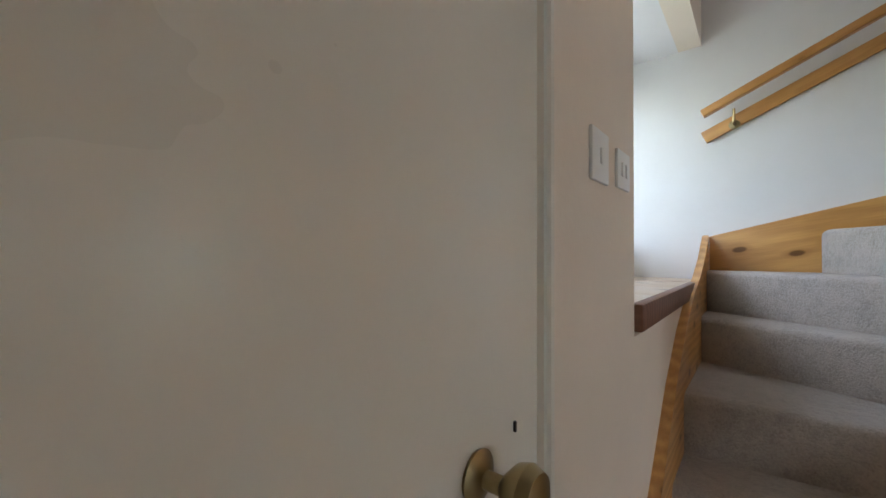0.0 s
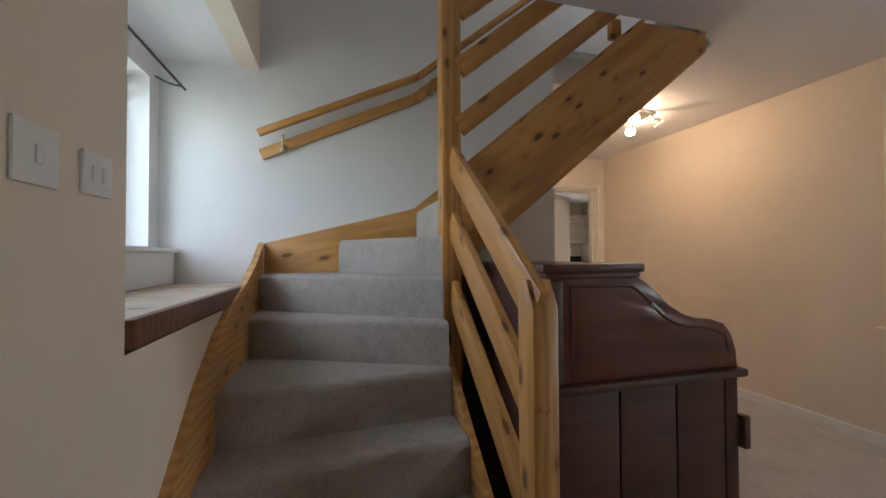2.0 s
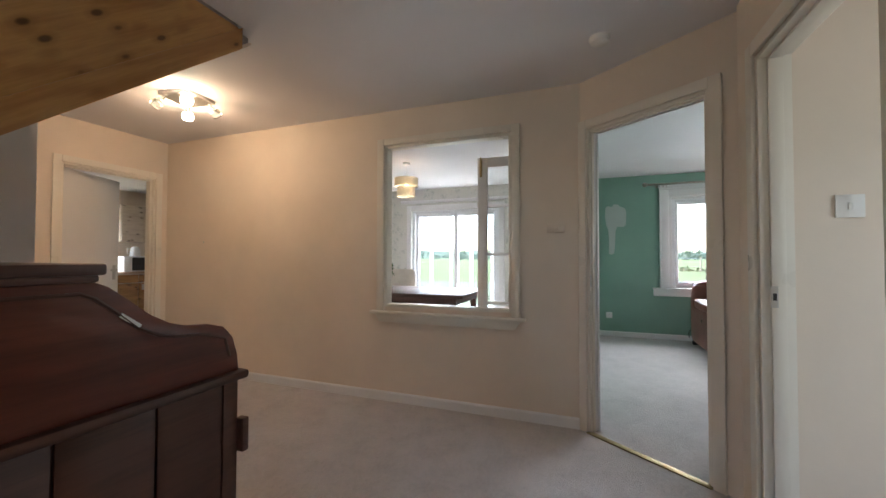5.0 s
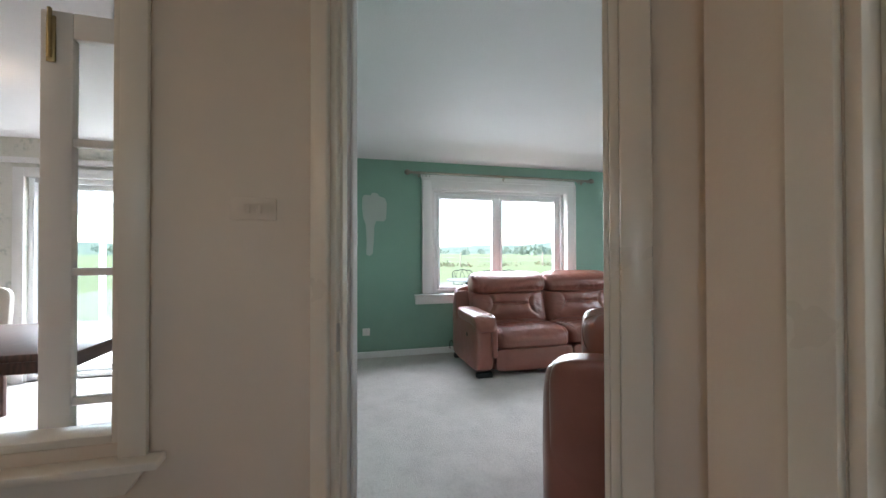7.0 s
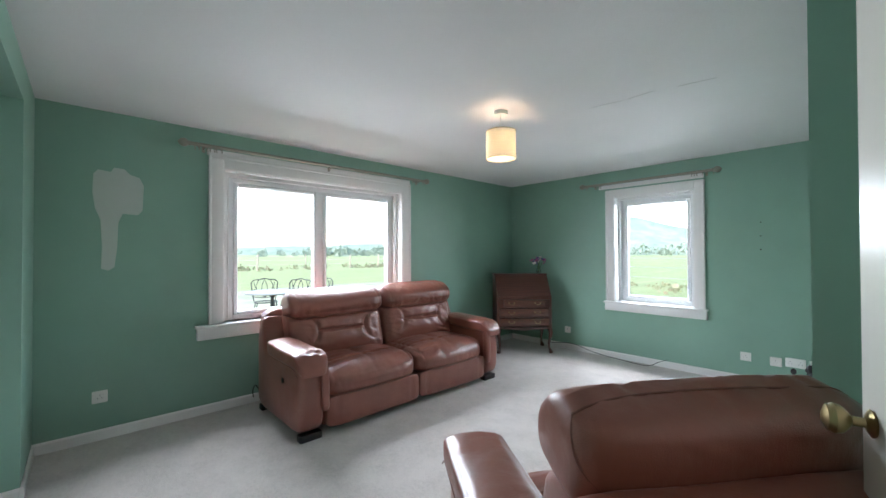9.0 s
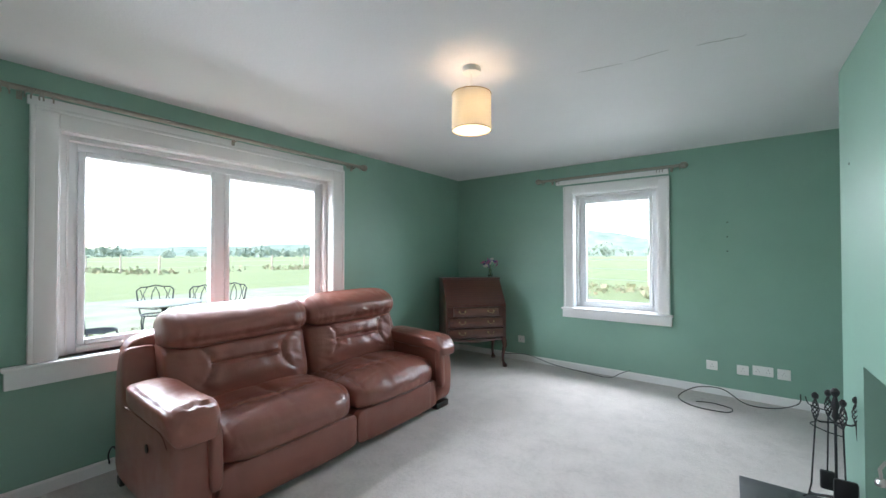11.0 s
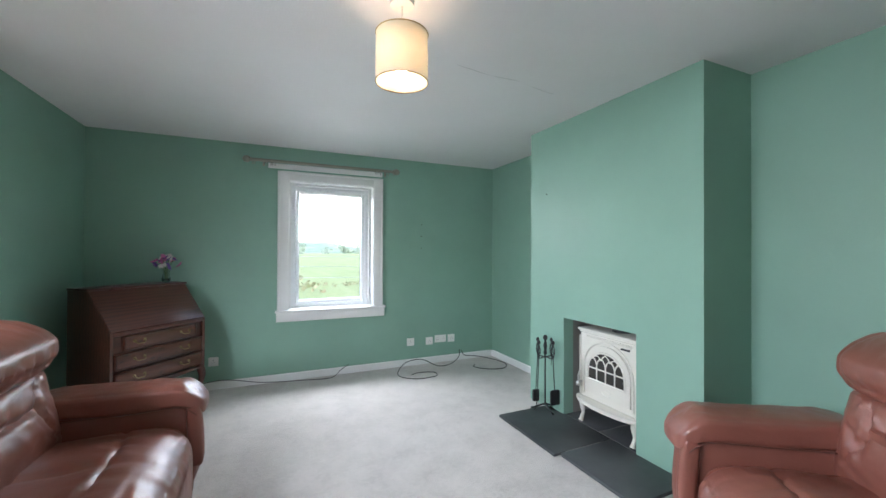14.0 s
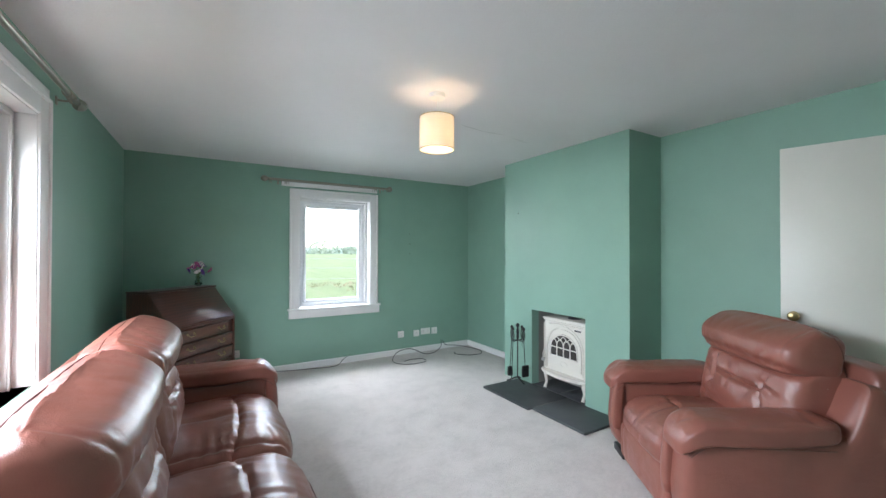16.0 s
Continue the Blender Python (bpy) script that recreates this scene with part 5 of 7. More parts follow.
def knob(parent, x, y, z, ry, material=BRASS):
    """An oval brass knob on a round rose, out along local -y turned by ry about z."""
    bm = bm_new()
    m = Matrix.Translation((x, y, z)) @ rot_z(ry) @ Matrix.Rotation(radians(90), 4, "X")
    lathe(bm, [(0.024, 0), (0.026, 0.004), (0.018, 0.009), (0.009, 0.012), (0.009, 0.03), (0.015, 0.034), (0.026, 0.044), (0.029, 0.055), (0.024, 0.066), (0.01, 0.072)], 20, m)
    return part("door_knob", bm, material, parent, "aged brass door knob")


def door_leaf(name, hinge, angle, width, height, material, label, lever=False):
    """A flush door leaf: from the hinge along local x."""
    d = thing(name, label, "door", Matrix.Translation((*hinge, 0.012)) @ rot_z(angle), kind="structure")
    boxpart("leaf", (0, width, -0.02, 0.02, 0, height), material, d, "", 0.004)
    if lever:
        for s in (-1, 1):
            bm = bm_new()
            box(bm, width - 0.085, width - 0.045, s * 0.02, s * 0.026, 0.93, 1.08, 0.002)
            tube(bm, [(width - 0.065, s * 0.024, 1.03), (width - 0.065, s * 0.055, 1.03), (width - 0.16, s * 0.058, 1.03)], 0.009, 8)
            part("door_handle", bm, STEEL, d, "steel lever handle")
    else:
        knob(d, width - 0.06, -0.02, 1.01, 0)
        knob(d, width - 0.06, 0.02, 1.01, 180)
    for z in (0.25, 1.05, 1.8):
        bm = bm_new()
        tube(bm, [(-0.004, 0.022, z - 0.04), (-0.004, 0.022, z + 0.04)], 0.006, 8)
        part("hinge", bm, STEEL, d)
    return d


door_leaf("door_1", (3.957, -4.515), 104.6, 0.68, 2.03, DOOR_PAINT, "white flush door standing open against the green wall")


# hairline cracks in the ceiling and old screw holes in the walls
HAIR = mat("hairline_crack", (0.45, 0.44, 0.42), 0.9)
rnd = random.Random(44)
for x0, y0, x1, y1 in ((2.43, -2.32, 2.66, -2.275), (2.70, -2.285, 2.88, -2.29), (3.0, -2.25, 3.2, -2.22)):
    bm = bm_new()
    tube(bm, [(x0 + (x1 - x0) * k / 8, y0 + (y1 - y0) * k / 8 + rnd.uniform(-0.006, 0.006), H - 0.0005) for k in range(9)], [0.0006 + 0.0008 * math.sin(math.pi * (k + 0.5) / 9) for k in range(9)], 5)
    tagged(part("ceiling_crack", bm, HAIR), "thin dark hairline crack in the white ceiling", "crack", kind="structure")
for x, z in ((3.103, 1.651), (3.102, 1.513), (3.101, 1.375)):
    bm = bm_new()
    lathe(bm, [(0.006, 0), (0.006, 0.002), (0.003, 0.003)], 10, Matrix.Translation((x, -0.0005, z)) @ Matrix.Rotation(radians(90), 4, "X"))
    tagged(part("screw_hole", bm, DARK), "small dark screw hole in the green wall", "screw hole", kind="structure")
bm = bm_new()
lathe(bm, [(0.007, 0), (0.007, 0.002), (0.003, 0.003)], 10, Matrix.Translation((3.6395, -1.62, 1.83)) @ Matrix.Rotation(radians(-90), 4, "Y"))
tagged(part("screw_hole", bm, DARK), "small dark screw hole in the chimney breast", "screw hole", kind="structure")
cable("short dark cable coming out of the skirting behind the sofa", [(0.018, -3.87, 0.05), (0.04, -3.88, 0.12), (0.05, -3.86, 0.16), (0.09, -3.83, 0.1), (0.12, -3.8, 0.03)])

before_hall = set(bpy.data.objects)


# ---- hall: stairs ----
R = 0.183
ST = thing("staircase", "winding pine staircase with grey carpeted steps and pine strings", "staircase", kind="structure")


def step_block(poly, z, foot):
    """One carpeted step: poly from the right end of its nosing, counter-clockwise seen from above or not; the first two points are the nosing."""
    bm = bm_new()
    top = [bm.verts.new((x, y, z)) for x, y in poly]
    low = [bm.verts.new((x, y, foot)) for x, y in poly]
    k = len(poly)
    bm.faces.new(top)
    bm.faces.new(low[::-1])
    for i in range(k):
        bm.faces.new((top[i], low[i], low[(i + 1) % k], top[(i + 1) % k]))
    e = [e for e in top[0].link_edges if e.other_vert(top[0]) is top[1]]
    bmesh.ops.bevel(bm, geom=e, offset=0.028, segments=4, profile=0.5, affect="EDGES")
    return part("step", bm, STAIR_CARPET, ST, "grey carpeted step")


XR, XL = 6.30, 7.132
nose = [((XR, -6.16), (XL, -6.05)), ((XR, -6.38), (XL, -6.285)), ((XR, -6.60), (XL, -6.515)), ((XR, -6.81), (XL, -6.735)), ((XR, -6.85), (XL, -7.235)), ((XR, -6.93), (XL, -7.47))]
for i in range(5):
    step_block([nose[i][0], nose[i][1], nose[i + 1][1], nose[i + 1][0]], (i + 1) * R, 0.0)
step_block([(XR, -6.93), (XL, -7.47), (XL, -7.594), (6.738, -7.594), (XR, -6.97)], 6 * R, 0.0)
step_block([(XR - 0.01, -6.97), (6.738, -7.594), (6.285, -7.594), (6.285, -6.99)], 7 * R, 6 * R - 0.05)
for i in range(8, 15):
    x0 = 6.285 - 0.222 * (i - 8)
    step_block([(x0, -6.985), (x0, -7.594), (x0 - 0.222, -7.594), (x0 - 0.222, -6.985)], i * R, i * R - 0.21)


def flat_board(name, outline, y0, depth, parent, label="", along=0.0, material=None):
    """A shaped board with its face in an upright plane y = const; along: the way of the grain in degrees."""
    bm = bm_new()
    m = Matrix.Translation((outline[0][0], y0, outline[0][1])) @ Matrix.Rotation(radians(-along), 4, "Y")
    inv = m.inverted()
    prism(bm, [((inv @ Vector((x, y0, z))).x, (inv @ Vector((x, y0, z))).z) for x, z in outline], depth, None, 0.003)
    return part(name, bm, material or PINE, parent, label, m)


def ztop(x):
    return 1.585 + 0.836 * (6.188 - x)


def zbot(x):
    return 1.285 + 0.82 * (6.048 - x)


flat_board("outer_string", [(6.208, ztop(6.208)), (5.216, 2.398), (4.81, 2.398), (4.81, 2.30), (6.208, zbot(6.208))], -6.982, 0.034, ST, "broad knotty pine string", 140)
flat_board("string_strip", [(6.208, zbot(6.208) + 0.115), (4.81, zbot(4.81) + 0.105), (4.81, 2.292), (4.83, 2.275), (6.208, zbot(6.208) - 0.012)], -6.948, 0.012, ST, "pine strip along the string's foot", 140.6)
board("string_cap", (6.2, -6.975, ztop(6.2) + 0.006), (5.2, -6.975, ztop(5.2) + 0.006), 0.022, 0.05, PINE, ST)
bm = bm_new()
a = math.atan2(0.82, 1)
box(bm, 0, 1.95, -0.64, 0.03, -0.012, 0.0, m=Matrix.Translation((6.25, -6.985, zbot(6.25) + 0.01)) @ Matrix.Rotation(math.pi, 4, "Z") @ Matrix.Rotation(-a, 4, "Y") @ Matrix.Translation((0, 0.61, 0)))
part("soffit", bm, CREAM, ST, "plastered underside of the upper flight")
boxpart("newel_post", (6.208, 6.296, -7.04, -6.952, 0.3, 3.3), PINE_Z, ST, "tall square pine newel post", 0.005)
bm = bm_new()
prism(bm, [(-6.262, 0.0), (-6.178, 0.0), (-6.178, 1.055), (-6.215, 1.125), (-6.262, 1.125)], 0.072, Matrix.Translation((6.205, 0, 0)) @ Matrix(((0, 1, 0, 0), (1, 0, 0, 0), (0, 0, 1, 0), (0, 0, 0, 1))), 0.004)
part("newel_post", bm, PINE_Z, ST, "short pine newel post with a bevelled top")
# boards between the two posts
for zc, h in ((1.62, 0.12), (1.335, 0.115), (1.035, 0.115)):
    y1 = -6.20 if zc > 1.1 else -6.25
    board("rail_board", (6.248, -6.955, zc), (6.248, y1, zc + 0.76 * (-6.955 - y1)), h, 0.03, PINE, ST, "sloping pine balustrade board", (0, 0, 1))
flat = [(-6.955, 0.80), (-6.955, 0.60), (-6.1, 0.0), (-6.1, 0.16)]
bm = bm_new()
prism(bm, flat, 0.028, Matrix.Translation((6.268, 0, 0)) @ Matrix(((0, 1, 0, 0), (1, 0, 0, 0), (0, 0, 1, 0), (0, 0, 0, 1))), 0.003)
part("lower_string", bm, PINE_Y, ST, "pine string beside the lower steps")
# rails of the upper flight
for zc in (1.768, 2.035, 2.30):
    board("rail_board", (6.215, -6.965, zc), (4.9, -6.965, zc + 0.82 * 1.315), 0.088, 0.03, PINE, ST, "sloping pine balustrade board")
boxpart("landing_trim", (5.30, 5.36, -7.04, -7.0, 2.33, 2.43), PINE, ST, "short pine block above the string", 0.004)
# wall string and handrail on the south wall
flat_board("wall_string", [(7.132, 1.262), (6.297, 1.471), (5.2, 2.38), (5.2, 2.1), (6.297, 1.15), (6.75, 1.0), (7.132, 0.8)], -7.62, 0.024, ST, "pine string along the papered wall", 170)
bm = bm_new()
ys = [(-7.594, 1.268), (-7.40, 1.15), (-7.2, 1.075), (-7.0, 1.02), (-6.8, 0.925), (-6.6, 0.795), (-6.4, 0.62), (-6.2, 0.46), (-6.0, 0.3), (-5.96, 0.12), (-5.96, 0.0), (-7.594, 0.0)]
prism(bm, ys, 0.028, Matrix.Translation((7.132, 0, 0)) @ Matrix(((0, 1, 0, 0), (1, 0, 0, 0), (0, 0, 1, 0), (0, 0, 0, 1))), 0.004)
part("east_string", bm, PINE_Y, ST, "curved pine string beside the window recess")
HRL = thing("handrail", "pine handrail on brass brackets over a pine backing board", "handrail")
for nm, dz, h, t, y in (("rail", 0.024, 0.036, 0.04, -7.54), ("backing_board", -0.075, 0.06, 0.018, -7.61)):
    for (x0, z0), (x1, z1) in (((7.152, 1.825), (6.285, 2.225)), ((6.285, 2.225), (4.9, 2.225 + 0.82 * 1.385))):
        board(nm, (x0, y, z0 + dz), (x1, y, z1 + dz), h, t, PINE, HRL)
for x, z in ((7.03, 1.80), (6.2, 2.2)):
    bm = bm_new()
    lathe(bm, [(0.022, 0), (0.022, 0.005), (0.008, 0.01)], 14, Matrix.Translation((x, -7.60, z - 0.01)) @ Matrix.Rotation(radians(-90), 4, "X"))
    tube(bm, [(x, -7.60, z - 0.01), (x, -7.55, z - 0.005), (x, -7.54, z + 0.05)], 0.006, 8)
    part("bracket", bm, BRASS, HRL, "brass handrail bracket")

# deep window recess beside the stairs
SI = thing("sill_boards", "pale worn boards of the deep stair window sill", "window sill", kind="structure")
for i in range(4):
    y0 = -7.615 + i * 0.345
    bm = bm_new()
    box(bm, y0, y0 + 0.343, -7.636, -7.170, 1.03, 1.052, 0.003, m=Matrix(((0, -1, 0, 0), (1, 0, 0, 0), (0, 0, 1, 0), (0, 0, 0, 1))))
    part("plank", bm, SILL_WOOD, SI)
boxpart("front_edge", (7.142, 7.17, -7.30, -6.235, 1.0, 1.062), SILL_EDGE, SI, "brown front edge of the sill", 0.006)
boxpart("inner_ledge", (7.56, 7.636, -7.61, -6.245, 1.053, 1.215), GLOSS, SI, "white boxed ledge under the window", 0.004)
boxpart("inner_ledge", (7.54, 7.636, -7.61, -6.24, 1.215, 1.235), GLOSS, SI, "white ledge board", 0.004)
W3 = thing("window_3", "white framed stair window in a deep recess", "window", kind="structure")
bm = bm_new()
frame_rect(bm, -7.515, -6.335, 1.22, 2.08, 0.06, 7.76, 7.83, "x")
part("window_frame", bm, UPVC, W3)
boxpart("mullion", (7.765, 7.825, -6.96, -6.9, 1.28, 2.02), UPVC, W3)
bm = bm_new()
box(bm, 7.79, 7.796, -7.46, -6.39, 1.27, 2.03)
p = part("pane", bm, GLASS, W3, "clear window glass", smooth=0)
p.visible_shadow = False
CR = thing("curtain_rail", "thin dark curtain rail across the stair window recess", "curtain rail")
bm = bm_new()
tube(bm, [(7.50, -7.56, 2.05), (7.50, -6.3, 2.05)], 0.006, 8)
part("rail", bm, DARK, CR)
for y in (-7.52, -6.34):
    bm = bm_new()
    tube(bm, [(7.62, y, 2.09), (7.56, y, 2.06), (7.5, y, 2.05)], 0.005, 6)
    part("bracket", bm, DARK, CR)


# ---- hall: doors, frames, switches ----
def architrave(name, p0, p1, height, out, width=0.065, thick=0.018, material=None, label="white painted door surround"):
    """Three boards round a doorway from p0 to p1 in the plan; out: the side they stand on (unit vector)."""
    d = (Vector(p1) - Vector(p0)).normalized()
    t = thing(name, label, "door frame", Matrix((Vector((d.x, d.y, 0)), Vector((out[0], out[1], 0)), Vector((0, 0, 1)))).transposed().to_4x4(), kind="structure")
    m = t.matrix_basis.copy()
    m.translation = Vector((*p0, 0))
    t.matrix_basis = m
    L = (Vector(p1) - Vector(p0)).length
    for x0, x1, z0, z1 in ((-width, 0, 0, height + width), (L, L + width, 0, height + width), (0, L, height, height + width)):
        boxpart("architrave", (x0, x1, 0, thick, z0, z1), material or GLOSS, t, "", 0.005)
    return t, L


def lining(t, L, height, depth, material=None, stop=0.035):
    """The boards that line the doorway, with a door stop; they reach from 0 to -depth across the wall."""
    for x0, x1, z0, z1 in ((0, 0.02, 0, height), (L - 0.02, L, 0, height), (0.02, L - 0.02, height - 0.02, height)):
        boxpart("lining", (x0, x1, -depth, 0.0, z0, z1), material or GLOSS, t, "", 0.003)
    for x0, x1, z0, z1 in ((0.02, 0.032, 0, height - 0.02), (L - 0.032, L - 0.02, 0, height - 0.02), (0.032, L - 0.032, height - 0.032, height - 0.02)):
        boxpart("door_stop", (x0, x1, -depth * 0.72, -depth * 0.28, z0, z1), material or GLOSS, t, "", 0.003)


t, L = architrave("door_frame_2", (4.32, -4.53), (5.10, -4.53), 2.05, (0, -1), 0.062, 0.018, IVORY, "cream painted surround of the lobby doorway")
lining(t, L, 2.05, 0.12, IVORY)
boxpart("strike_plate", (0.0325, 0.0345, -0.055, -0.03, 0.97, 1.06), STEEL, t, "steel strike plate with a dark latch hole", 0.0)
boxpart("latch_hole", (0.034, 0.0355, -0.05, -0.037, 1.0, 1.03), DARK, t, "", 0.0)
t, L = architrave("door_frame_3", (4.40, -9.46), (3.62, -9.46), 2.0, (0, 1), 0.06, 0.018, IVORY, "cream painted surround of the kitchen doorway")
lining(t, L, 2.0, 0.12, IVORY)
door_leaf("door_3", (4.375, -9.555), 208, 0.74, 1.965, GLOSS, "white flush kitchen door standing open", True)
D4 = thing("door_4", "closed ivory flush door with a brass knob, finger-marked", "door", kind="structure")
boxpart("leaf", (7.166, 7.206, -5.77, -5.01, 0.005, 2.02), IVORY, D4, "", 0.004)
bm = bm_new()
tube(bm, [(7.157, -5.783, 0.0), (7.157, -5.783, 2.04), (7.157, -4.997, 2.04), (7.157, -4.997, 0.0)], 0.007, 8)
part("edge_bead", bm, IVORY, D4, "rounded painted bead round the door")
knob(D4, 7.166, -5.632, 0.952, -90)
bm = bm_new()
box(bm, 7.163, 7.167, -5.710, -5.706, 0.968, 0.98, 0.001)
part("keyhole_plate", bm, DARK, D4, "dark worn keyhole")
def plate(name, label, place, w=0.086, h=0.086, rockers=1, category="light switch", material=None):
    """A wall plate, out along local -y."""
    s = thing(name, label, category, place)
    bm = bm_new()
    box(bm, -w / 2, w / 2, -0.007, 0, -h / 2, h / 2, 0.003)
    part("plate", bm, material or PLASTIC, s)
    for k in range(rockers):
        x = (k - (rockers - 1) / 2) * 0.03
        boxpart("rocker", (x - 0.007, x + 0.007, -0.010, -0.006, -0.014, 0.014), material or PLASTIC, s, "", 0.003)
    return s


plate("thermostat", "white square thermostat plate on the cream wall", Matrix.Translation((7.16, -5.985, 1.335)) @ rot_z(-90), 0.088, 0.088, 1, category="thermostat")
plate("light_switch", "white light switch on the cream wall", Matrix.Translation((7.16, -6.13, 1.335)) @ rot_z(-90), 0.086, 0.075, 2)
plate("light_switch", "cream painted double light switch on the hall wall", Matrix.Translation((3.5, -5.425, 1.385)) @ rot_z(90), 0.12, 0.062, 2, material=CREAM)
plate("light_switch", "white light switch on the lobby wall", Matrix.Translation((4.285, -4.21, 1.39)) @ rot_z(90), 0.095, 0.095, 1)
bm = bm_new()
lathe(bm, [(0.055, 0.0), (0.055, -0.012), (0.048, -0.03), (0.03, -0.038), (0.005, -0.039)], 24, Matrix.Translation((4.06, -5.145, 2.399)))
tagged(part("smoke_alarm", bm, PLASTIC), "round white smoke alarm on the hall ceiling", "smoke alarm")
bm = bm_new()
lathe(bm, [(0.008, 0), (0.008, 0.004)], 10, Matrix.Translation((3.501, -8.9, 1.33)) @ Matrix.Rotation(radians(90), 4, "Y"))
tagged(part("wall_plug", bm, FILLER), "small dark fixing hole in the hall wall", "wall plug")

# ceiling light with four small spots
SPOT = glow("lit_spot_glass", (1.0, 0.86, 0.62), 9.0)
CL = thing("ceiling_light", "square steel ceiling light with four small lit glass shades", "ceiling light", Matrix.Translation((4.3, -8.06, 0)) @ rot_z(8))
boxpart("plate", (-0.13, 0.13, -0.13, 0.13, 2.372, 2.399), STEEL, CL, "brushed steel ceiling plate", 0.004)
for i, (x, y) in enumerate(((-0.1, -0.1), (0.1, -0.1), (0.1, 0.1), (-0.1, 0.1))):
    m = Matrix.Translation((x, y, 2.37)) @ Matrix.Rotation(radians(180 - 35), 4, Vector((-y, x, 0)).normalized())
    bm = bm_new()
    lathe(bm, [(0.012, 0.0), (0.014, 0.03), (0.02, 0.035), (0.02, 0.045)], 12, m)
    arm = part("arm", bm, CHROME, CL, "chrome lamp holder")
    bm = bm_new()
    lathe(bm, [(0.018, 0.045), (0.036, 0.06), (0.041, 0.085), (0.035, 0.105), (0.01, 0.112)], 16, m)
    part("glass_shade", bm, SPOT if i % 2 == 0 else VASE_GLASS, arm, "small lit glass shade" if i % 2 == 0 else "small clear glass shade")

# ---- internal window between hall and dining room ----
IW = thing("window_4", "white painted internal window opening without glass", "window", kind="structure")
for d in ((3.5, 3.522, -6.865, HW[0], 0.735, 2.165), (3.5, 3.522, HW[1], -5.675, 0.735, 2.165), (3.5, 3.522, HW[0], HW[1], HW[3], 2.165)):
    boxpart("architrave", d, IVORY, IW, "", 0.006)
bm = bm_new()
frame_rect(bm, HW[0], HW[1], HW[2], HW[3], 0.022, 3.41, 3.5, "x", 0.003)
part("window_frame", bm, IVORY, IW)
boxpart("window_sill", (3.5, 3.562, -6.91, -5.635, 0.715, 0.738), IVORY, IW, "", 0.006)
bm = bm_new()
prism(bm, [(-6.875, 0.715), (-5.67, 0.715), (-5.715, 0.65), (-6.83, 0.65)], 0.035, Matrix.Translation((3.5, 0, 0)) @ Matrix(((0, 1, 0, 0), (1, 0, 0, 0), (0, 0, 1, 0), (0, 0, 0, 1))), 0.004)
part("sill_apron", bm, IVORY, IW)


def casement(hinge, angle, width, z0, z1, rows, parent, brass=True):
    c = part("leaf", (lambda b: (frame_rect(b, 0, width, z0, z1, 0.08, -0.018, 0.018, "y", 0.004), b)[1])(bm_new()), GLOSS, parent, "white glazed door leaf", Matrix.Translation((*hinge, 0)) @ rot_z(angle))
    for k in range(1, rows):
        z = z0 + (z1 - z0) * k / rows
        boxpart("glazing_bar", (0.055, width - 0.055, -0.012, 0.012, z - 0.012, z + 0.012), GLOSS, c, "", 0.003)
    bm = bm_new()
    box(bm, 0.05, width - 0.05, -0.002, 0.002, z0 + 0.05, z1 - 0.05)
    g = part("pane", bm, GLASS, c, "clear glass", smooth=0)
    g.visible_shadow = False
    if brass:
        bm = bm_new()
        box(bm, width - 0.04, width - 0.018, 0.018, 0.026, z1 - 0.16, z1 - 0.02, 0.002)
        tube(bm, [(width - 0.029, 0.03, z1 - 0.15), (width - 0.029, 0.03, z1)], 0.006, 8)
        part("bolt", bm, BRASS, c, "brass slide bolt")
    return c


GD = thing("door_8", "white glazed inner door leaf standing open in the dining room", "door", kind="structure")
casement((3.225, -5.625), 273, 0.44, 0.012, 2.0, 5, GD)


# ---- roll-top desk ----
REDMAH = wood("red_mahogany", (0.05, 0.012, 0.008), (0.19, 0.05, 0.028), 0.3, knots=False, coat=0.3)
DK = thing("roll_top_desk", "old dark mahogany roll-top desk with its back to the stairs", "desk")
YA, YB = -6.5, -7.56
S_CURVE = [(5.195, 0.735), (5.205, 0.80), (5.225, 0.87), (5.265, 0.915), (5.33, 0.935), (5.41, 0.942), (5.47, 0.957), (5.53, 0.992), (5.59, 1.048), (5.64, 1.09), (5.675, 1.106)]
for y in (YA - 0.028, YB):
    bm = bm_new()
    prism(bm, S_CURVE + [(6.03, 1.106), (6.03, 0.735)], 0.028, Matrix.Translation((0, y, 0)), 0.004)
    sp = part("upper_side", bm, REDMAH, DK, "shaped red mahogany side panel")
    bm = bm_new()
    yy = y + 0.028 if y > -7 else y
    tube(bm, [(x + 0.035, yy, z - 0.03 if x > 5.24 else z) for x, z in S_CURVE[1:]] + [(5.72, yy, 1.075), (5.95, yy, 1.075)], 0.006, 6)
    tube(bm, [(5.955, yy, 1.08), (5.955, yy, 0.745)], 0.006, 6)
    part("edge_moulding", bm, OAK_DARK, sp, "dark raised edge moulding")
bm = bm_new()
prism(bm, [(x + 0.02, z - 0.012) for x, z in S_CURVE] + [(5.72, 1.09), (5.72, 1.07), (5.66, 1.065), (5.6, 1.02), (5.53, 0.965), (5.46, 0.93), (5.33, 0.91), (5.27, 0.89), (5.245, 0.86), (5.23, 0.735)], abs(YB - YA) - 0.06, Matrix.Translation((0, YB + 0.03, 0)))
part("tambour", bm, OAK_DARK, DK, "closed slatted roll top")
bm = bm_new()
box(bm, 5.655, 6.075, YB - 0.02, YA + 0.02, 1.125, 1.158, 0.008)
box(bm, 5.67, 6.06, YB - 0.01, YA + 0.012, 1.106, 1.126, 0.006)
part("top_board", bm, OAK_DARK, DK, "moulded dark top")
boxpart("back_board", (6.03, 6.055, YB, YA - 0.005, 0.0, 1.106), OAK_DARK, DK, "", 0.003)
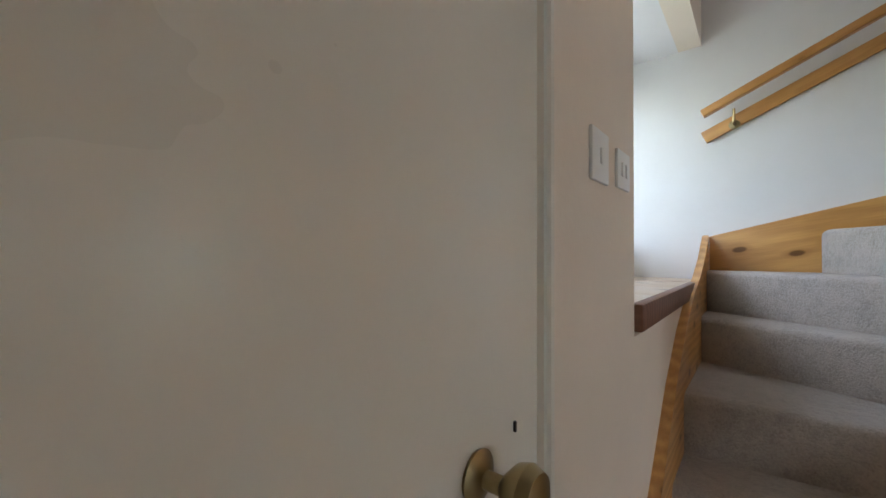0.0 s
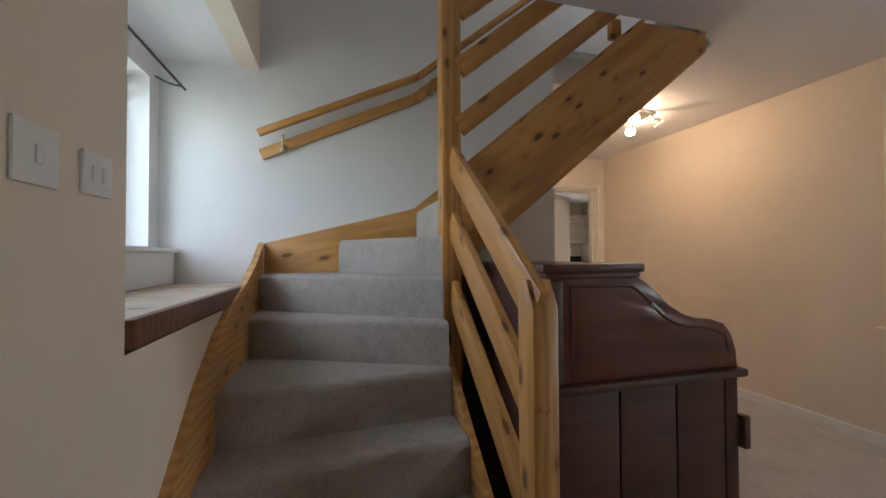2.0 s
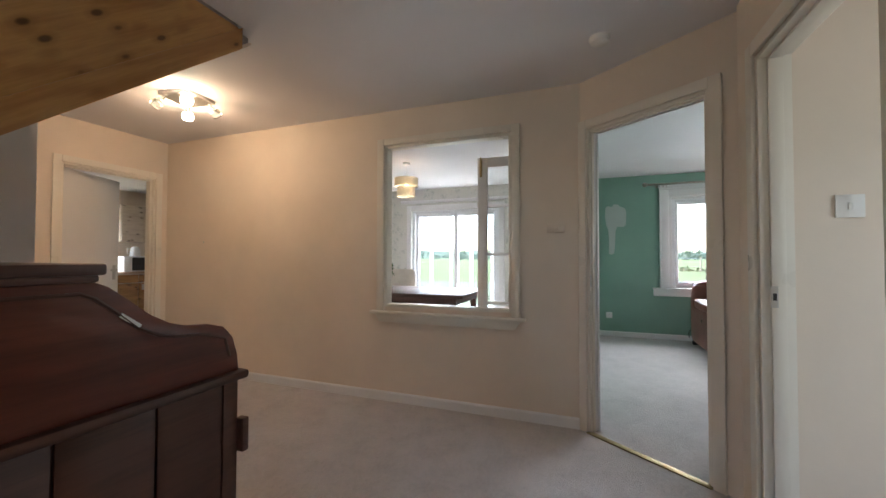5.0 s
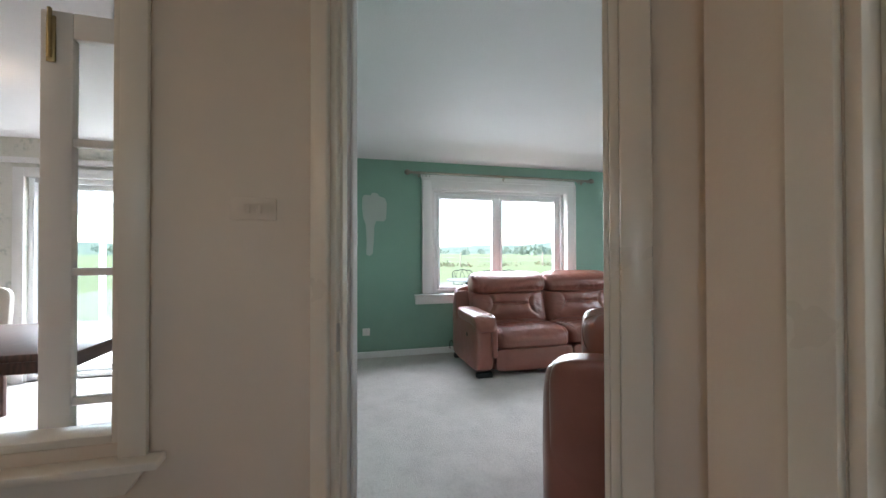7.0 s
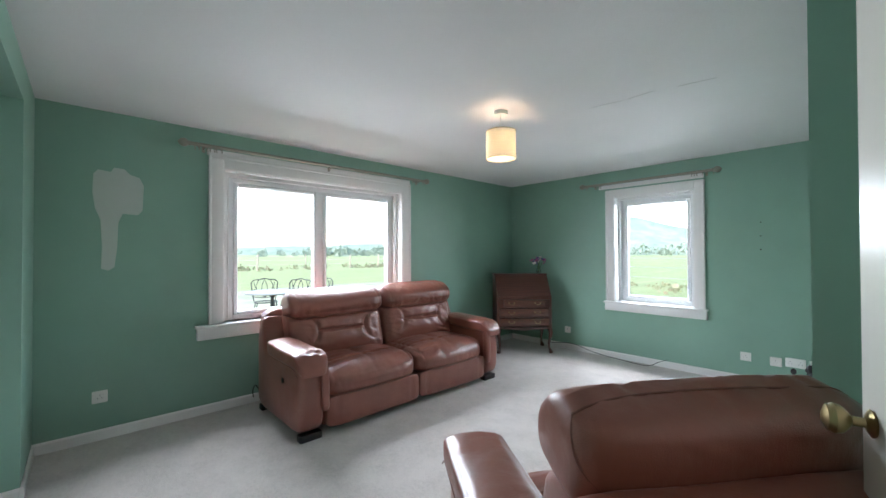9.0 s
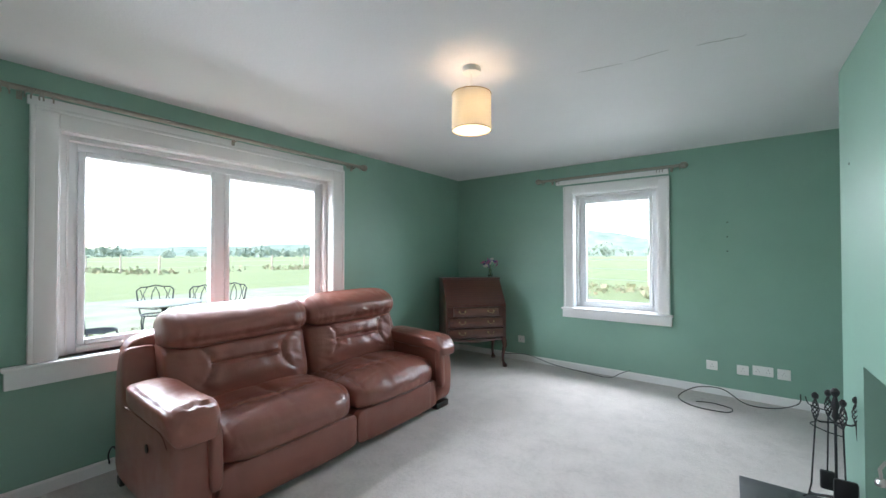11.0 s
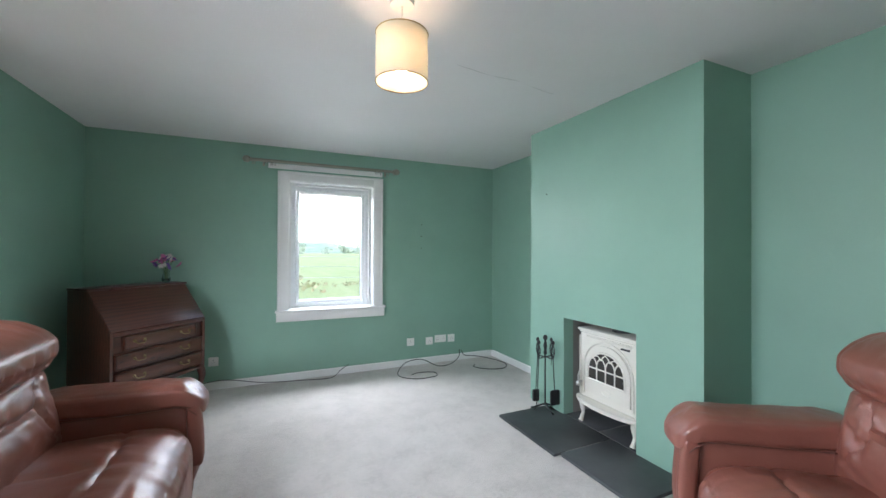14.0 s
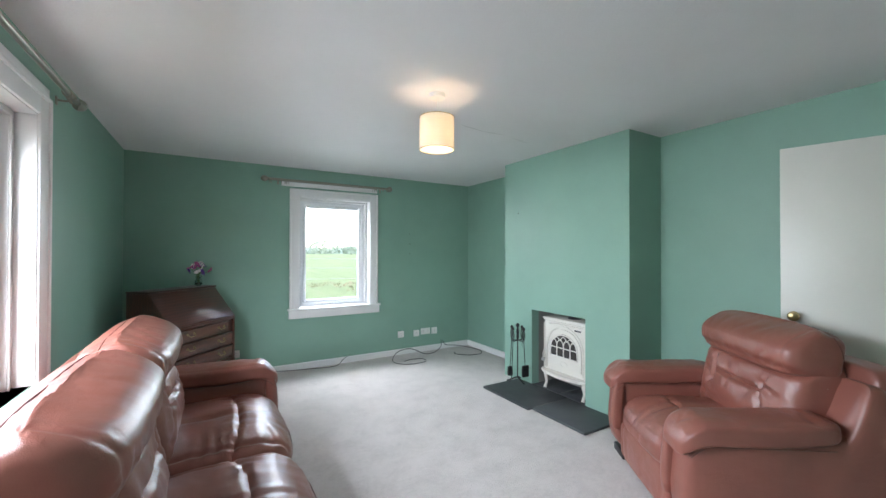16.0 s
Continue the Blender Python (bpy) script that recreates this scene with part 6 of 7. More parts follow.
boxpart("back_post", (5.985, 6.03, YA - 0.02, YA + 0.006, 0.735, 1.1), OAK_DARK, DK, "carved dark corner post", 0.01)
boxpart("worktop", (5.165, 6.07, YB - 0.025, YA + 0.025, 0.70, 0.735), OAK_DARK, DK, "moulded dark worktop edge", 0.012)
for y in (YA - 0.03, YB):
    boxpart("side_panel", (5.2, 6.03, y, y + 0.02, 0.06, 0.70), OAK_DARK, DK, "", 0.003)
    o = y + 0.02 if y > -7 else y - 0.008
    for x0, x1 in ((5.2, 5.262), (5.269, 5.50), (5.507, 5.755), (5.762, 6.03)):
        boxpart("side_board", (x0, x1, o, o + 0.012, 0.075, 0.70), OAK_DARK, DK, "", 0.004)
    boxpart("plinth", (5.195, 6.035, o, o + 0.018, 0.0, 0.073), OAK_DARK, DK, "", 0.005)
for x0, x1, y0, y1 in ((5.2, 6.03, -6.93, YA - 0.035), (5.2, 6.03, YB + 0.02, -7.14)):
    boxpart("pedestal", (x0 + 0.015, x1, y0, y1, 0.02, 0.70), OAK_DARK, DK, "drawer pedestal", 0.004)
    for k in range(4):
        d = boxpart("drawer", (x0 - 0.003, x0 + 0.015, y0 + 0.02, y1 - 0.02, 0.06 + k * 0.158, 0.205 + k * 0.158), OAK_DARK, DK, "", 0.004)
        boxpart("handle", (x0 - 0.022, x0 - 0.003, (y0 + y1) / 2 - 0.06, (y0 + y1) / 2 + 0.06, 0.12 + k * 0.158, 0.145 + k * 0.158), OAK_DARK, d, "carved wooden pull", 0.008)
boxpart("hinge_block", (5.17, 5.2, -6.51, -6.47, 0.42, 0.55), OAK_DARK, DK, "", 0.006)
# pale strip laid on the moulding to stand for a bright slot
bm = bm_new()
box(bm, -0.035, 0.035, 0, 0.003, -0.007, 0.007, 0.002, m=Matrix.Translation((5.585, YA + 0.002, 0.985)) @ Matrix.Rotation(radians(-38), 4, "Y"))
part("paper_slip", bm, PLASTIC, DK, "short pale strip on the moulding, in place of a bright slot")


# unseen glazed door, made up so that the lobby fill lamp has an opening
FD = thing("door_7", "unseen white framed glazed door, added in the lobby for its fill lamp", "door", kind="structure")
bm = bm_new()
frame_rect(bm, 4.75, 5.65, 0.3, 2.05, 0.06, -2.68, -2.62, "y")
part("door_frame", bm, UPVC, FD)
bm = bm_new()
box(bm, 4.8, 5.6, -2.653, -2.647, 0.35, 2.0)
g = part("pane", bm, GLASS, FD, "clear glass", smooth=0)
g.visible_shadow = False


# ---- dining room, seen through the internal window ----
DT = thing("dining_table", "dark wooden dining table with a polished top", "table")
boxpart("tabletop", (1.25, 2.3, -8.1, -6.5, 0.72, 0.76), OAK_DARK, DT, "polished dark tabletop", 0.008)
boxpart("apron", (1.33, 2.22, -8.0, -6.6, 0.64, 0.72), OAK_DARK, DT, "", 0.004)
for x in (1.34, 2.14):
    for y in (-8.0, -6.68):
        boxpart("leg", (x, x + 0.07, y, y + 0.07, 0, 0.64), OAK_DARK, DT, "", 0.006)
PALE = leather_mat("cream_leather", (0.72, 0.68, 0.6))


def dining_chair(place):
    c = thing("dining_chair", "cream high-backed upholstered dining chair at the table", "chair", place, "chairs round the table")
    bm = bm_new()
    puff(bm, 0.22, 0.22, 0.05, Matrix.Translation((0, 0, 0.45)), 8, 6, (0, 0, 0.01))
    part("seat", bm, PALE, c)
    bm = bm_new()
    puff(bm, 0.22, 0.035, 0.28, Matrix.Translation((0, 0.21, 0.72)) @ Matrix.Rotation(radians(-6), 4, "X"), 8, 7, (0, 0.01, 0))
    part("backrest", bm, PALE, c)
    for x in (-0.18, 0.18):
        for y in (-0.18, 0.2):
            boxpart("leg", (x - 0.018, x + 0.018, y - 0.018, y + 0.018, 0, 0.42), OAK_DARK, c, "", 0.003)
    return c


ch = dining_chair(Matrix.Translation((1.12, -7.92, 0)) @ rot_z(90))
DL = thing("pendant_lamp", "two-tier cream drum pendant lamp, lit, over the table", "lamp", Matrix.Translation((1.865, -7.4, 0)))
for nm, r, z0, z1 in (("upper_shade", 0.155, 2.09, 2.2), ("lower_shade", 0.115, 1.96, 2.09)):
    bm = bm_new()
    lathe(bm, [(r, z0), (r, z1)], 32, cap=False)
    lathe(bm, [(r - 0.002, z0), (r - 0.002, z1)], 32, cap=False)
    part(nm, bm, SHADE, DL, "cream fabric drum shade")
bm = bm_new()
tube(bm, [(0, 0, 2.12), (0, 0, 2.4)], 0.003, 6)
lathe(bm, [(0.045, 2.375), (0.045, 2.399)], 16)
part("cord", bm, PLASTIC, DL, "white flex and ceiling rose")
bm = bm_new()
lathe(bm, [(0.005, 2.0), (0.025, 2.01), (0.03, 2.035), (0.014, 2.08), (0.014, 2.12)], 14)
part("bulb", bm, BULB, DL, "lit warm bulb")
LEAF = mat("plant_leaf", (0.05, 0.12, 0.025), 0.5)
PL = thing("house_plant", "small green house plant in a white pot on the table", "plant", Matrix.Translation((1.32, -7.98, 0.76)))
bm = bm_new()
lathe(bm, [(0.05, 0), (0.065, 0.1), (0.058, 0.1), (0.05, 0.08)], 18)
part("pot", bm, PLASTIC, PL, "white pot")
bm = bm_new()
rnd = random.Random(9)
for i in range(60):
    a, t, r = rnd.uniform(0, 6.28), rnd.uniform(0.12, 0.32), rnd.uniform(0.03, 0.14)
    o = Vector((r * math.cos(a), r * math.sin(a), t))
    s = rnd.uniform(0.03, 0.05)
    q = Euler((rnd.uniform(-1, 1), rnd.uniform(-1, 1), a)).to_matrix()
    bm.faces.new([bm.verts.new(o + q @ Vector(p) * s) for p in ((-1, 0, 0), (0, -0.4, 0.1), (1, 0, -0.1), (0, 0.4, 0.1))])
part("leaves", bm, LEAF, PL, smooth=0)

# patio doors and conservatory
PW = thing("door_6", "white sliding patio doors to the conservatory", "patio doors", kind="structure")
bm = bm_new()
frame_rect(bm, PD[0], PD[1], PD[2], PD[3], 0.05, -0.14, -0.04, "x")
part("outer_frame", bm, UPVC, PW)
for y0, y1, c in ((PD[0] + 0.05, -7.33, -0.11), (-7.40, PD[1] - 0.05, -0.07)):
    bm = bm_new()
    frame_rect(bm, y0, y1, 0.05, PD[3] - 0.05, 0.06, c - 0.02, c + 0.02, "x")
    d = part("sliding_panel", bm, UPVC, PW)
    bm = bm_new()
    box(bm, c - 0.003, c + 0.003, y0 + 0.05, y1 - 0.05, 0.1, PD[3] - 0.1)
    g = part("pane", bm, GLASS, d, "clear glass", smooth=0)
    g.visible_shadow = False
boxpart("architrave", (0.0, 0.02, PD[0] - 0.09, PD[0], 0, PD[3] + 0.09), GLOSS, PW, "", 0.004)
boxpart("architrave", (0.0, 0.02, PD[1], PD[1] + 0.09, 0, PD[3] + 0.09), GLOSS, PW, "", 0.004)
boxpart("architrave", (0.0, 0.02, PD[0], PD[1], PD[3], PD[3] + 0.09), GLOSS, PW, "", 0.004)
boxpart("curtain_batten", (0.0, 0.05, PD[0] - 0.2, PD[1] + 0.2, PD[3] + 0.13, PD[3] + 0.18), GLOSS, PW, "white curtain batten", 0.004)
CO = thing("conservatory", "white framed glass conservatory behind the patio doors", "conservatory", kind="structure")
TILE = paint("pale_floor_tiles", (0.6, 0.57, 0.52), 0.4, 0.06)
boxpart("floor", (-2.6, -0.25, -9.4, -5.7, -0.35, -0.02), TILE, CO, "pale tiled floor", 0)
for i in range(8):
    y = -9.35 + i * 0.515
    boxpart("post", (-2.56, -2.49, y - 0.035, y + 0.035, -0.02, 2.05), UPVC, CO, "", 0.006)
    board("roof_bar", (-2.52, y, 2.08), (-0.26, y, 2.75), 0.06, 0.05, UPVC, CO)
for z0, z1 in ((-0.02, 0.06), (1.9, 2.05)):
    boxpart("rail", (-2.57, -2.48, -9.4, -5.7, z0, z1), UPVC, CO, "", 0.006)
for y in (-9.36, -5.74):
    for x in (-1.9, -1.1, -0.3):
        boxpart("post", (x - 0.03, x + 0.03, y - 0.03, y + 0.03, -0.02, 2.1), UPVC, CO, "", 0.006)
bm = bm_new()
box(bm, -2.53, -2.525, -9.35, -5.75, 0.0, 2.0)
g = part("pane", bm, GLASS, CO, "clear glass", smooth=0)
g.visible_shadow = False

# ---- kitchen, seen through the far doorway ----
KW = wood("kitchen_oak", (0.22, 0.1, 0.03), (0.45, 0.24, 0.09), 0.4)
for i in range(4):
    x = 1.25 + i * 0.6
    k = thing("kitchen_cabinet", "oak fronted kitchen base cabinet under the worktop", "cabinet", group="kitchen cabinets")
    boxpart("body", (x, x + 0.598, -13.195, -12.64, 0.0, 0.88), GLOSS, k, "white cabinet body", 0.002)
    d = boxpart("door", (x + 0.004, x + 0.594, -12.638, -12.62, 0.1, 0.72), KW, k, "", 0.004)
    boxpart("handle", (x + 0.5, x + 0.55, -12.62, -12.6, 0.6, 0.7), STEEL, d, "", 0.004)
    boxpart("drawer", (x + 0.004, x + 0.594, -12.638, -12.62, 0.73, 0.87), KW, k, "", 0.004)
tagged(boxpart("worktop", (1.22, 3.66, -13.19, -12.59, 0.88, 0.92), SILL_WOOD, None, "", 0.006), "pale laminate kitchen worktop on the cabinets", "worktop")
MW = thing("microwave", "white microwave oven on the kitchen worktop", "microwave")
boxpart("body", (1.55, 2.03, -13.1, -12.72, 0.92, 1.19), UPVC, MW, "", 0.008)
boxpart("door", (1.57, 1.9, -12.72, -12.705, 0.94, 1.17), DARK, MW, "dark glass door", 0.004)
boxpart("control_panel", (1.91, 2.02, -12.72, -12.708, 0.94, 1.17), PLASTIC, MW, "", 0.003)
KE = thing("kettle", "white plastic kettle on the microwave", "kettle", Matrix.Translation((1.75, -12.9, 1.19)))
bm = bm_new()
lathe(bm, [(0.075, 0), (0.08, 0.02), (0.068, 0.13), (0.05, 0.17), (0.01, 0.185)], 20)
part("body", bm, PLASTIC, KE)
bm = bm_new()
tube(bm, [(0.06, 0, 0.15), (0.12, 0, 0.14), (0.125, 0, 0.06), (0.08, 0, 0.03)], 0.01, 8)
part("handle", bm, PLASTIC, KE)
KWP = wood("pale_limed_oak", (0.42, 0.33, 0.24), (0.62, 0.53, 0.42), 0.45)
WC = thing("wall_cabinet", "pale limed oak kitchen wall cabinet over the worktop", "cabinet", group="kitchen cabinets")
boxpart("body", (1.25, 2.0, -13.195, -12.88, 1.45, 2.1), KWP, WC, "", 0.003)
boxpart("door", (1.26, 1.62, -12.88, -12.862, 1.46, 2.09), KWP, WC, "", 0.006)
boxpart("door", (1.63, 1.99, -12.88, -12.862, 1.46, 2.09), KWP, WC, "", 0.006)
K5 = thing("window_5", "white framed kitchen window", "window", kind="structure")
bm = bm_new()
frame_rect(bm, 2.1, 3.3, 1.1, 2.0, 0.06, -13.29, -13.22, "y")
part("window_frame", bm, UPVC, K5)
bm = bm_new()
box(bm, 2.15, 3.25, -13.26, -13.255, 1.15, 1.95)
g = part("pane", bm, GLASS, K5, "clear glass", smooth=0)
g.visible_shadow = False


# the hall block stands a little further east than it was drawn
for ob in [o for o in hall_block + [o for o in bpy.data.objects if o not in before_hall] if o.parent is None]:
    ob.matrix_basis = Matrix.Translation((0.044, 0, 0)) @ ob.matrix_basis


# ---- the doorway between hall and living room, and the recess door ----
q0, q1 = ha + ddir * D0, ha + ddir * D1
t, L = architrave("door_frame_1", q0, q1, 2.06, nrm, 0.06, 0.018, IVORY, "white painted surround of the living room doorway")
lining(t, L, 2.06, 0.05, IVORY)
boxpart("strike_plate", (0.0205, 0.0225, -0.014, 0.0, 0.98, 1.06), STEEL, t, "worn steel strike plate", 0.0)
q0, q1 = DA + ddir * D0, DA + ddir * D1L
t, L = architrave("door_frame_1", q0, q1, 2.06, -nrm, 0.06, 0.018, GLOSS, "white painted surround of the living room doorway")
lining(t, L, 2.06, 0.048, GLOSS)
bm = bm_new()
box(bm, 0, D1 - D0, -0.025, 0.02, 0.0, 0.007, 0.003)
th = part("threshold", bm, GOLD, None, "", Matrix.Translation((*(ha + ddir * D0), 0)) @ Matrix.Rotation(math.atan2(ddir.y, ddir.x), 4, "Z"))
tagged(th, "thin brass carpet strip across the doorway", "threshold", kind="structure")
t, L = architrave("door_frame_5", (0.89, -5.468), (1.66, -5.468), 2.04, (0, 1), 0.07, 0.018, GLOSS, "white painted surround of the dining room door")
lining(t, L, 2.04, 0.15)
for z in (0.35, 1.05, 1.75):
    boxpart("hinge", (0.02, 0.0345, -0.06, -0.035, z, z + 0.09), GLOSS, t, "small hinge painted over in white", 0.001)
D5 = thing("door_5", "closed white flush door to the dining room", "door", kind="structure")
boxpart("leaf", (0.925, 1.625, -5.575, -5.535, 0.008, 2.015), GLOSS, D5, "", 0.004)
knob(D5, 1.56, -5.535, 1.0, 180)


# ---- outside: garden furniture, fence, trees, hills ----
GZ = -0.06
GRAVEL = paint("pale_patio_gravel", (0.30, 0.31, 0.205), 0.9, 0.15, (0.22, 0.25, 0.12), 0.6, 0.8)
bm = bm_new()
bmesh.ops.create_grid(bm, x_segments=24, y_segments=30, size=1)
for v in bm.verts:
    n = noise.noise(Vector((v.co.x * 4, v.co.y * 4, 0)))
    v.co = Vector((-6.4 + v.co.x * (6.0 + 0.7 * n), -2.5 + v.co.y * (11.0 + 0.8 * n), GZ + 0.012 + 0.012 * n))
structure("patio", bm, GRAVEL, "pale gravel and worn grass between house and field", "pavement", 40)
STONE = paint("grey_edging_stone", (0.3, 0.28, 0.25), 0.85, 0.2, pit=0.5)
rnd = random.Random(12)
EDG = thing("stone_edging", "row of rough grey stones along the patio edge", "edging", kind="structure")
for i in range(44):
    bm = bm_new()
    bmesh.ops.create_icosphere(bm, subdivisions=1, radius=1)
    for v in bm.verts:
        v.co *= 1 + 0.3 * noise.noise(v.co * 1.7 + Vector((i * 3.1, 0, 0)))
        v.co = Vector((v.co.x * rnd.uniform(0.1, 0.16), v.co.y * 0.16, v.co.z * 0.09))
    bmesh.ops.translate(bm, verts=bm.verts, vec=(-4.7 + rnd.uniform(-0.25, 0.25), -9.4 + i * 0.32, GZ + 0.05))
    part("stone", bm, STONE, EDG)


def iron_chair(place, label="black cast-iron garden chair with a scrolled back"):
    c = thing("garden_chair", label, "garden chair", place, "chairs round the garden table")
    bm = bm_new()
    ring = [(0.21 * math.cos(k), 0.2 * math.sin(k), 0.43) for k in (2 * math.pi * j / 20 for j in range(20))]
    tube(bm, ring, 0.011, 6, closed=True)
    for k in range(7):
        x = -0.18 + 0.06 * k
        w = 0.2 * math.sqrt(max(0.0, 1 - (x / 0.21) ** 2))
        tube(bm, [(x, -w, 0.43), (x, w, 0.43)], 0.006, 5)
    part("seat", bm, IRON, c, "pierced iron seat")
    bm = bm_new()
    top = [(-0.2, 0.18, 0.43), (-0.23, 0.21, 0.62), (-0.25, 0.235, 0.8), (-0.2, 0.245, 0.855), (-0.1, 0.25, 0.86), (0, 0.252, 0.885), (0.1, 0.25, 0.86), (0.2, 0.245, 0.855), (0.25, 0.235, 0.8), (0.23, 0.21, 0.62), (0.2, 0.18, 0.43)]
    tube(bm, top, 0.011, 6)
    for s in (-1, 1):
        tube(bm, [(0, 0.2, 0.5), (s * 0.06, 0.215, 0.62), (s * 0.045, 0.235, 0.76), (0, 0.245, 0.86)], 0.007, 5)
        tube(bm, [(0, 0.2, 0.5), (s * 0.13, 0.215, 0.6), (s * 0.16, 0.232, 0.74), (s * 0.11, 0.245, 0.855)], 0.007, 5)
        tube(bm, [(s * 0.22, 0.205, 0.58), (s * 0.17, 0.225, 0.7), (s * 0.2, 0.24, 0.82)], 0.006, 5)
    tube(bm, [(-0.21, 0.2, 0.52), (0, 0.19, 0.49), (0.21, 0.2, 0.52)], 0.007, 5)
    part("backrest", bm, IRON, c, "scrolled iron backrest")
    for x, y in ((-0.17, -0.14), (0.17, -0.14), (-0.17, 0.15), (0.17, 0.15)):
        bm = bm_new()
        tube(bm, [(x, y, 0.43), (x * 1.12, y * 1.15, 0.3), (x * 1.05, y * 1.1, 0.12), (x * 1.3, y * 1.35, 0.0)], 0.011, 6)
        part("leg", bm, IRON, c)
    return c


TX, TY = -3.42, -2.51
GT = thing("garden_table", "round grey cast-iron garden table on the patio", "garden table", Matrix.Translation((TX, TY, GZ + 0.02)))
GREYIRON = paint("weathered_grey_metal", (0.3, 0.3, 0.29), 0.5, 0.1)
bm = bm_new()
lathe(bm, [(0.44, 0.68), (0.46, 0.69), (0.46, 0.705), (0.44, 0.712)], 32)
part("tabletop", bm, GREYIRON, GT)
bm = bm_new()
lathe(bm, [(0.05, 0.1), (0.025, 0.2), (0.04, 0.4), (0.03, 0.6), (0.09, 0.68)], 12)
for k in range(3):
    a = k * 2.09 + 0.4
    tube(bm, [(0.03 * math.cos(a), 0.03 * math.sin(a), 0.14), (0.2 * math.cos(a), 0.2 * math.sin(a), 0.1), (0.3 * math.cos(a), 0.3 * math.sin(a), 0.0)], 0.016, 6)
part("pedestal", bm, IRON, GT)
first = None
for x, y in ((-4.3, -2.33), (-3.78, -1.98), (-3.3, -3.27), (-3.95, -1.45)):
    a = math.degrees(math.atan2(y - TY, x - TX))
    m = Matrix.Translation((x, y, GZ + 0.02)) @ rot_z(a - 90)
    if first is None:
        first = iron_chair(m)
    else:
        copy_thing(first, m)

POST_WOOD = wood("weathered_post_wood", (0.3, 0.22, 0.15), (0.6, 0.5, 0.4), 0.8, axis=2)
FW = thing("field_fence", "weathered wooden post and wire field fence", "fence")
spots = [(-57 + 4.4 * i, -1.5 + 1.2 * i) for i in range(7)] + [(-31.4 + 0.3 * i, 10.2 + 4.5 * i) for i in range(3)] + [(-30.3 + 6.23 * i, 17.5 - 1.38 * i) for i in range(8)]
for x, y in spots:
    bm = bm_new()
    lathe(bm, [(0.075, 0), (0.07, 1.3), (0.05, 1.36)], 8, Matrix.Translation((x, y, GZ)) @ Matrix.Rotation(rnd.uniform(-0.05, 0.05), 4, "X"))
    part("post", bm, POST_WOOD, FW)
for z in (0.45, 0.85, 1.2):
    bm = bm_new()
    tube(bm, [(x, y, GZ + z) for x, y in spots], 0.006, 4)
    part("wire", bm, STEEL, FW)


def leaf_clump(bm, o, r, n, rnd, flat=0.8, size=0.28):
    """Many small leaf faces round o."""
    for _ in range(n):
        d = Vector((rnd.gauss(0, 1), rnd.gauss(0, 1), rnd.gauss(0, 1) * flat))
        d = d.normalized() * r * rnd.uniform(0.45, 1.0) ** 0.5
        s = r * size * rnd.uniform(0.5, 1.2)
        q = Euler((rnd.uniform(0, 3), rnd.uniform(0, 3), rnd.uniform(0, 3))).to_matrix()
        bm.faces.new([bm.verts.new(o + d + q @ Vector(p) * s) for p in ((-1, -0.5, 0), (0.8, -0.7, 0.2), (1, 0.6, -0.1), (-0.6, 0.8, 0.1))])


TREE = mat("hazy_tree_leaves", (0.06, 0.12, 0.04), 0.8)
# leaf tones lightened so that the colour itself carries the distance haze
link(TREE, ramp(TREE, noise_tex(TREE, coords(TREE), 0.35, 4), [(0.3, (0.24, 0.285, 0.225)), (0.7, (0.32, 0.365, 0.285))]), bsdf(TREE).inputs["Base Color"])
rnd = random.Random(21)
bm = bm_new()
for i in range(260):
    a = radians(rnd.uniform(-25, 125))
    d = rnd.uniform(190, 330)
    o = Vector((-d * math.sin(a), d * math.cos(a), GZ))
    r = rnd.uniform(1.4, 3.6)
    for k in range(rnd.randint(2, 4)):
        leaf_clump(bm, o + Vector((rnd.uniform(-r, r), rnd.uniform(-r, r), r * rnd.uniform(0.5, 1.3))), r * rnd.uniform(0.6, 1.0), 26, rnd)
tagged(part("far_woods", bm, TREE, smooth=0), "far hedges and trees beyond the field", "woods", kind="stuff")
WEED = mat("dry_weeds", (0.25, 0.22, 0.1), 0.9)
link(WEED, ramp(WEED, noise_tex(WEED, coords(WEED), 2.0, 4), [(0.35, (0.2, 0.22, 0.11)), (0.65, (0.36, 0.30, 0.2))]), bsdf(WEED).inputs["Base Color"])
bm = bm_new()
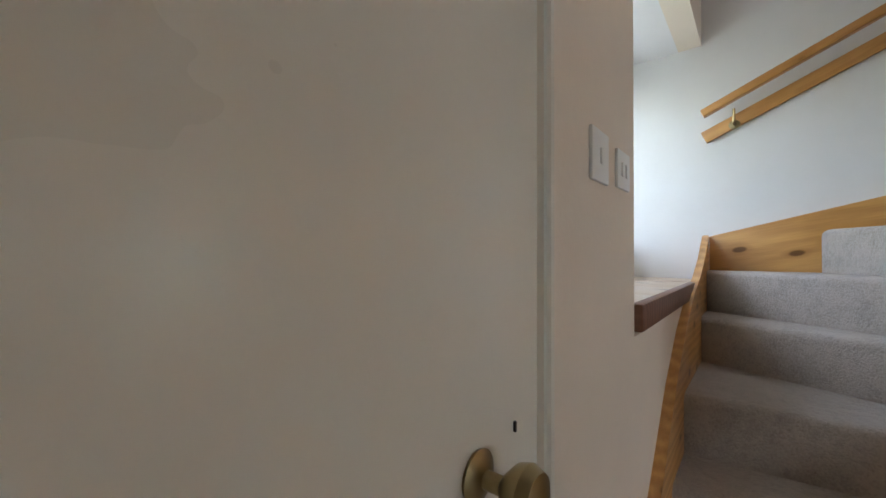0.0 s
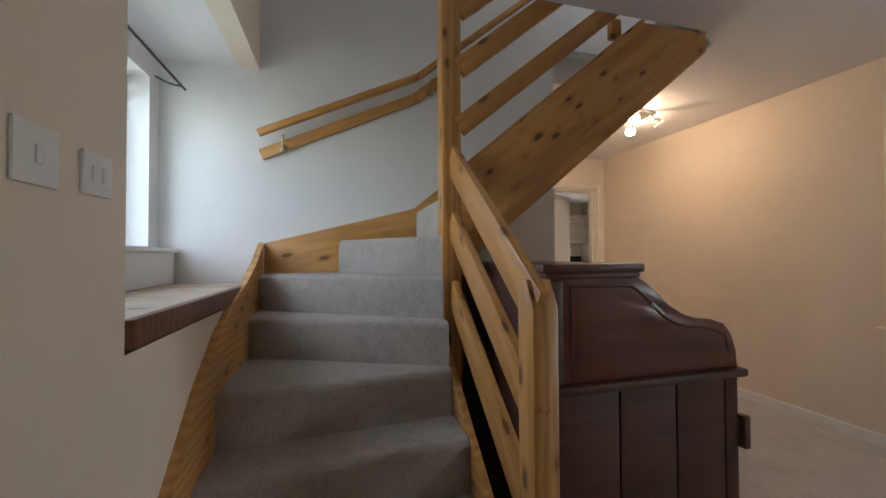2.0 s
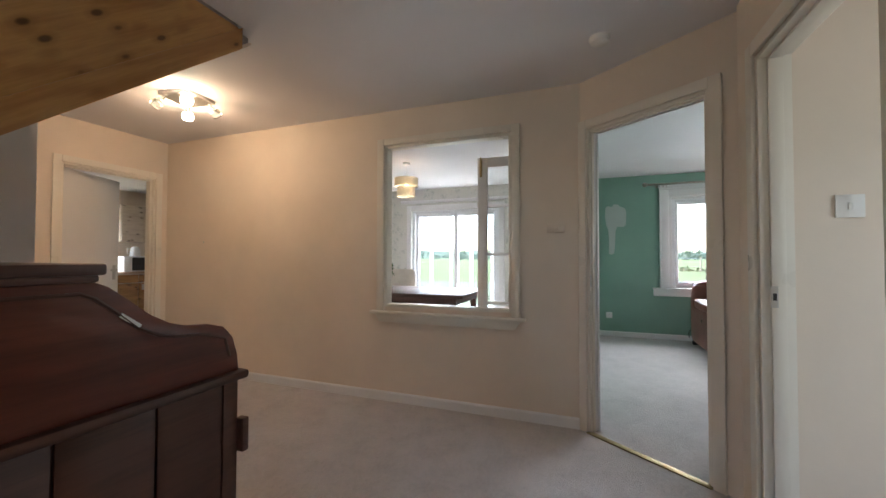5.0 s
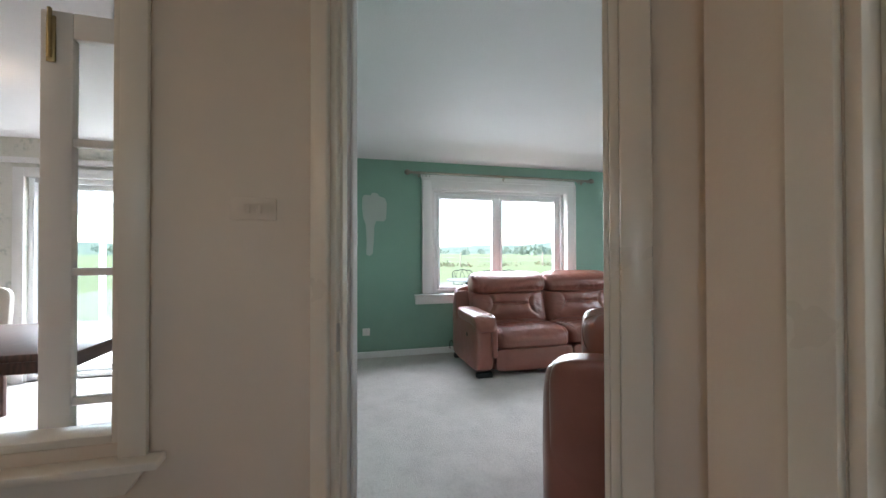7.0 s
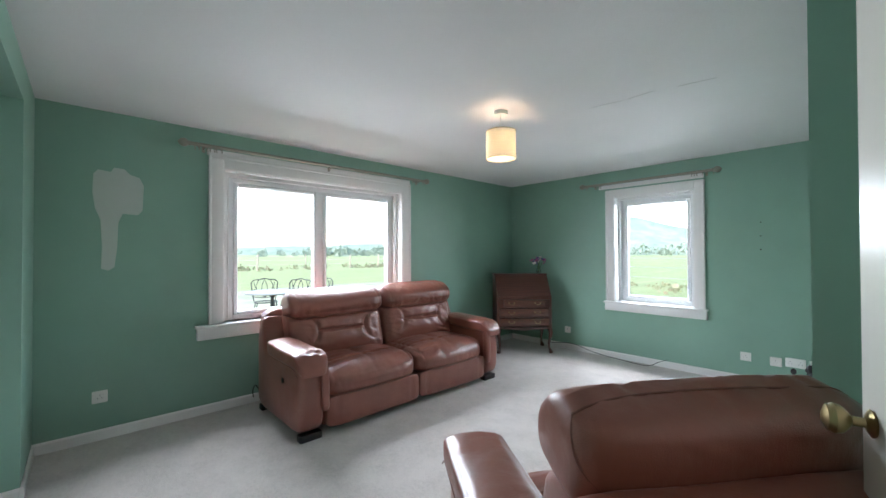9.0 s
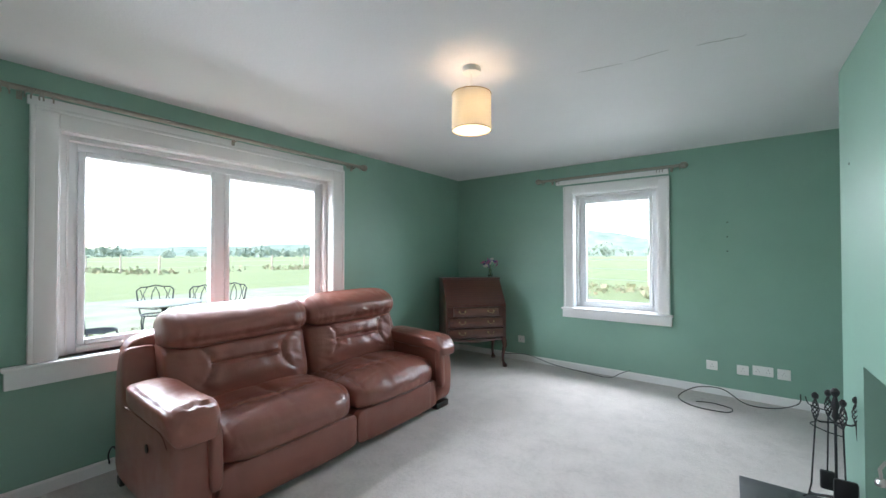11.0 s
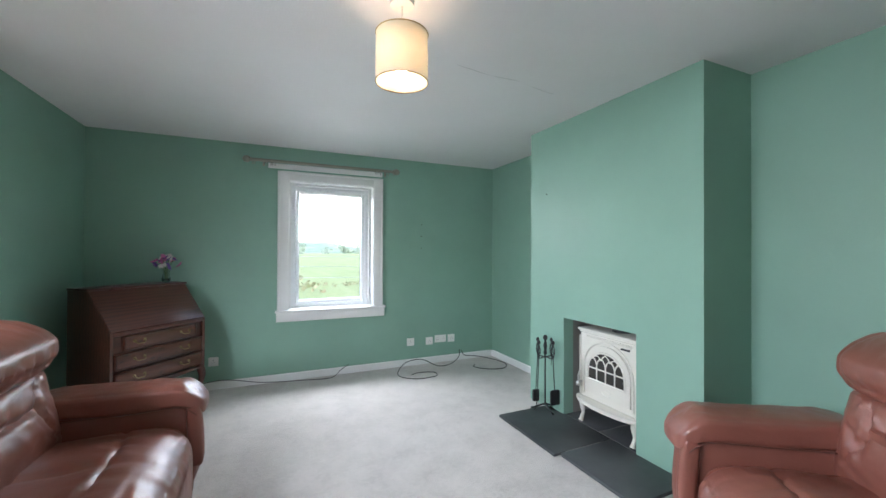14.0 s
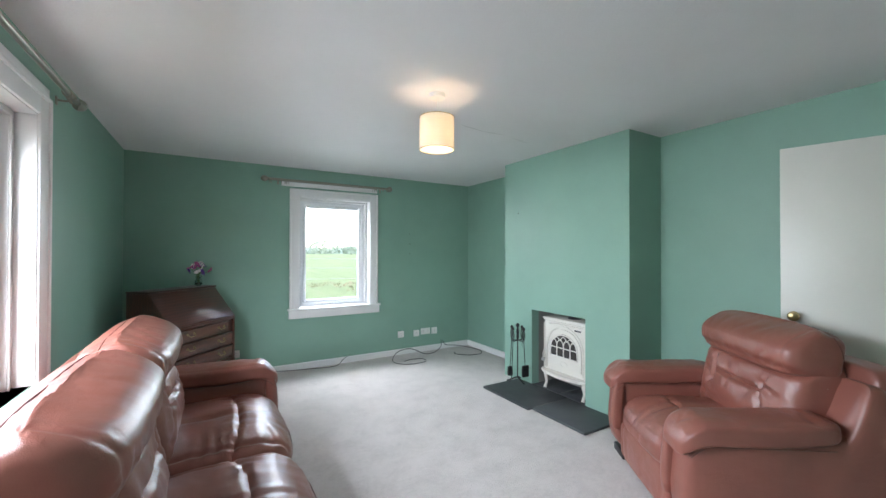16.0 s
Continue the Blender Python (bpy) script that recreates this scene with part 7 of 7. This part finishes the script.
for x, y in spots:
    for k in range(16):
        o = Vector((x + rnd.uniform(-2.2, 2.2), y + rnd.uniform(-1.6, 1.6), GZ + 0.1))
        leaf_clump(bm, o, rnd.uniform(0.15, 0.5), 9, rnd, 0.5, 0.3)
for k in range(260):
    o = Vector((rnd.uniform(-5.6, -4.4), rnd.uniform(-9, 9), GZ + 0.03))
    leaf_clump(bm, o, rnd.uniform(0.05, 0.14), 6, rnd, 0.5, 0.35)
for k in range(170):
    o = Vector((rnd.uniform(-6, 10), rnd.uniform(10.8, 13), GZ + 0.06))
    leaf_clump(bm, o, rnd.uniform(0.06, 0.16), 8, rnd, 0.4, 0.35)
tagged(part("weeds", bm, WEED, smooth=0), "dry weeds and rough grass along the fence", "weeds", kind="stuff")
HILL = mat("hazy_hill_woods", (0.13, 0.19, 0.16), 0.95, spec=0.0)
# haze is mixed into these pale woodland tones
link(HILL, ramp(HILL, noise_tex(HILL, coords(HILL, (1, 1, 2)), 0.07, 7, 0.7), [(0.4, (0.19, 0.24, 0.195)), (0.6, (0.28, 0.325, 0.25))]), bsdf(HILL).inputs["Base Color"])


def ridge(name, label, a0, a1, dist, height, seed, peak=None):
    """A long hill as a curved sheet that falls towards the viewer and away from him."""
    bm = bm_new()
    n = 90
    rows = []
    for i in range(n + 1):
        a = radians(a0 + (a1 - a0) * i / n)
        h = height * (0.75 + 0.5 * noise.fractal(Vector((i * 0.06 + seed, seed, 0)), 0.9, 2.0, 5))
        if peak:
            h += peak[1] * math.exp(-((math.degrees(a) - peak[0]) / peak[2]) ** 2)
        rows.append([bm.verts.new((-(dist + k * dist * 0.12) * math.sin(a), (dist + k * dist * 0.12) * math.cos(a), GZ - 1 + hh * h)) for k, hh in ((-1.6, 0.0), (-0.8, 0.45), (-0.2, 0.9), (0.1, 1.0), (1.0, 0.3))])
    for u, w in zip(rows, rows[1:]):
        for j in range(4):
            bm.faces.new((u[j], w[j], w[j + 1], u[j + 1]))
    return structure(name, bm, HILL, label, "hill", 180)


ridge("backdrop_hill_west", "low wooded hills on the western skyline", 20, 150, 620, 20, 3.0)
ridge("backdrop_hill_north", "wooded hill with a blunt top on the northern skyline", -60, 45, 340, 14, 8.0, (24, 24, 10))
